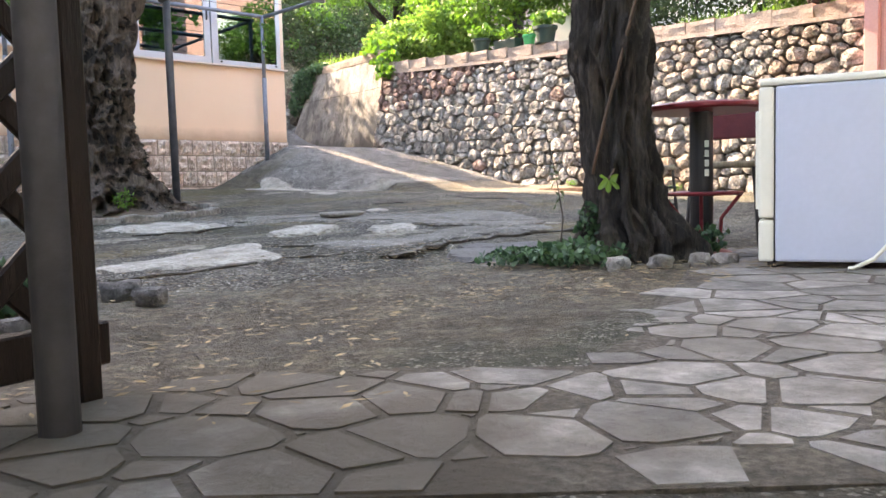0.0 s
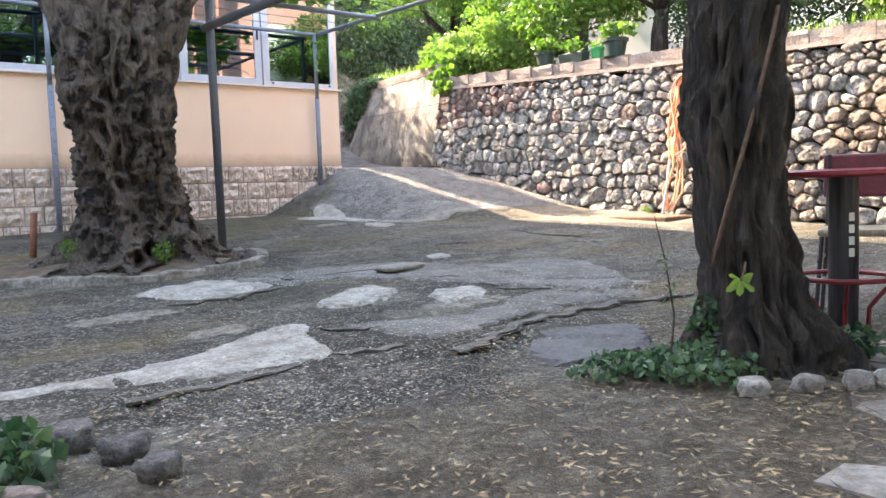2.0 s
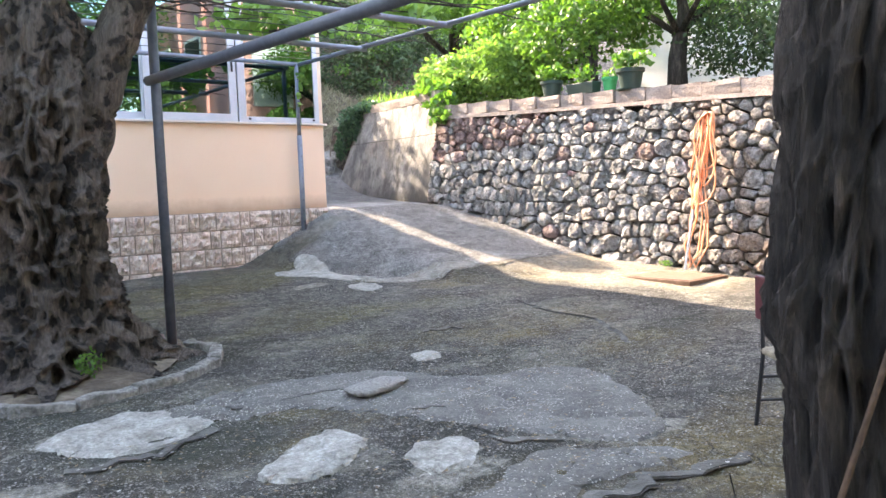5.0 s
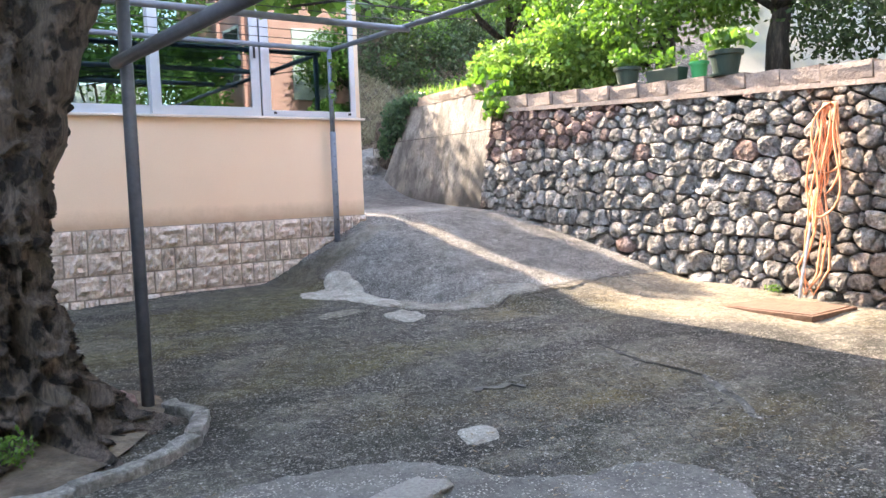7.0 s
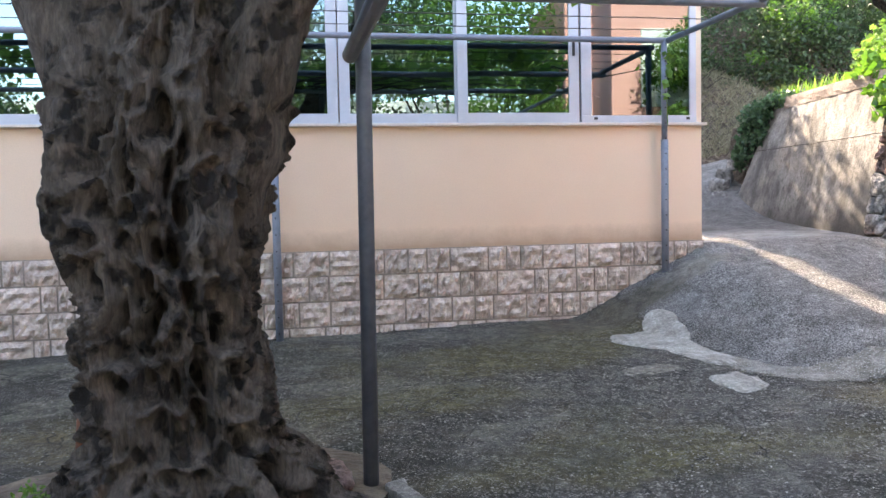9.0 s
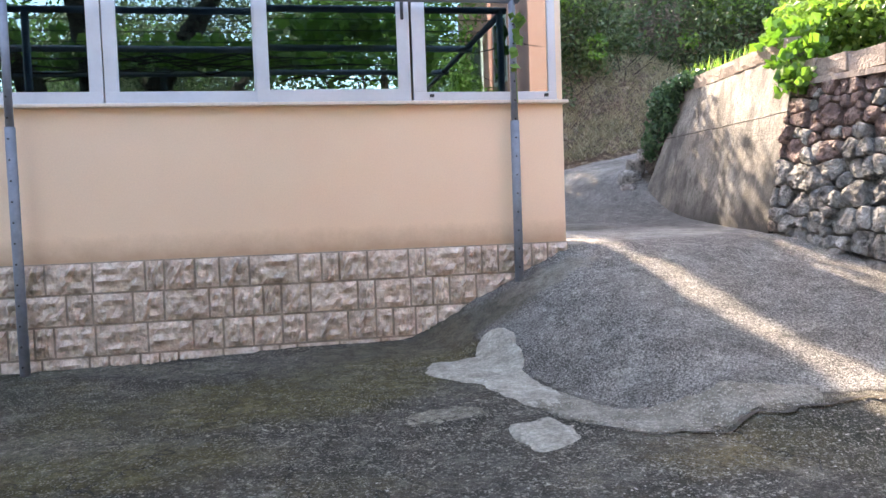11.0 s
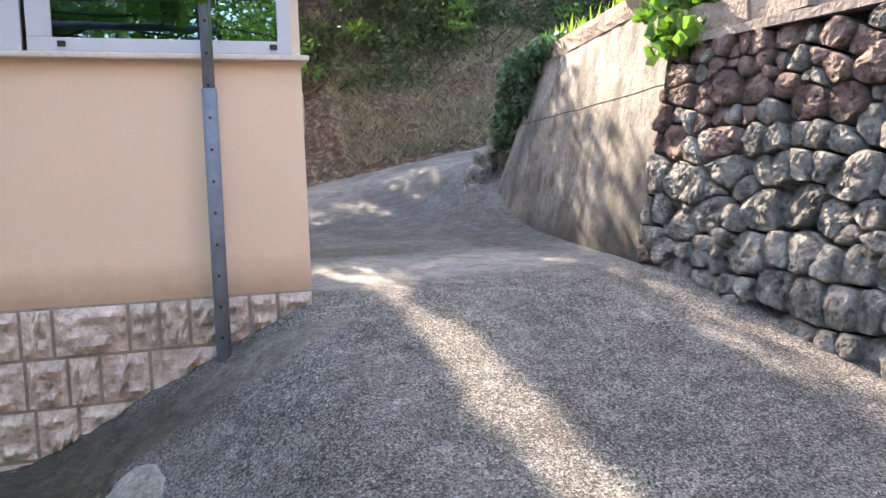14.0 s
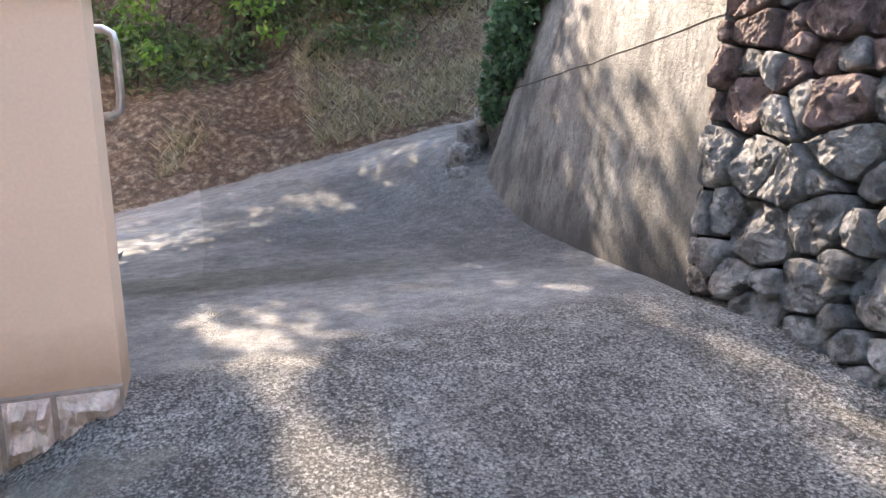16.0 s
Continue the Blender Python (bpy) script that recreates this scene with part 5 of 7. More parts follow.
# vine on the pergola
_v = thing("grape_vine", (-3.4, -2.5, 2.85), "grape vine with light green leaves over the pergola pipes", "vine")
_c = leaves("foliage", [(0.6, -0.6, 0.2, 1.5, 0.9, 0.14), (2.0, 0.9, 0.15, 0.9, 0.7, 0.12), (-0.8, -1.3, 0.25, 1.2, 0.9, 0.15), (1.6, -1.6, 0.3, 1.2, 0.8, 0.15), (-2.5, 0.2, 0.2, 1.6, 1.2, 0.15),
                        (2.75, -0.2, 0.1, 0.25, 0.5, 0.15)], 2600, 0.13, LEAF_B, 71, 0.85, 0.1)
_c.parent = _v
for _k in range(16):
    _bm = bmesh.new()
    _r = random.Random(_k)
    _x = _r.uniform(-3, 2)
    _pts = [(_x + 0.35 * j + _r.uniform(-0.1, 0.1), -1.2 + _k * 0.12 + _r.uniform(-0.15, 0.15), 0.02 + _r.uniform(-0.06, 0.06)) for j in range(7)]
    tube(_bm, _pts, [0.012, 0.012, 0.01, 0.009, 0.008, 0.006, 0.004], 6)
    part("cane", _bm, BARK2, _v)
_bm = bmesh.new()
tube(_bm, [(2.97, 2.38, -0.25), (2.98, 2.36, -0.5), (2.99, 2.35, -0.8)], 0.004, 5)
part("shoot", _bm, LEAF_M, _v)
_c = leaves("hanging_leaves", [(2.98, 2.34, -0.35, 0.06, 0.06, 0.25)], 14, 0.11, LEAF_M, 72, 0.8, 0.1)
_c.parent = _v

# ---- neighbouring house, closing walls ----
bm = bmesh.new()
box(bm, (2.28, -13.5, -0.3), (8.5, -7.62, 6.2))
_h = part("house_pink", bm, PINK)
tagged(_h, "pink plastered neighbouring house at the end of the stone wall", "house", kind="structure")
bm = bmesh.new()
for y in (-7.66, -8.9, -10.4):
    box(bm, (2.20, y - 0.08, -0.2), (2.279, y + 0.06, 6.2), 0.01)
part("pilaster", bm, PINK, _h)
for _y in (-9.6, -11.6):
    for _z in (0.9, 3.7):
        bm = bmesh.new()
        box(bm, (2.235, _y - 0.5, _z), (2.285, _y + 0.5, _z + 1.3), 0.01)
        _w = part("window", bm, WHITEP, _h, "white framed window")
        bm = bmesh.new()
        box(bm, (2.228, _y - 0.42, _z + 0.08), (2.238, _y + 0.42, _z + 1.22))
        part("pane", bm, BLACK, _w)
for _x in (3.3, 5.2, 7.1):
    bm = bmesh.new()
    box(bm, (_x - 0.5, -7.622, 3.2), (_x + 0.5, -7.58, 4.7), 0.01)
    part("window", bm, WHITEP, _h, "white framed window")
bush("hedge", [(3.0, -6.7, 2.7, 0.35, 0.6, 0.4), (3.9, -6.9, 2.7, 0.6, 0.5, 0.45), (1.75, -7.0, 2.5, 0.5, 0.25, 0.35)], 5200, 0.09, LEAF_M, "dense green hedge before the pink house", 81, "hedge", 0.7)
bm = bmesh.new()
box(bm, (7.2, -5.6, 2.0), (11.5, 0.5, 6.4))
tagged(part("house_white", bm, WHITEP), "pale house half hidden behind the garden trees", "house", kind="structure")
bm = bmesh.new()
box(bm, (-13.0, -17.0, -1.2), (2.2, -16.6, 4.5))
tagged(part("wall_rear", bm, WHITEP), "plain pale wall behind the yard", "wall", kind="structure")
bm = bmesh.new()
box(bm, (-13.4, -17.0, -1.2), (-13.0, 6.0, 4.5))
tagged(part("wall_west", bm, WHITEP), "plain pale wall closing the yard", "wall", kind="structure")
bush("tree_row", [(-11, -12, 3.2, 1.3, 3, 1.6), (-8, -15.4, 3.4, 2.6, 1, 1.6), (-3, -15.6, 3.2, 2.6, 0.9, 1.6), (-11.5, -5, 3.2, 1.0, 2.6, 1.4)], 22000, 0.14, LEAF_D, "tall dark hedge along the far yard walls", 82, "hedge")
# two added trees, crowns out of view, to put green into the window reflections
small_tree((3.8, -6.6, 2.3), 2.0, 1.1, LEAF_M, 7000, 0.09, 38, "leafy garden tree added beside the pink house for window reflections")
small_tree((0.9, -9.7, -0.2), 3.8, 1.3, LEAF_M, 8000, 0.10, 37, "leafy tree added before the pink house for window reflections")
small_tree((-5.5, -14.0, -0.3), 5.0, 2.8, LEAF_M, 12000, 0.13, 35, "broad tree with a full crown behind the steps")
small_tree((0.2, -12.5, -0.2), 5.5, 2.6, LEAF_M, 12000, 0.13, 36, "broad tree with a full crown near the pink house")

# ---- yard things ----


def make_assumed_steps():
    """Unseen steps, assumed under the walk's low start, up to the paving."""
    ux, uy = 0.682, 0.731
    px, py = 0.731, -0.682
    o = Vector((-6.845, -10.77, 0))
    t = thing("steps", (-6.3, -10.2, -0.2), "unseen flight of rough concrete steps assumed below the slate paving", "steps", kind="structure")
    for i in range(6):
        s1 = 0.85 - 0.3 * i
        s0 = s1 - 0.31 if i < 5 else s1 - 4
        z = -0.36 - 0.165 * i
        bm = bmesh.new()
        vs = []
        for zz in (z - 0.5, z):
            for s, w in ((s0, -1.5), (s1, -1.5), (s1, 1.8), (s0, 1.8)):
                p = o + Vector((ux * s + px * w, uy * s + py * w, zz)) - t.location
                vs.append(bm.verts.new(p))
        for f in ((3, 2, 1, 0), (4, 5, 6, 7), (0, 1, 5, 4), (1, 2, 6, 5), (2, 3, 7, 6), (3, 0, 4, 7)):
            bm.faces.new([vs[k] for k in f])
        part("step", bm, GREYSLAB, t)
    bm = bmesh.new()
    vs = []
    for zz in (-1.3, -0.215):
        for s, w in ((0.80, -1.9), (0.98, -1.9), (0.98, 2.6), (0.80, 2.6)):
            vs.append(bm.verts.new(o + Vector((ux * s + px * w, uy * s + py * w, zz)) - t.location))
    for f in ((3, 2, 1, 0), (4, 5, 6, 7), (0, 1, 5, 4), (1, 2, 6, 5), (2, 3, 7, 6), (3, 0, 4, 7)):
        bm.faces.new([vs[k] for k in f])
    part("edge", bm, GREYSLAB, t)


make_assumed_steps()


def make_kerb():
    """Bent kerb of cement pieces round the olive's bed."""
    k = thing("bed_kerb", (-4.3, -3.9, 0.1), "low rough cement kerb curving round the olive's bed", "kerb")
    pts = [(-3.35, -3.55), (-3.27, -3.85), (-3.42, -4.18), (-3.72, -4.36), (-4.05, -4.46), (-4.4, -4.5), (-4.72, -4.36), (-5.0, -4.1), (-5.35, -3.9), (-5.7, -3.7)]
    for i, (a, b) in enumerate(zip(pts, pts[1:])):
        a, b = Vector((*a, 0)), Vector((*b, 0))
        m = (a + b) / 2
        z = ground_z(m.x, m.y)
        d = b - a
        bm = bmesh.new()
        box(bm, (-d.length / 2 - 0.012, -0.045, -0.06), (d.length / 2 - 0.004, 0.045, 0.055), 0.014)
        bmesh.ops.subdivide_edges(bm, edges=[e for e in bm.edges if e.calc_length() > 0.12], cuts=5, use_grid_fill=True)
        for v in bm.verts:
            v.co += Vector((0, noise.noise(v.co * 14 + Vector((i, 0, 0))), noise.noise(v.co * 12 + Vector((0, i, 9))))) * 0.014
            v.co.z += 0.02 * noise.noise((v.co.x * 7, i * 3.3, 0))
            v.co.y += 0.03 * noise.noise((v.co.x * 5, i * 2.1, 4))
        ob = part("kerb_piece", bm, KERBM, k)
        ob.rotation_euler = (0, 0, math.atan2(d.y, d.x))
        ob.location = Vector((m.x, m.y, z)) - k.location
    V, F = [], []
    n, c = 24, (-4.35, -3.55)
    bm = bmesh.new()
    vs = []
    cv = bm.verts.new((c[0], c[1], 0.17))
    for i in range(n):
        a = 2 * math.pi * i / n
        r = 0.93 + 0.08 * math.sin(a * 3)
        x, y = c[0] + math.cos(a) * r * 1.05, c[1] + math.sin(a) * r * 0.85
        vs.append(bm.verts.new((x, y, ground_z(x, y) + 0.02)))
    for i in range(n):
        bm.faces.new((vs[i], vs[(i + 1) % n], cv))
    tagged(part("bed_soil", bm, EARTH, smooth=True), "reddish brown soil of the olive's bed", "soil", kind="structure")


make_kerb()


def rock_bm(seed, cuts=2, rough=0.16, sq=0.55):
    bm = bmesh.new()
    bmesh.ops.create_cube(bm, size=1.0)
    bmesh.ops.subdivide_edges(bm, edges=bm.edges[:], cuts=cuts, use_grid_fill=True)
    for v in bm.verts:
        p = v.co * 2
        n = p.length
        q = (p / n) * 1.0
        v.co = (p * sq + q * (1 - sq) * 1.15) * 0.5
        d = noise.noise(v.co * 2.2 + Vector((seed * 7.1, 0, 0)))
        e = noise.noise(v.co * 5.0 + Vector((0, seed * 3.7, 0)))
        v.co *= 1 + rough * d * 1.6 + rough * 0.5 * e
    return bm


def rock(at, size, rot, mat, label, seed, group=""):
    bm = rock_bm(seed, 2)
    for v in bm.verts:
        v.co = Vector((v.co.x * size[0], v.co.y * size[1], v.co.z * size[2] + size[2] * 0.4))
    ob = part("rock", bm, mat, smooth=True)
    ob.location = at
    ob.rotation_euler = (0, 0, rot)
    return tagged(ob, label, "rock", group)


LIME = surface("pale_limestone", [(0.10, 0.092, 0.088), (0.19, 0.178, 0.172), (0.30, 0.285, 0.275)], scale=9, bump=0.8, bump_scale=30)
crisp(LIME, 30, 0.35, 0.012)
for _i, (_x, _y, _s, _m) in enumerate([(-5.98, -7.42, 0.22, LIME), (-5.78, -7.58, 0.24, LIME), (-5.70, -7.80, 0.22, LIME), (-5.68, -8.02, 0.19, LIME), (-6.05, -8.1, 0.24, RUBBLE),
                                       (-5.88, -7.50, 0.15, REDSTONE), (-6.25, -7.45, 0.2, LIME), (-6.2, -8.35, 0.16, LIME)]):
    rock((_x, _y, ground_z(_x, _y)), (_s * 0.62, _s * 0.48, _s * 0.36), _i * 1.3, _m, "pale rounded limestone edging the small ivy bed", _i + 1, "bed stones")
for _i, (_x, _y, _s) in enumerate([(-3.84, -8.70, 0.12), (-3.69, -8.82, 0.12), (-3.54, -8.93, 0.13), (-3.42, -8.99, 0.12)]):
    rock((_x, _y, ground_z(_x, _y)), (_s * 0.85, _s * 0.7, _s * 0.52), _i * 0.7 - 0.8, RUBBLE, "grey stone at the foot of the leaning olive", _i + 20, "tree foot stones")
rock((-2.95, -5.42, 0.0), (0.40, 0.2, 0.045), 0.3, RAMPC, "flat loose slab of broken cement", 40)
rock((-3.72, -3.55, 0.12), (0.34, 0.24, 0.1), 0.3, REDSTONE, "low pinkish lump of mortar beside the steel post", 41)
for _i, (_x, _y, _z, _s) in enumerate([(2.22, 3.68, 1.55, 0.26), (2.34, 3.76, 1.74, 0.22), (2.16, 3.52, 1.40, 0.22), (2.42, 3.62, 1.90, 0.18), (2.10, 3.38, 1.26, 0.18), (2.12, 3.60, 1.38, 0.15)]):
    rock((_x, _y, _z - 0.1), (_s, _s, _s * 0.9), _i, RUBBLE, "grey stone heaped at the concrete wall's end", _i + 50, "wall end stones")

bush("ivy", [(-3.80, -8.42, -0.12, 0.24, 0.26, 0.06), (-3.95, -8.2, -0.13, 0.24, 0.14, 0.04), (-3.56, -8.40, 0.0, 0.08, 0.12, 0.13), (-3.2, -8.78, -0.08, 0.12, 0.1, 0.07)], 1500, 0.035, IVY,
     "dark green ivy round the leaning olive's foot", 91, "ivy", 0.8)
bush("ivy", [(-6.15, -7.75, -0.12, 0.28, 0.3, 0.1)], 900, 0.05, IVY, "low ivy between the pale limestones", 92, "ivy", 0.8, False)
bush("weed", [(-4.22, -4.14, 0.18, 0.09, 0.06, 0.08)], 170, 0.03, LEAF_M, "small green weed at the olive's foot", 93, "weed", 0.5, False)
bush("weed", [(-4.80, -3.8, 0.24, 0.07, 0.07, 0.09)], 120, 0.03, LEAF_M, "small weed beside the olive trunk", 94, "weed", 0.5, False)
for _k, (_y, _x) in enumerate([(-3.9, 2.05), (-5.5, 2.06)]):
    bush("weed", [(_x, _y, ground_z(_x, _y) + 0.05, 0.05, 0.1, 0.04)], 70, 0.03, LEAF_M, "yellowish green weed at the stone wall's foot", 95 + _k, "weed", 0.5, False, group="wall foot weeds")


def make_fig_leaf():
    t = thing("fig_shoot", (-3.80, -8.61, 0.22), "bright green lobed fig leaf on a short shoot", "shoot")
    bm = bmesh.new()
    u, w = Vector((0.70, -0.71, 0)), Vector((-0.2, -0.2, 0.96))
    o = Vector((-0.06, -0.06, 0.0))
    pts = []
    for l in range(5):
        a = math.pi / 2 + (l - 2) * 0.95
        ln = (0.045, 0.06, 0.07, 0.06, 0.045)[l]
        for da, f in ((-0.42, 0.5), (-0.2, 0.85), (0, 1.0), (0.2, 0.85)):
            pts.append(bm.verts.new(o + u * math.cos(a + da) * ln * f - w * math.sin(a + da) * ln * f + Vector((0, 0, 0.008 * math.cos(l * 3)))))
    c = bm.verts.new(o + Vector((0.01, 0.01, 0.004)))
    for a, b in zip(pts, pts[1:]):
        bm.faces.new((c, a, b))
    part("leaf", bm, LEAF_B, t)
    bm = bmesh.new()
    tube(bm, [(0.04, -0.02, 0.05), (-0.02, -0.05, 0.03), (-0.06, -0.06, 0.0)], 0.004, 6)
    part("stem", bm, STEMM, t)


make_fig_leaf()


def make_sapling():
    t = thing("dry_sapling", (-3.74, -8.29, -0.16), "thin dry weed stalk with small leaves", "weed")
    bm = bmesh.new()
    tube(bm, [(0, 0, 0), (0.02, -0.01, 0.2), (-0.02, 0.0, 0.42), (-0.06, 0.02, 0.6)], [0.005, 0.004, 0.003, 0.002], 6)
    part("stalk", bm, BARK2, t)
    c = leaves("leaves", [(-0.01, 0, 0.42, 0.05, 0.05, 0.18)], 22, 0.035, LEAF_O, 97, 0.4, 0.1)
    c.parent = t


make_sapling()


def make_hose():
    t = thing("garden_hose", (2.36, -4.28, 1.85), "orange garden hose looped over a peg on the stone wall", "hose")
    rng = random.Random(3)
    bm = bmesh.new()
    tube(bm, [(0.12, 0, 0.03), (-0.06, 0, 0.05)], 0.012, 8)
    part("peg", bm, RUST, t)

    def lay(y, z, out):
        zz = 1.85 + z
        return (wall_x(-4.28 + y, zz) - 2.36 - out, y, z)

    def loop(w, depth, ph, out):
        pts = []
        for k in range(33):
            a = 2 * math.pi * k / 32
            pts.append(lay(math.sin(a) * w * (0.6 + 0.4 * math.cos(a * 2 + ph)) + ph * 0.03, -depth / 2 + math.cos(a) * depth / 2 + 0.05, out))
        return pts
    for i, (w, dp, ph) in enumerate([(0.13, 0.75, 0.3), (0.16, 0.85, 1.2), (0.10, 0.95, 2.0), (0.20, 0.62, -0.8), (0.12, 0.8, -1.8), (0.09, 1.1, 0.8), (0.22, 1.0, -1.2)]):
        bm = bmesh.new()
        tube(bm, loop(w, dp, ph, 0.10 + 0.012 * i), 0.009, 8)
        part("coil", bm, ORANGE, t, smooth=True)
    for i, (a, b, c) in enumerate([(0.05, 0.1, 0.08), (-0.02, -0.12, -0.15), (0.1, 0.02, 0.14)]):
        bm = bmesh.new()
        tube(bm, [lay(a, -0.7, 0.12), lay(b, -1.1, 0.12), lay(c, -1.4, 0.12), lay(c * 0.3, -1.63, 0.14), lay(-c * 0.6, -1.45, 0.13), lay(-a, -1.1, 0.12), lay(0, -0.8, 0.13)], 0.010, 8)
        part("coil", bm, ORANGE, t, smooth=True)
    bm = bmesh.new()
    tube(bm, [lay(0.02, -1.0, 0.2), lay(0.05, -1.66, 0.2)], 0.014, 8)
    part("standpipe", bm, GALV, t, "grey metal water pipe")


make_hose()

# manhole
_m = thing("manhole", (1.6, -4.32, 0.163), "rusty square manhole plate in the sunny concrete", "manhole")
bm = bmesh.new()
_cz = 0.195
box(bm, (-0.30, -0.38, -0.03), (0.30, 0.38, 0.012), 0.004, Matrix.Rotation(0.03, 4, "Z"))
part("plate", bm, PLATEM, _m)
bm = bmesh.new()
for _a, _b in (((-0.34, -0.42, -0.04), (-0.305, 0.42, 0.006)), ((0.305, -0.42, -0.04), (0.34, 0.42, 0.006)), ((-0.305, -0.42, -0.04), (0.305, -0.385, 0.006)), ((-0.305, 0.385, -0.04), (0.305, 0.42, 0.006))):
    box(bm, _a, _b, 0.003)
part("rim", bm, PLATEM, _m)


def make_pot(x, y, r, h, mat, square=False, plant=None, seed=1, label="dark green plastic flower pot on the coping blocks"):
    z = stone_top(y) + 0.201
    t = thing("flower_pot", (x, y, z), label, "pot", "pots on the wall")
    bm = bmesh.new()
    if square:
        box(bm, (-0.09, -r, 0), (0.09, r, h), 0.012)
        for v in bm.verts:
            if v.co.z < h / 2:
                v.co.x *= 0.85
                v.co.y *= 0.92
    else:
        prof = [(0, r * 0.7), (h * 0.82, r * 0.93), (h * 0.83, r * 1.06), (h, r * 1.08), (h, r * 0.95), (h * 0.85, r * 0.9)]
        rings = [[bm.verts.new((math.cos(a * math.pi / 12) * q, math.sin(a * math.pi / 12) * q, zz)) for a in range(24)] for zz, q in prof]
        for a, b in zip(rings, rings[1:]):
            for k in range(24):
                bm.faces.new((a[k], a[(k + 1) % 24], b[(k + 1) % 24], b[k]))
        bm.faces.new(rings[0][::-1])
        bm.faces.new(rings[-1])
    part("pot", bm, mat, t, smooth=False)
    if plant:
        c = leaves("plant", [(0, 0, h + plant[0], plant[1], plant[1] * 1.2, plant[0])], plant[2], plant[3], LEAF_M, seed, 0.7, 0.1)
        c.parent = t
    if not square:
        bm = bmesh.new()
        tube(bm, [(0, 0, -0.001), (0, 0, 0.02)], [r * 0.95, r], 24)
        part("saucer", bm, mat, t)


make_pot(2.66, -1.65, 0.15, 0.22, POTM, False, (0.12, 0.2, 130, 0.09), 1)
make_pot(2.66, -2.22, 0.23, 0.15, POTM, True, (0.1, 0.15, 90, 0.07), 2, "dark green oblong plant trough on the coping blocks")
make_pot(2.78, -2.56, 0.10, 0.2, POTG, False, (0.06, 0.1, 40, 0.06), 3, "bright green plastic pot on the coping blocks")
make_pot(2.66, -2.98, 0.17, 0.26, POTM, False, (0.12, 0.24, 150, 0.10), 4)

# pipe stump, tools by the fridge, handrail
bm = bmesh.new()
tube(bm, [(0, 0, -0.05), (0.03, 0.0, 0.32)], 0.028, 12)
_o = part("iron_stump", bm, RUST, smooth=True)
_o.location = (-4.85, -2.9, 0.18)
tagged(_o, "short rusty iron pipe standing in the bed", "pipe")
bm = bmesh.new()
box(bm, (-0.14, -0.015, 0.0), (0.14, 0.015, 0.62), 0.004, Matrix.Rotation(0.22, 4, "Y"))
_o = part("board", bm, PLANK)
_o.location = (-2.75, -9.02, -0.17)
_o.rotation_euler = (0, 0, 0.6)
tagged(_o, "weathered board leaning by the fridge", "board")
_h = thing("handrail", (-0.02, 0.35, 1.855), "bent galvanised steel handrail on the house corner", "handrail")
bm = bmesh.new()
tube(bm, [(-0.06, 0, 0.13), (0.03, 0, 0.13), (0.055, 0, 0.115), (0.062, 0, 0.08), (0.062, 0, -0.07), (0.055, 0, -0.115), (0.03, 0, -0.13), (-0.06, 0, -0.13)], 0.013, 12)
part("rail", bm, GALV, _h, smooth=True)


# litter
def make_litter(name, count, seed, mat, size, region, label, aspect=4.0, thick=0.0):
    rng = np.random.default_rng(seed)
    V, F = [], []
    n = 0
    while n < count:
        x, y = rng.uniform(region[0], region[1]), rng.uniform(region[2], region[3])
        dens = noise.noise((x * 0.9, y * 0.9, seed))
        if dens < rng.uniform(-0.5, 0.35):
            n += 0.2
            continue
        if stair_s(x, y) < 1.0:
            n += 0.2
            continue
        n += 1
        z = ground_z(x, y) + 0.014 + 0.018 * noise.noise((x * 1.1, y * 1.1, 5))
        if x < -2.4 and y < -8.9:
            z += 0.02
        a = rng.uniform(0, 6.28)
        l = size * rng.uniform(0.5, 1.3)
        ca, sa = math.cos(a) * l, math.sin(a) * l
        wx, wy = -math.sin(a) * l / aspect, math.cos(a) * l / aspect
        k = len(V)
        b = rng.uniform(0, 0.3) * l / aspect * 2
        V += [(x - ca, y - sa, z), (x + wx, y + wy, z + b), (x + ca, y + sa, z + b * 0.5), (x - wx, y - wy, z)]
        F.append((k, k + 1, k + 2, k + 3))
    return tagged(new(name, mesh_of(name, V, F, mat)), label, "litter", kind="stuff")


make_litter("dry_leaves", 4200, 1, DRY, 0.018, (-6.3, -1.0, -9.8, -4.6), "narrow dry olive leaves strewn over the yard")
make_litter("dry_leaves", 2600, 4, DRY, 0.018, (-6.6, -3.2, -9.4, -7.2), "narrow dry olive leaves near the paving")
make_litter("pale_chips", 11000, 2, PALE, 0.0075, (-5.6, 0.6, -8.0, -2.6), "pale gravel chips bedded in the yard", 1.4)
make_litter("twigs", 130, 3, BARK2, 0.06, (-6.2, -3.0, -9.6, -6.0), "thin dark twigs on the yard", 14)


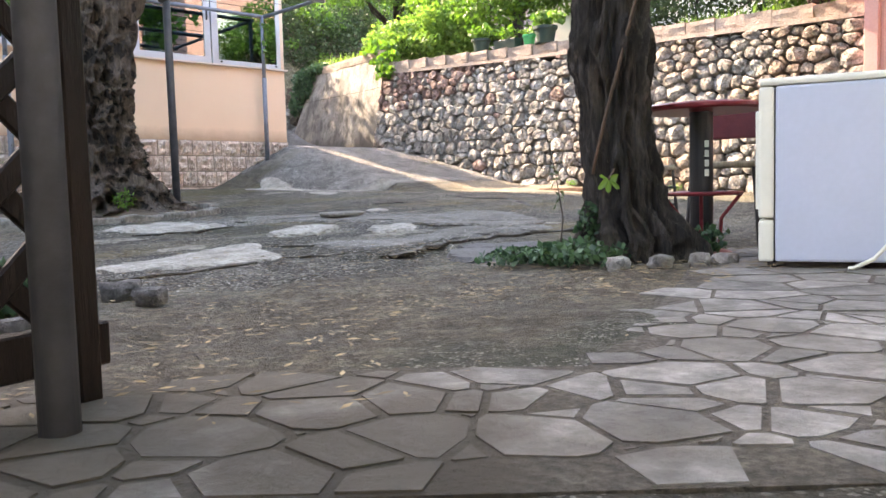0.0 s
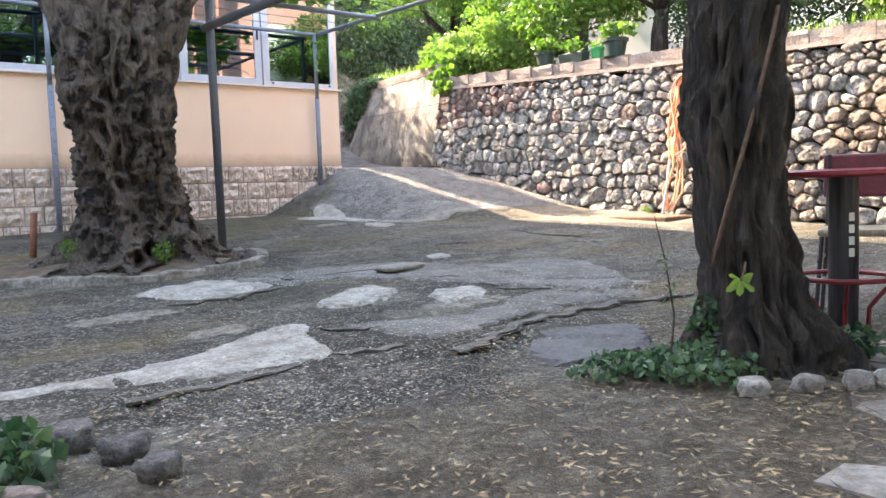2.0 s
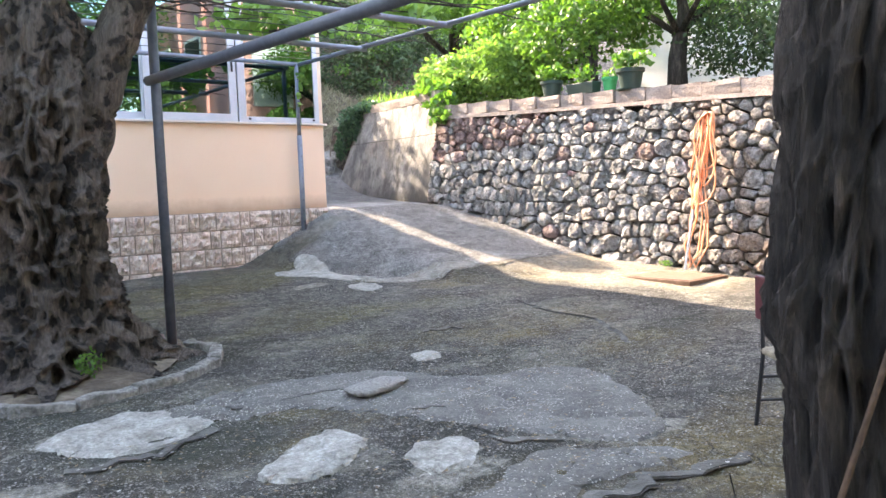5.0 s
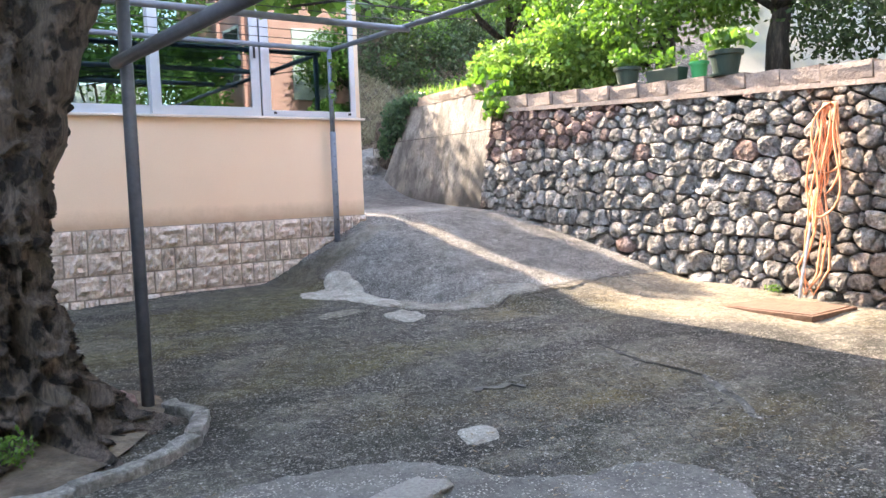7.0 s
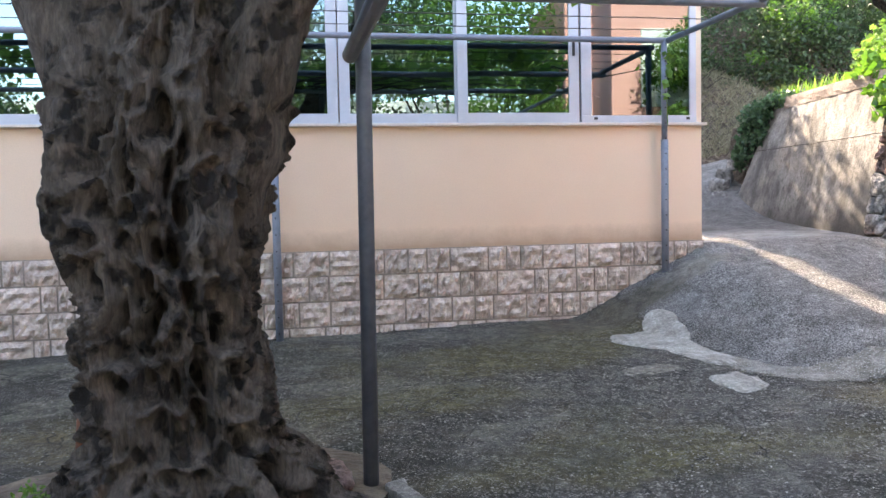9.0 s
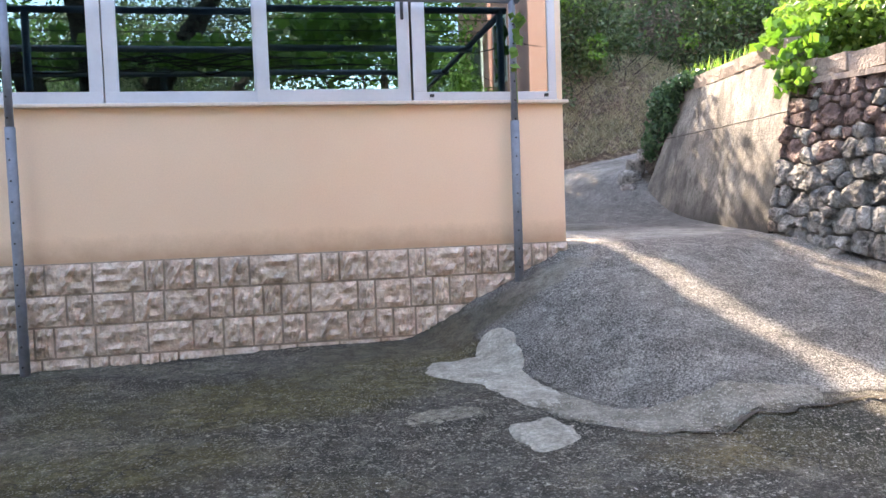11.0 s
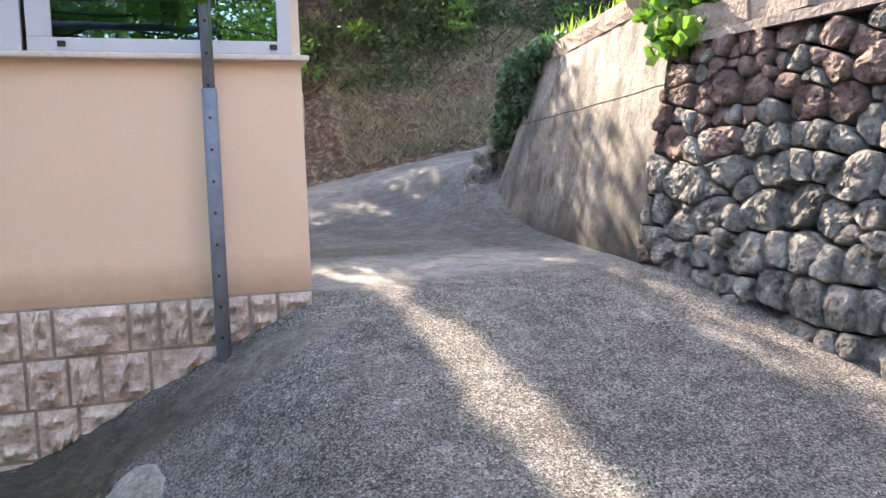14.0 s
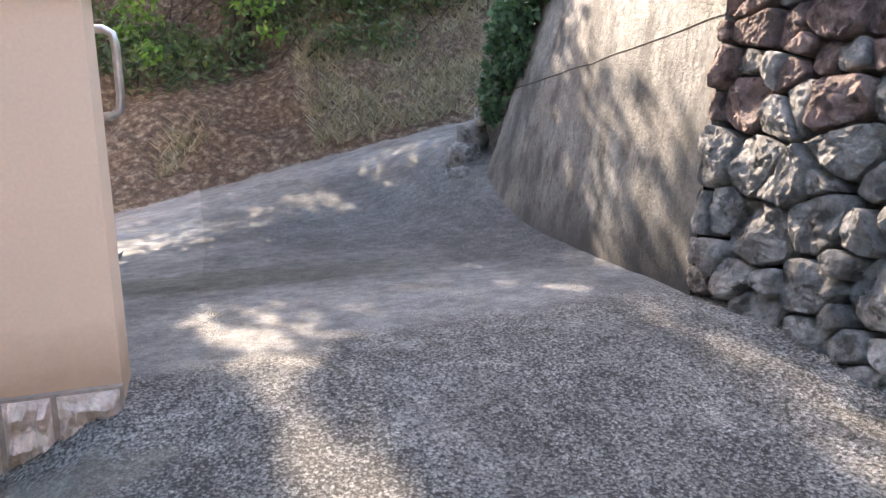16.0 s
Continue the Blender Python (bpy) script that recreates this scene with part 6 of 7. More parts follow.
def make_crack(pts, w, seed, lip=True):
    """A broken edge of a cement layer: a raised ragged lip with a dark gap along it."""
    rng = random.Random(seed)
    P = []
    for (x0, y0), (x1, y1) in zip(pts, pts[1:]):
        n = max(2, int(math.hypot(x1 - x0, y1 - y0) / 0.04))
        for k in range(n):
            f = k / n
            P.append((x0 + (x1 - x0) * f + 0.05 * noise.noise((x0 + f, y0, seed)) + rng.uniform(-0.008, 0.008),
                      y0 + (y1 - y0) * f + 0.07 * noise.noise((x0 * 2 + f * 3, y0 * 2, seed + 4)) + rng.uniform(-0.008, 0.008)))
    V, F, V2, F2 = [], [], [], []
    for i, (x, y) in enumerate(P):
        z = ground_z(x, y) + 0.018 * noise.noise((x * 1.1, y * 1.1, 5)) + 0.009
        a = w * (0.3 + 0.7 * abs(noise.noise((i * 0.21, seed, 0))) * 2) * min(1, i / 6, (len(P) - 1 - i) / 6)
        V += [(x, y - a, z), (x, y, z)]
        h = (0.006 + 0.007 * noise.noise((i * 0.17, seed, 7))) * min(1, i / 8, (len(P) - 1 - i) / 8)
        V2 += [(x, y, z - 0.01), (x, y, z + h), (x + 0.01, y + 0.05, z + h * 0.5), (x + 0.02, y + 0.15, z - 0.014)]
        if i:
            k = 2 * i
            F.append((k - 2, k, k + 1, k - 1))
            q = 4 * i
            for c in range(3):
                F2.append((q - 4 + c, q + c, q + c + 1, q - 3 + c))
    o = new("crack", mesh_of("crack", V, F, SOIL))
    tagged(o, "dark crack in the worn yard cement", "crack", kind="structure")
    if not lip:
        return
    o = new("cement_lip", mesh_of("cement_lip", V2, F2, LIPM, smooth=False))
    tagged(o, "raised broken edge of a worn cement layer", "cement", kind="structure")


def make_patch(name, pts, mat, seed, label, lift=0.012, ragged=0.03):
    """A thin ragged layer of cement on the yard, following its surface."""
    P = []
    n = len(pts)
    for i in range(n):
        p0, p1, p2, p3 = (Vector(pts[(i + k) % n]) for k in (-1, 0, 1, 2))
        m = max(3, int((p2 - p1).length / 0.03))
        for k in range(m):
            t = k / m
            q = 0.5 * (2 * p1 + (p2 - p0) * t + (2 * p0 - 5 * p1 + 4 * p2 - p3) * t * t + (3 * p1 - p0 - 3 * p2 + p3) * t ** 3)
            q += Vector((noise.noise((q.x * 9, q.y * 9, seed)), noise.noise((q.x * 9, q.y * 9, seed + 5)))) * ragged
            q += Vector((noise.noise((q.x * 31, q.y * 31, seed)), noise.noise((q.x * 31, q.y * 31, seed + 5)))) * ragged * 0.5
            P.append(q)
    x0, x1 = min(p.x for p in P), max(p.x for p in P)
    y0, y1 = min(p.y for p in P), max(p.y for p in P)
    st = 0.055
    bm = bmesh.new()
    vs = [bm.verts.new((p.x, p.y, 0)) for p in P]
    bm.faces.new(vs)
    for ax, lo, hi in ((0, x0, x1), (1, y0, y1)):
        c = lo + st / 2
        while c < hi:
            co, no = ((c, 0, 0), (1, 0, 0)) if ax == 0 else ((0, c, 0), (0, 1, 0))
            bmesh.ops.bisect_plane(bm, geom=bm.verts[:] + bm.edges[:] + bm.faces[:], plane_co=co, plane_no=no)
            c += st
    rim = {v for e in bm.edges if len(e.link_faces) == 1 for v in e.verts}
    for v in bm.verts:
        x, y = v.co.x, v.co.y
        v.co.z = ground_top(x, y) + (0.001 if v in rim else lift + 0.004 * noise.noise((x * 7, y * 7, seed)))
    bmesh.ops.recalc_face_normals(bm, faces=bm.faces)
    if sum(f.normal.z for f in bm.faces) < 0:
        bmesh.ops.reverse_faces(bm, faces=bm.faces[:])
    me = bpy.data.meshes.new(name)
    bm.to_mesh(me)
    bm.free()
    me.materials.append(mat)
    return tagged(new(name, me), label, "cement patch", kind="structure")


PALELABEL = "thin pale cement patch with a ragged edge in the yard"
make_patch("cement_layer", [(-3.9, -5.22), (-3.44, -5.4), (-3.05, -6.0), (-2.75, -6.6), (-2.3, -6.98), (-1.84, -6.42), (-1.75, -5.8), (-2.3, -5.55), (-2.75, -5.0), (-3.55, -4.82), (-4.05, -4.95)], LAYER, 61,
           "worn smooth grey cement layer over the yard", 0.014, 0.05)
make_patch("cement_layer", [(-4.2, -6.66), (-3.85, -6.83), (-3.45, -6.9), (-2.9, -6.75), (-2.4, -7.2), (-3.0, -7.14), (-3.5, -7.14), (-3.98, -7.26), (-4.15, -7.02)], LAYER, 62,
           "worn smooth grey cement layer over the yard", 0.014, 0.05)
make_patch("cement_patch", [(-4.72, -5.05), (-4.5, -4.86), (-4.2, -4.82), (-3.95, -5.05), (-3.9, -5.26), (-4.2, -5.42), (-4.5, -5.38)], PATCHC, 63, PALELABEL)
make_patch("cement_patch", [(-6.2, -6.7), (-5.5, -6.76), (-5.12, -6.74), (-4.9, -6.64), (-4.54, -6.46), (-4.36, -6.52), (-4.5, -6.76), (-4.58, -7.12), (-4.86, -7.12), (-5.2, -7.06), (-5.7, -6.86), (-6.2, -6.84)], PATCHC, 64,
           "long pale cement patch with a ragged edge in the yard")
make_patch("cement_patch", [(-4.05, -6.11), (-3.81, -5.9), (-3.52, -5.81), (-3.43, -6.04), (-3.62, -6.21), (-3.88, -6.28)], PATCHC, 65, PALELABEL, 0.022)
make_patch("cement_patch", [(-3.4, -6.31), (-3.17, -6.33), (-3.1, -6.48), (-3.30, -6.64), (-3.46, -6.58)], PATCHC, 66, PALELABEL, 0.022)
make_patch("cement_patch", [(-2.28, -4.87), (-2.12, -4.91), (-2.16, -5.07), (-2.33, -5.05)], PATCHC, 67, "small pale cement patch in the yard", 0.008, 0.02)
make_patch("cement_patch", [(-1.15, -2.29), (-1.01, -2.2), (-0.88, -2.24), (-0.86, -2.45), (-0.97, -2.6), (-1.11, -2.56)], PATCHC, 68, PALELABEL, 0.014)
make_patch("cement_patch", [(-1.35, -1.19), (-1.25, -0.90), (-1.02, -0.86), (-0.86, -0.62), (-0.72, -0.66), (-0.70, -1.0), (-0.78, -1.4), (-0.70, -1.85), (-0.86, -2.05), (-0.99, -1.85), (-1.1, -1.5)], PATCHC, 69,
           "pale cement spread at the toe of the ramp", 0.012)
make_patch("cement_patch", [(-0.72, -1.75), (-0.55, -2.1), (-0.28, -2.3), (0.1, -2.42), (0.35, -2.5), (0.3, -2.64), (0.0, -2.66), (-0.3, -2.62), (-0.6, -2.5), (-0.84, -2.18), (-0.92, -1.9)], TOECEM, 71,
           "worn tan cement band along the ramp's toe", 0.012)
make_patch("cement_slab", [(-3.91, -7.66), (-3.62, -7.5), (-3.33, -7.56), (-3.22, -7.78), (-3.5, -8.0), (-3.85, -8.02), (-4.02, -7.88), (-3.99, -7.76)], DARKLAYER, 70, "dark grey broken cement slab by the leaning olive", 0.026, 0.02)

LIPM = surface("worn_cement_layer", [(0.045, 0.042, 0.035), (0.085, 0.08, 0.068), (0.14, 0.131, 0.112)], scale=7, bump=0.9, bump_scale=48, dist=0.015)
make_crack([(-4.16, -7.51), (-3.91, -7.43), (-3.48, -7.27), (-3.17, -7.27), (-2.81, -7.3), (-2.2, -7.44)], 0.03, 1)
make_crack([(-3.73, -5.14), (-3.44, -5.21), (-3.1, -5.25), (-3.12, -5.78), (-2.86, -5.92), (-2.96, -6.54), (-2.7, -6.74)], 0.03, 2)
make_crack([(-4.33, -6.73), (-4.2, -6.81), (-4.05, -6.91)], 0.03, 3)
make_crack([(-4.57, -7.15), (-4.41, -7.22), (-4.22, -7.26)], 0.03, 4)
make_crack([(-0.5, -4.16), (-0.59, -4.7), (-0.59, -5.13), (-0.97, -5.8)], 0.015, 5)
make_crack([(-1.84, -4.44), (-1.61, -4.48), (-1.49, -4.59)], 0.015, 6)

make_crack([(-0.84, -2.2), (-0.6, -2.54), (-0.25, -2.66), (0.1, -2.7), (0.5, -2.64), (1.0, -2.62), (1.9, -2.5)], 0.04, 7, lip=False)
make_crack([(-4.72, -5.5), (-4.3, -5.55), (-3.9, -5.4)], 0.03, 8)
make_crack([(-5.5, -7.2), (-5.1, -7.25), (-4.75, -7.2)], 0.03, 9)

# ---- pieces of walls and paving ----


def stone_mesh(poly, seed, mat, fine, smooth_turns=1):
    """A rough quarried stone whose face fills an outline (y, z) round the origin; it looks towards -x."""
    rng = random.Random(seed)
    for _ in range(smooth_turns):
        poly = [q for a, b in zip(poly, poly[1:] + poly[:1]) for q in ((a[0] * 0.8 + b[0] * 0.2, a[1] * 0.8 + b[1] * 0.2), (a[0] * 0.2 + b[0] * 0.8, a[1] * 0.2 + b[1] * 0.8))]
    per = [math.hypot(b[0] - a[0], b[1] - a[1]) for a, b in zip(poly, poly[1:] + poly[:1])]
    total, n = sum(per), 34 if fine else 16
    pts, i, acc = [], 0, 0.0
    for k in range(n):
        d = total * k / n
        while acc + per[i] < d:
            acc += per[i]
            i += 1
        t = (d - acc) / max(per[i], 1e-6)
        a, b = poly[i], poly[(i + 1) % len(poly)]
        pts.append((a[0] + (b[0] - a[0]) * t, a[1] + (b[1] - a[1]) * t))
    size = total / 4
    planes = [(rng.uniform(-0.45, 0.45), rng.uniform(-0.45, 0.45), rng.uniform(0.0, 0.03)) for _ in range(4)]
    levels = [(1.0, 0.14, 0), (1.0, 0.03, 0.3), (0.99, 0.002, 0.7), (0.95, -0.024, 1), (0.84, -0.034, 1), (0.68, -0.037, 1), (0.50, -0.039, 1), (0.32, -0.04, 1), (0.15, -0.04, 1)] if fine else \
             [(1.0, 0.14, 0), (0.99, 0.02, 0.5), (0.88, -0.018, 1), (0.5, -0.035, 1)]
    verts, faces = [], []

    def face_at(u, v, x, f):
        cut_x = max(-0.052 + p[2] + p[0] * u + p[1] * v for p in planes)
        x = max(x * size * 4.5 if x < 0 else x, cut_x) if f >= 1 else x
        amp = min(0.018, 0.1 * size) * f
        x += amp * noise.noise((u * 13, v * 13, seed * 0.7)) + amp * 1.1 * abs(noise.noise((u * 27, v * 27, seed * 1.3))) + amp * 0.6 * noise.noise((u * 62, v * 62, seed * 2.1))
        return x

    for s, x, f in levels:
        for u, v in pts:
            uu, vv = u * s, v * s
            g = 1 + 0.035 * noise.noise((u * 20, v * 20, seed)) * (1 if x > -0.01 else 0)
            verts.append((face_at(uu, vv, x, f), uu * g, vv * g))
    verts.append((face_at(0, 0, -0.04, 1), 0, 0))
    for r in range(len(levels) - 1):
        for k in range(n):
            q = (k + 1) % n
            faces.append((r * n + k, r * n + q, (r + 1) * n + q, (r + 1) * n + k))
    c, r = len(verts) - 1, (len(levels) - 1) * n
    for k in range(n):
        faces.append((r + k, r + (k + 1) % n, c))
    return verts, faces


def make_rubble():
    rng = random.Random(7)
    seeds = []
    z = -0.1
    while z < 2.42:
        small = z > 1.72
        h = rng.uniform(0.15, 0.22) if not small else rng.uniform(0.10, 0.14)
        y = TOPY + 0.1
        while y > -8.7:
            w = rng.choice((0.11, 0.14, 0.18, 0.23, 0.28)) * (0.9 if small else 1.0)
            sz = rng.uniform(-0.28, 0.28) * h
            seeds.append((y - w / 2, z + h / 2 + sz + 0.10 * noise.noise((y * 0.9, z, 1)) + 0.012 * y * z, w))
            if rng.random() < 0.16:
                seeds.append((y - w, z + h * rng.choice((0.15, 0.9)), 0.09))
                y -= 0.03
            y -= w
        z += h
    bands = {}
    for k, (sy, sz, w) in enumerate(seeds):
        bands.setdefault((int(sy // 0.5), int(sz // 0.5)), []).append(k)
    stones = []
    for i, (sy, sz, w) in enumerate(seeds):
        if sy > TOPY + 0.06 or sz + 0.03 < ground_z(2.0, sy) or sz > stone_top(sy) + 0.03:
            continue
        top = stone_top(sy)
        poly = [(sy - 0.3, sz - 0.3), (sy + 0.3, sz - 0.3), (sy + 0.3, sz + 0.3), (sy - 0.3, sz + 0.3)]
        kb = (int(sy // 0.5), int(sz // 0.5))
        for da in (-1, 0, 1):
            for db in (-1, 0, 1):
                for j in bands.get((kb[0] + da, kb[1] + db), ()):
                    if j == i:
                        continue
                    a, b, w2 = seeds[j]
                    # heights count for more than widths, so that the stones lie rather than stand
                    dy, dz = a - sy, (b - sz)
                    d = math.hypot(dy, dz * 1.25)
                    if d > 0.6 or d < 0.01:
                        continue
                    ny, nz = dy, dz * 1.5625
                    ln = math.hypot(ny, nz)
                    hh = (d * d / 2 + (w * w - w2 * w2) * 0.12) / ln - 0.0055
                    poly = clip_poly(poly, sy + ny / ln * hh, sz + nz / ln * hh, ny / ln, nz / ln)
                    if len(poly) < 3:
                        break
        if len(poly) < 3:
            continue
        poly = clip_poly(poly, 0, top - 0.004, 0, 1)
        poly = clip_poly(poly, TOPY, 0, 1, 0)
        if len(poly) < 3:
            continue
        cy, cz = sum(p[0] for p in poly) / len(poly), sum(p[1] for p in poly) / len(poly)
        area = 0.5 * abs(sum(a[0] * b[1] - a[1] * b[0] for a, b in zip(poly, poly[1:] + poly[:1])))
        if area < 0.0012:
            continue
        stones.append((cy, cz, [(p[0] - cy, p[1] - cz) for p in poly]))
    stones.sort(key=lambda p: -p[0])
    rest_v, rest_f = [], []
    for i, (y, z, poly) in enumerate(stones):
        isred = (z > 1.68 - 0.1 * (y + 0.6) and y > -1.7 and rng.random() < 0.7) or rng.random() < 0.03
        x = wall_x(y, z) + 0.035 - rng.uniform(0, 0.05)
        m = Matrix.Translation((x, y, z)) @ Matrix.Rotation(0.19 + rng.uniform(-0.06, 0.06), 4, "Y") @ Matrix.Rotation(rng.uniform(-0.07, 0.07), 4, "Z")
        v, f = stone_mesh(poly, i + 1, None, i < 300)
        if i < 300:
            ob = new("stone", mesh_of("stone", v, f, REDSTONE if isred else RUBBLE, smooth=False))
            ob.parent = stone_wall
            ob.matrix_basis = m
        else:
            k = len(rest_v)
            rest_v += [tuple(m @ Vector(c)) for c in v]
            rest_f += [tuple(k + q for q in p) for p in f]
    ob = new("stones", mesh_of("stones", rest_v, rest_f, RUBBLE_I, smooth=False))
    ob.parent = stone_wall
    ob["kind"] = "stuff"


RUBBLE_I = surface("limestone_rubble_far", [(0.22, 0.204, 0.186), (0.42, 0.39, 0.355), (0.66, 0.62, 0.565)], scale=8, bump=1.0,
                   bump_scale=32, island=0.25, dist=0.03)
mix_over(RUBBLE_I, noise_mask(1.1, 0.46, 0.64), (0.40, 0.27, 0.19), amount=0.75)
mix_over(RUBBLE_I, noise_mask(17, 0.58, 0.64, 8), (0.06, 0.05, 0.045), amount=0.6)
crisp(RUBBLE_I, 24, 0.36, 0.03, rough=0.8)
make_rubble()


def make_coping_blocks():
    rng = random.Random(9)
    mes = []
    for k in range(5):
        bm = bmesh.new()
        box(bm, (-0.12, -0.5, -0.5), (0.12, 0.5, 0.5))
        bmesh.ops.subdivide_edges(bm, edges=bm.edges[:], cuts=2, use_grid_fill=True)
        for v in bm.verts:
            v.co.x += 0.012 * noise.noise((v.co.y * 3, v.co.z * 3, k * 5))
            v.co.y *= 1 - 0.012 * (1 + noise.noise((v.co.z * 4, k, 1)))
            v.co.z *= 1 - 0.03 * (1 + noise.noise((v.co.y * 4, k, 3)))
        me = bpy.data.meshes.new("block")
        bm.to_mesh(me)
        bm.free()
        me.materials.append(COPINGM)
        mes.append(me)
    y = TOPY + 0.1
    while y > -7.6:
        w = rng.uniform(0.34, 0.5)
        t = stone_top(y - w / 2)
        ob = new("block", rng.choice(mes))
        ob.parent = coping
        ob.matrix_basis = Matrix.Translation((wall_x(y, t) + 0.16 + rng.uniform(-0.01, 0.01), y - w / 2, t + 0.121)) @ Matrix.Rotation(-0.02, 4, "X") @ Matrix.Diagonal((1, w - 0.008, 0.16, 1))
        y -= w
    y = 0.52
    while y < 2.9:
        w = 0.4
        t = (y - 0.4) / 3.0
        ob = new("block", rng.choice(mes))
        ob.parent = coping
        ob.matrix_basis = Matrix.Translation((2.33 + 0.36 * t + 0.135, y + w / 2 - 0.28 * t, 2.63)) @ Matrix.Rotation(-0.12, 4, "Z") @ Matrix.Diagonal((1, w - 0.008, 0.15, 1))
        y += w


make_coping_blocks()


def make_plinth_blocks():
    rng = random.Random(4)
    mes = []
    for k in range(8):
        bm = bmesh.new()
        n, m = 9, 5
        g = []
        for j in range(m + 1):
            row = []
            for i in range(n + 1):
                u, v = i / n - 0.5, j / m - 0.5
                edge = min(0.5 - abs(u), 0.5 - abs(v))
                d = 0.0 if edge < 0.01 else 0.016 + 0.040 * noise.noise((u * 4.5 + k * 9, v * 4, k)) + 0.028 * noise.noise((u * 11, v * 9, k * 3))
                row.append(bm.verts.new((u, -max(d, 0.0), v)))
            g.append(row)
        for j in range(m):
            for i in range(n):
                bm.faces.new((g[j][i], g[j][i + 1], g[j + 1][i + 1], g[j + 1][i]))
        b = [bm.verts.new((u, 0.012, v)) for u, v in ((-0.5, -0.5), (0.5, -0.5), (0.5, 0.5), (-0.5, 0.5))]
        for c0, c1, edge in ((0, 1, g[0]), (1, 2, [r[-1] for r in g]), (2, 3, g[-1][::-1]), (3, 0, [r[0] for r in g][::-1])):
            bm.faces.new([b[c0]] + edge + [b[c1]])
        bmesh.ops.recalc_face_normals(bm, faces=bm.faces)
        me = bpy.data.meshes.new("block")
        bm.to_mesh(me)
        bm.free()
        me.materials.append(BLOCK)
        mes.append(me)
    for r in range(4):
        z1 = H0 - 0.004 - 0.221 * r
        x = 0.0 if r % 2 == 0 else -0.06
        while x > -8.9:
            w = rng.choice((0.13, 0.17, 0.21, 0.27, 0.31, 0.35))
            if z1 < ground_z(x - w, -0.05) - 0.01:
                x -= w
                continue
            ob = new("block", rng.choice(mes))
            ob.parent = plinth
            ob.matrix_basis = Matrix.Translation((x - w / 2, -0.036, z1 - 0.107)) @ Matrix.Diagonal((w - 0.016, 1.15, 0.205, 1))
            x -= w


make_plinth_blocks()


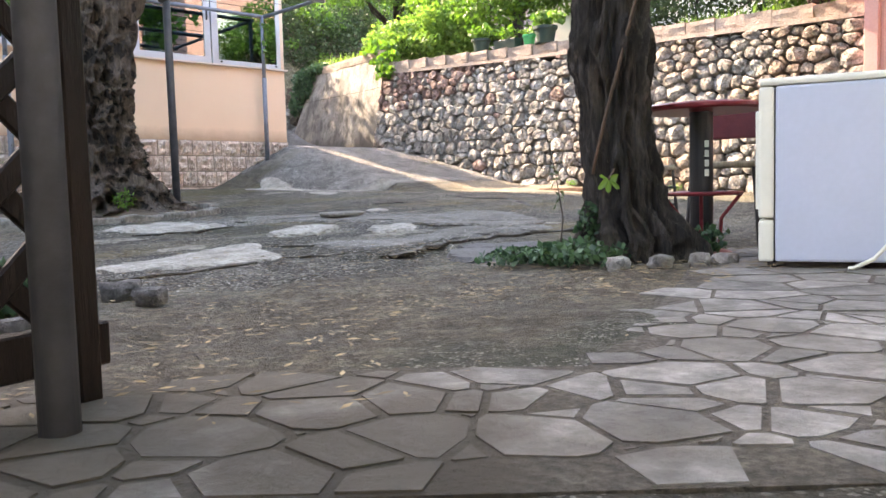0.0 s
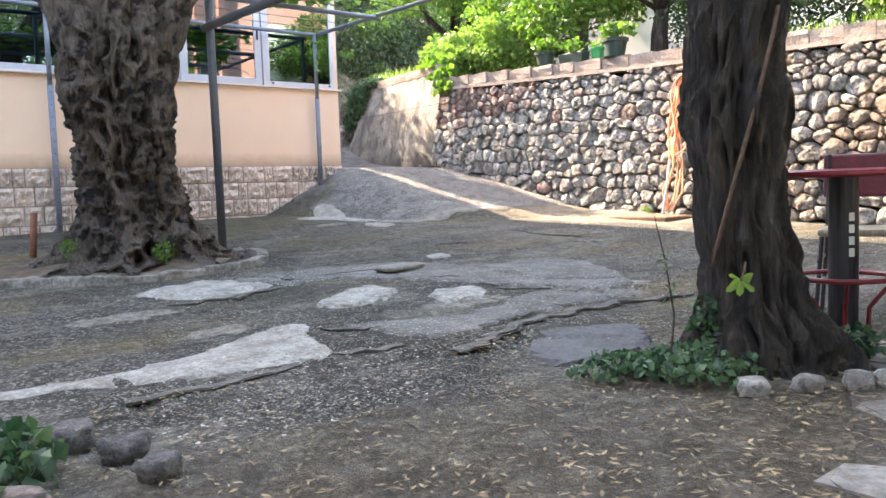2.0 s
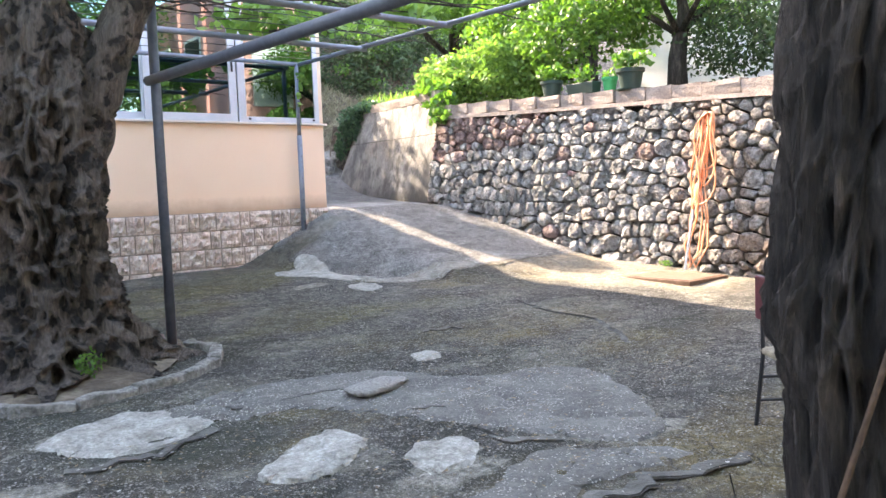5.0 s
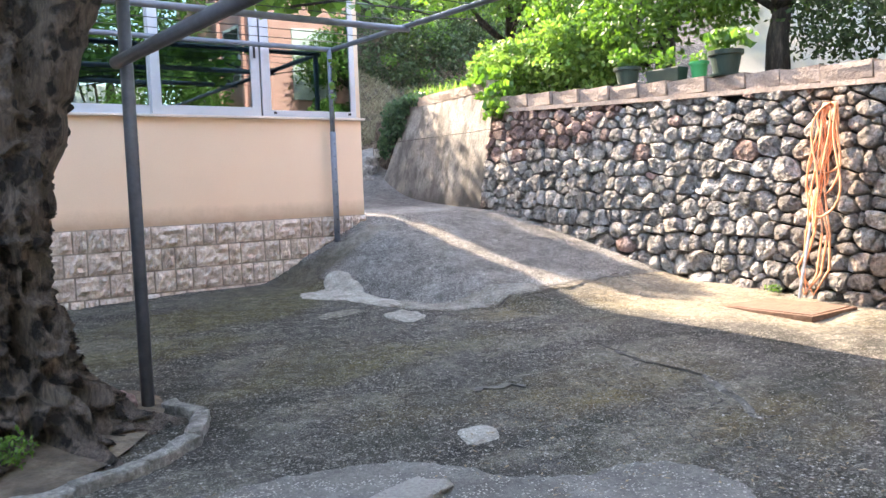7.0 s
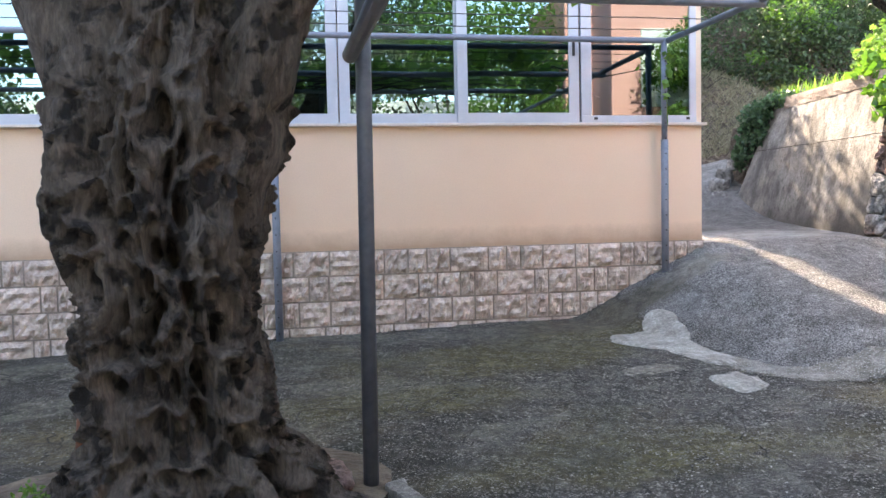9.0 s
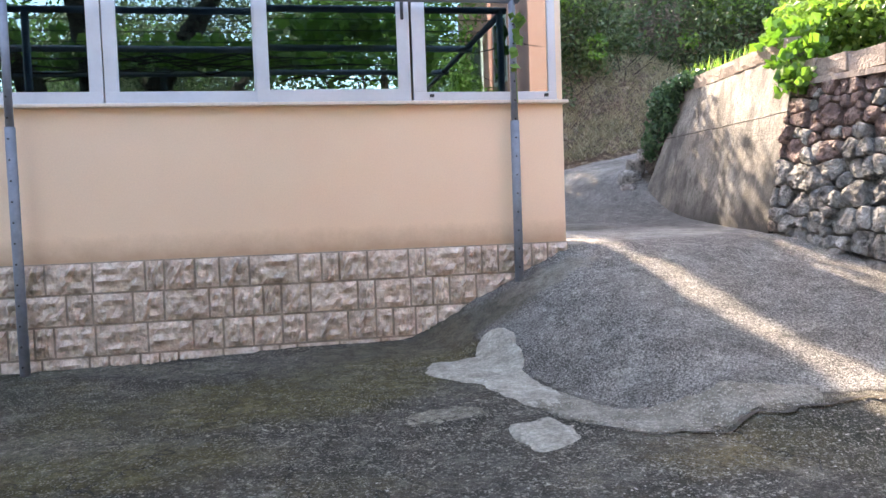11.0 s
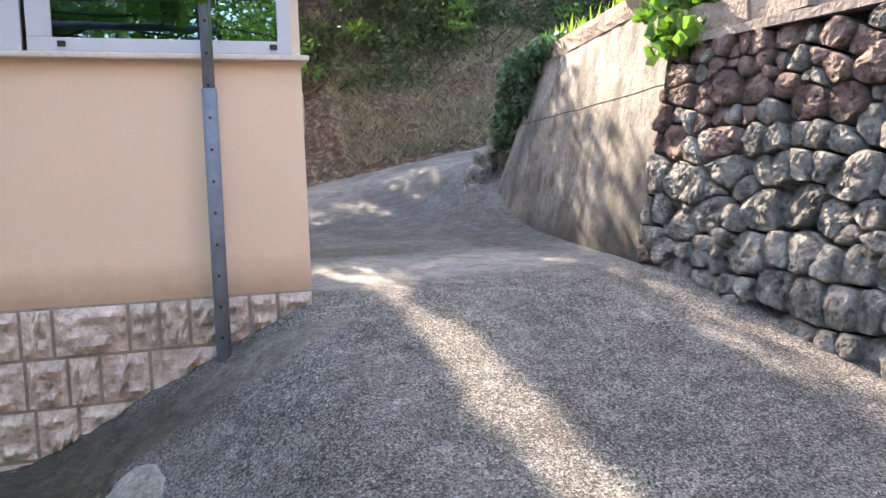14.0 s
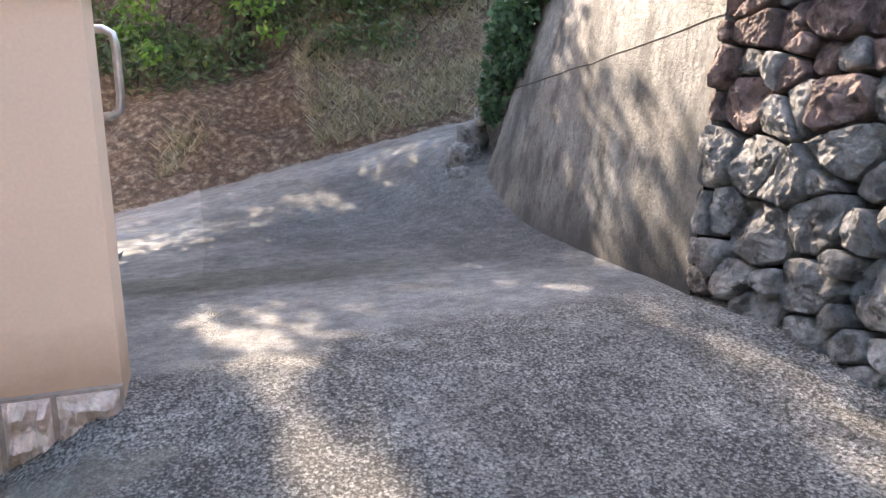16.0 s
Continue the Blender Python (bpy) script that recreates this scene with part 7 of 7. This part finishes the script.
def make_paving():
    """Crazy paving of slate, in a strip before the steps and along to the fridge."""
    bm = bmesh.new()
    base = [(-7.2, -8.75), (-6.1, -9.28), (-5.78, -9.50), (-5.52, -9.78), (-4.96, -9.56), (-2.3, -8.32), (-1.2, -9.4), (-4.296, -11.85), (-7.586, -8.78)]
    vs0 = [bm.verts.new((x, y, -0.30)) for x, y in base]
    vs1 = [bm.verts.new((x, y, -0.172)) for x, y in base]
    bm.faces.new(vs1)
    bm.faces.new(vs0[::-1])
    for i in range(len(base)):
        j = (i + 1) % len(base)
        bm.faces.new((vs0[i], vs0[j], vs1[j], vs1[i]))
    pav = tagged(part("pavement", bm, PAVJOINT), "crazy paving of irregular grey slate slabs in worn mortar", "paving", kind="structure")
    rng = random.Random(12)
    rad = random.Random(13)
    seeds = []
    tries = 0
    while len(seeds) < 640 and tries < 30000:
        tries += 1
        x, y = rng.uniform(-7.0, -1.4), rng.uniform(-12.0, -8.3)
        if stair_s(x, y) < 0.9 or stair_s(x, y) > 4.6:
            continue
        rr = rng.choice((0.07, 0.10, 0.15, 0.22)) if stair_s(x, y) < 2.4 else 0.2
        if all(((x - a) * 1.0 + (y - b) * 0.3) ** 2 + ((y - b) * 1.0) ** 2 > rr ** 2 for a, b in seeds):
            seeds.append((x, y))

    weight = [rad.uniform(-1, 1) * 0.011 for _ in seeds]

    def inside(x, y):
        c = False
        for i in range(len(base)):
            (x1, y1), (x2, y2) = base[i], base[i - 1]
            if (y1 > y) != (y2 > y) and x < (x2 - x1) * (y - y1) / (y2 - y1) + x1:
                c = not c
        return c
    count = 0
    for i, (sx, sy) in enumerate(seeds):
        if not inside(sx, sy):
            continue
        poly = [(sx - 0.3, sy - 0.3), (sx + 0.3, sy - 0.3), (sx + 0.3, sy + 0.3), (sx - 0.3, sy + 0.3)]
        for j, (a, b) in enumerate(seeds):
            if i != j and abs(a - sx) < 0.7 and abs(b - sy) < 0.7:
                d = math.hypot(a - sx, b - sy)
                nx, ny = (a - sx) / d, (b - sy) / d
                h = d / 2 + (weight[i] - weight[j]) / (2 * d) - 0.007 - 0.005 * ((i * 7 + j * 7) % 5) / 4
                poly = clip_poly(poly, sx + nx * h, sy + ny * h, nx, ny)
        # keep clear of the yard edge and the steps
        for (x1, y1), (x2, y2) in zip(base, base[1:] + base[:1]):
            ex, ey = x2 - x1, y2 - y1
            L = math.hypot(ex, ey)
            nx, ny = ey / L, -ex / L
            cx, cy = sum(p[0] for p in base) / len(base), sum(p[1] for p in base) / len(base)
            if (cx - x1) * nx + (cy - y1) * ny > 0:
                nx, ny = -nx, -ny
            if -0.3 < (sx - x1) * nx + (sy - y1) * ny < 0 and -0.4 < ((sx - x1) * ex + (sy - y1) * ey) / L < L + 0.4 and poly:
                poly = clip_poly(poly, x1 - nx * 0.01, y1 - ny * 0.01, nx, ny)
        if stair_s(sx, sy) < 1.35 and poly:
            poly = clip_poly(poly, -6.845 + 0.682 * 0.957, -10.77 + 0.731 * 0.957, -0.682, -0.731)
        if len(poly) < 3:
            continue
        bm = bmesh.new()
        zt = -0.172 + rng.uniform(0.001, 0.004)
        top = [bm.verts.new((x - sx, y - sy, zt + rng.uniform(-0.0005, 0.001))) for x, y in poly]
        bot = [bm.verts.new((x - sx, y - sy, -0.19)) for x, y in poly]
        bm.faces.new(top)
        for k in range(len(poly)):
            q = (k + 1) % len(poly)
            bm.faces.new((bot[k], bot[q], top[q], top[k]))
        bmesh.ops.recalc_face_normals(bm, faces=bm.faces)
        me = bpy.data.meshes.new("slab")
        bm.to_mesh(me)
        bm.free()
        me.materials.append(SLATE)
        ob = new("slab", me)
        ob.parent = pav
        ob.location = (sx, sy, 0)
        count += 1


make_paving()
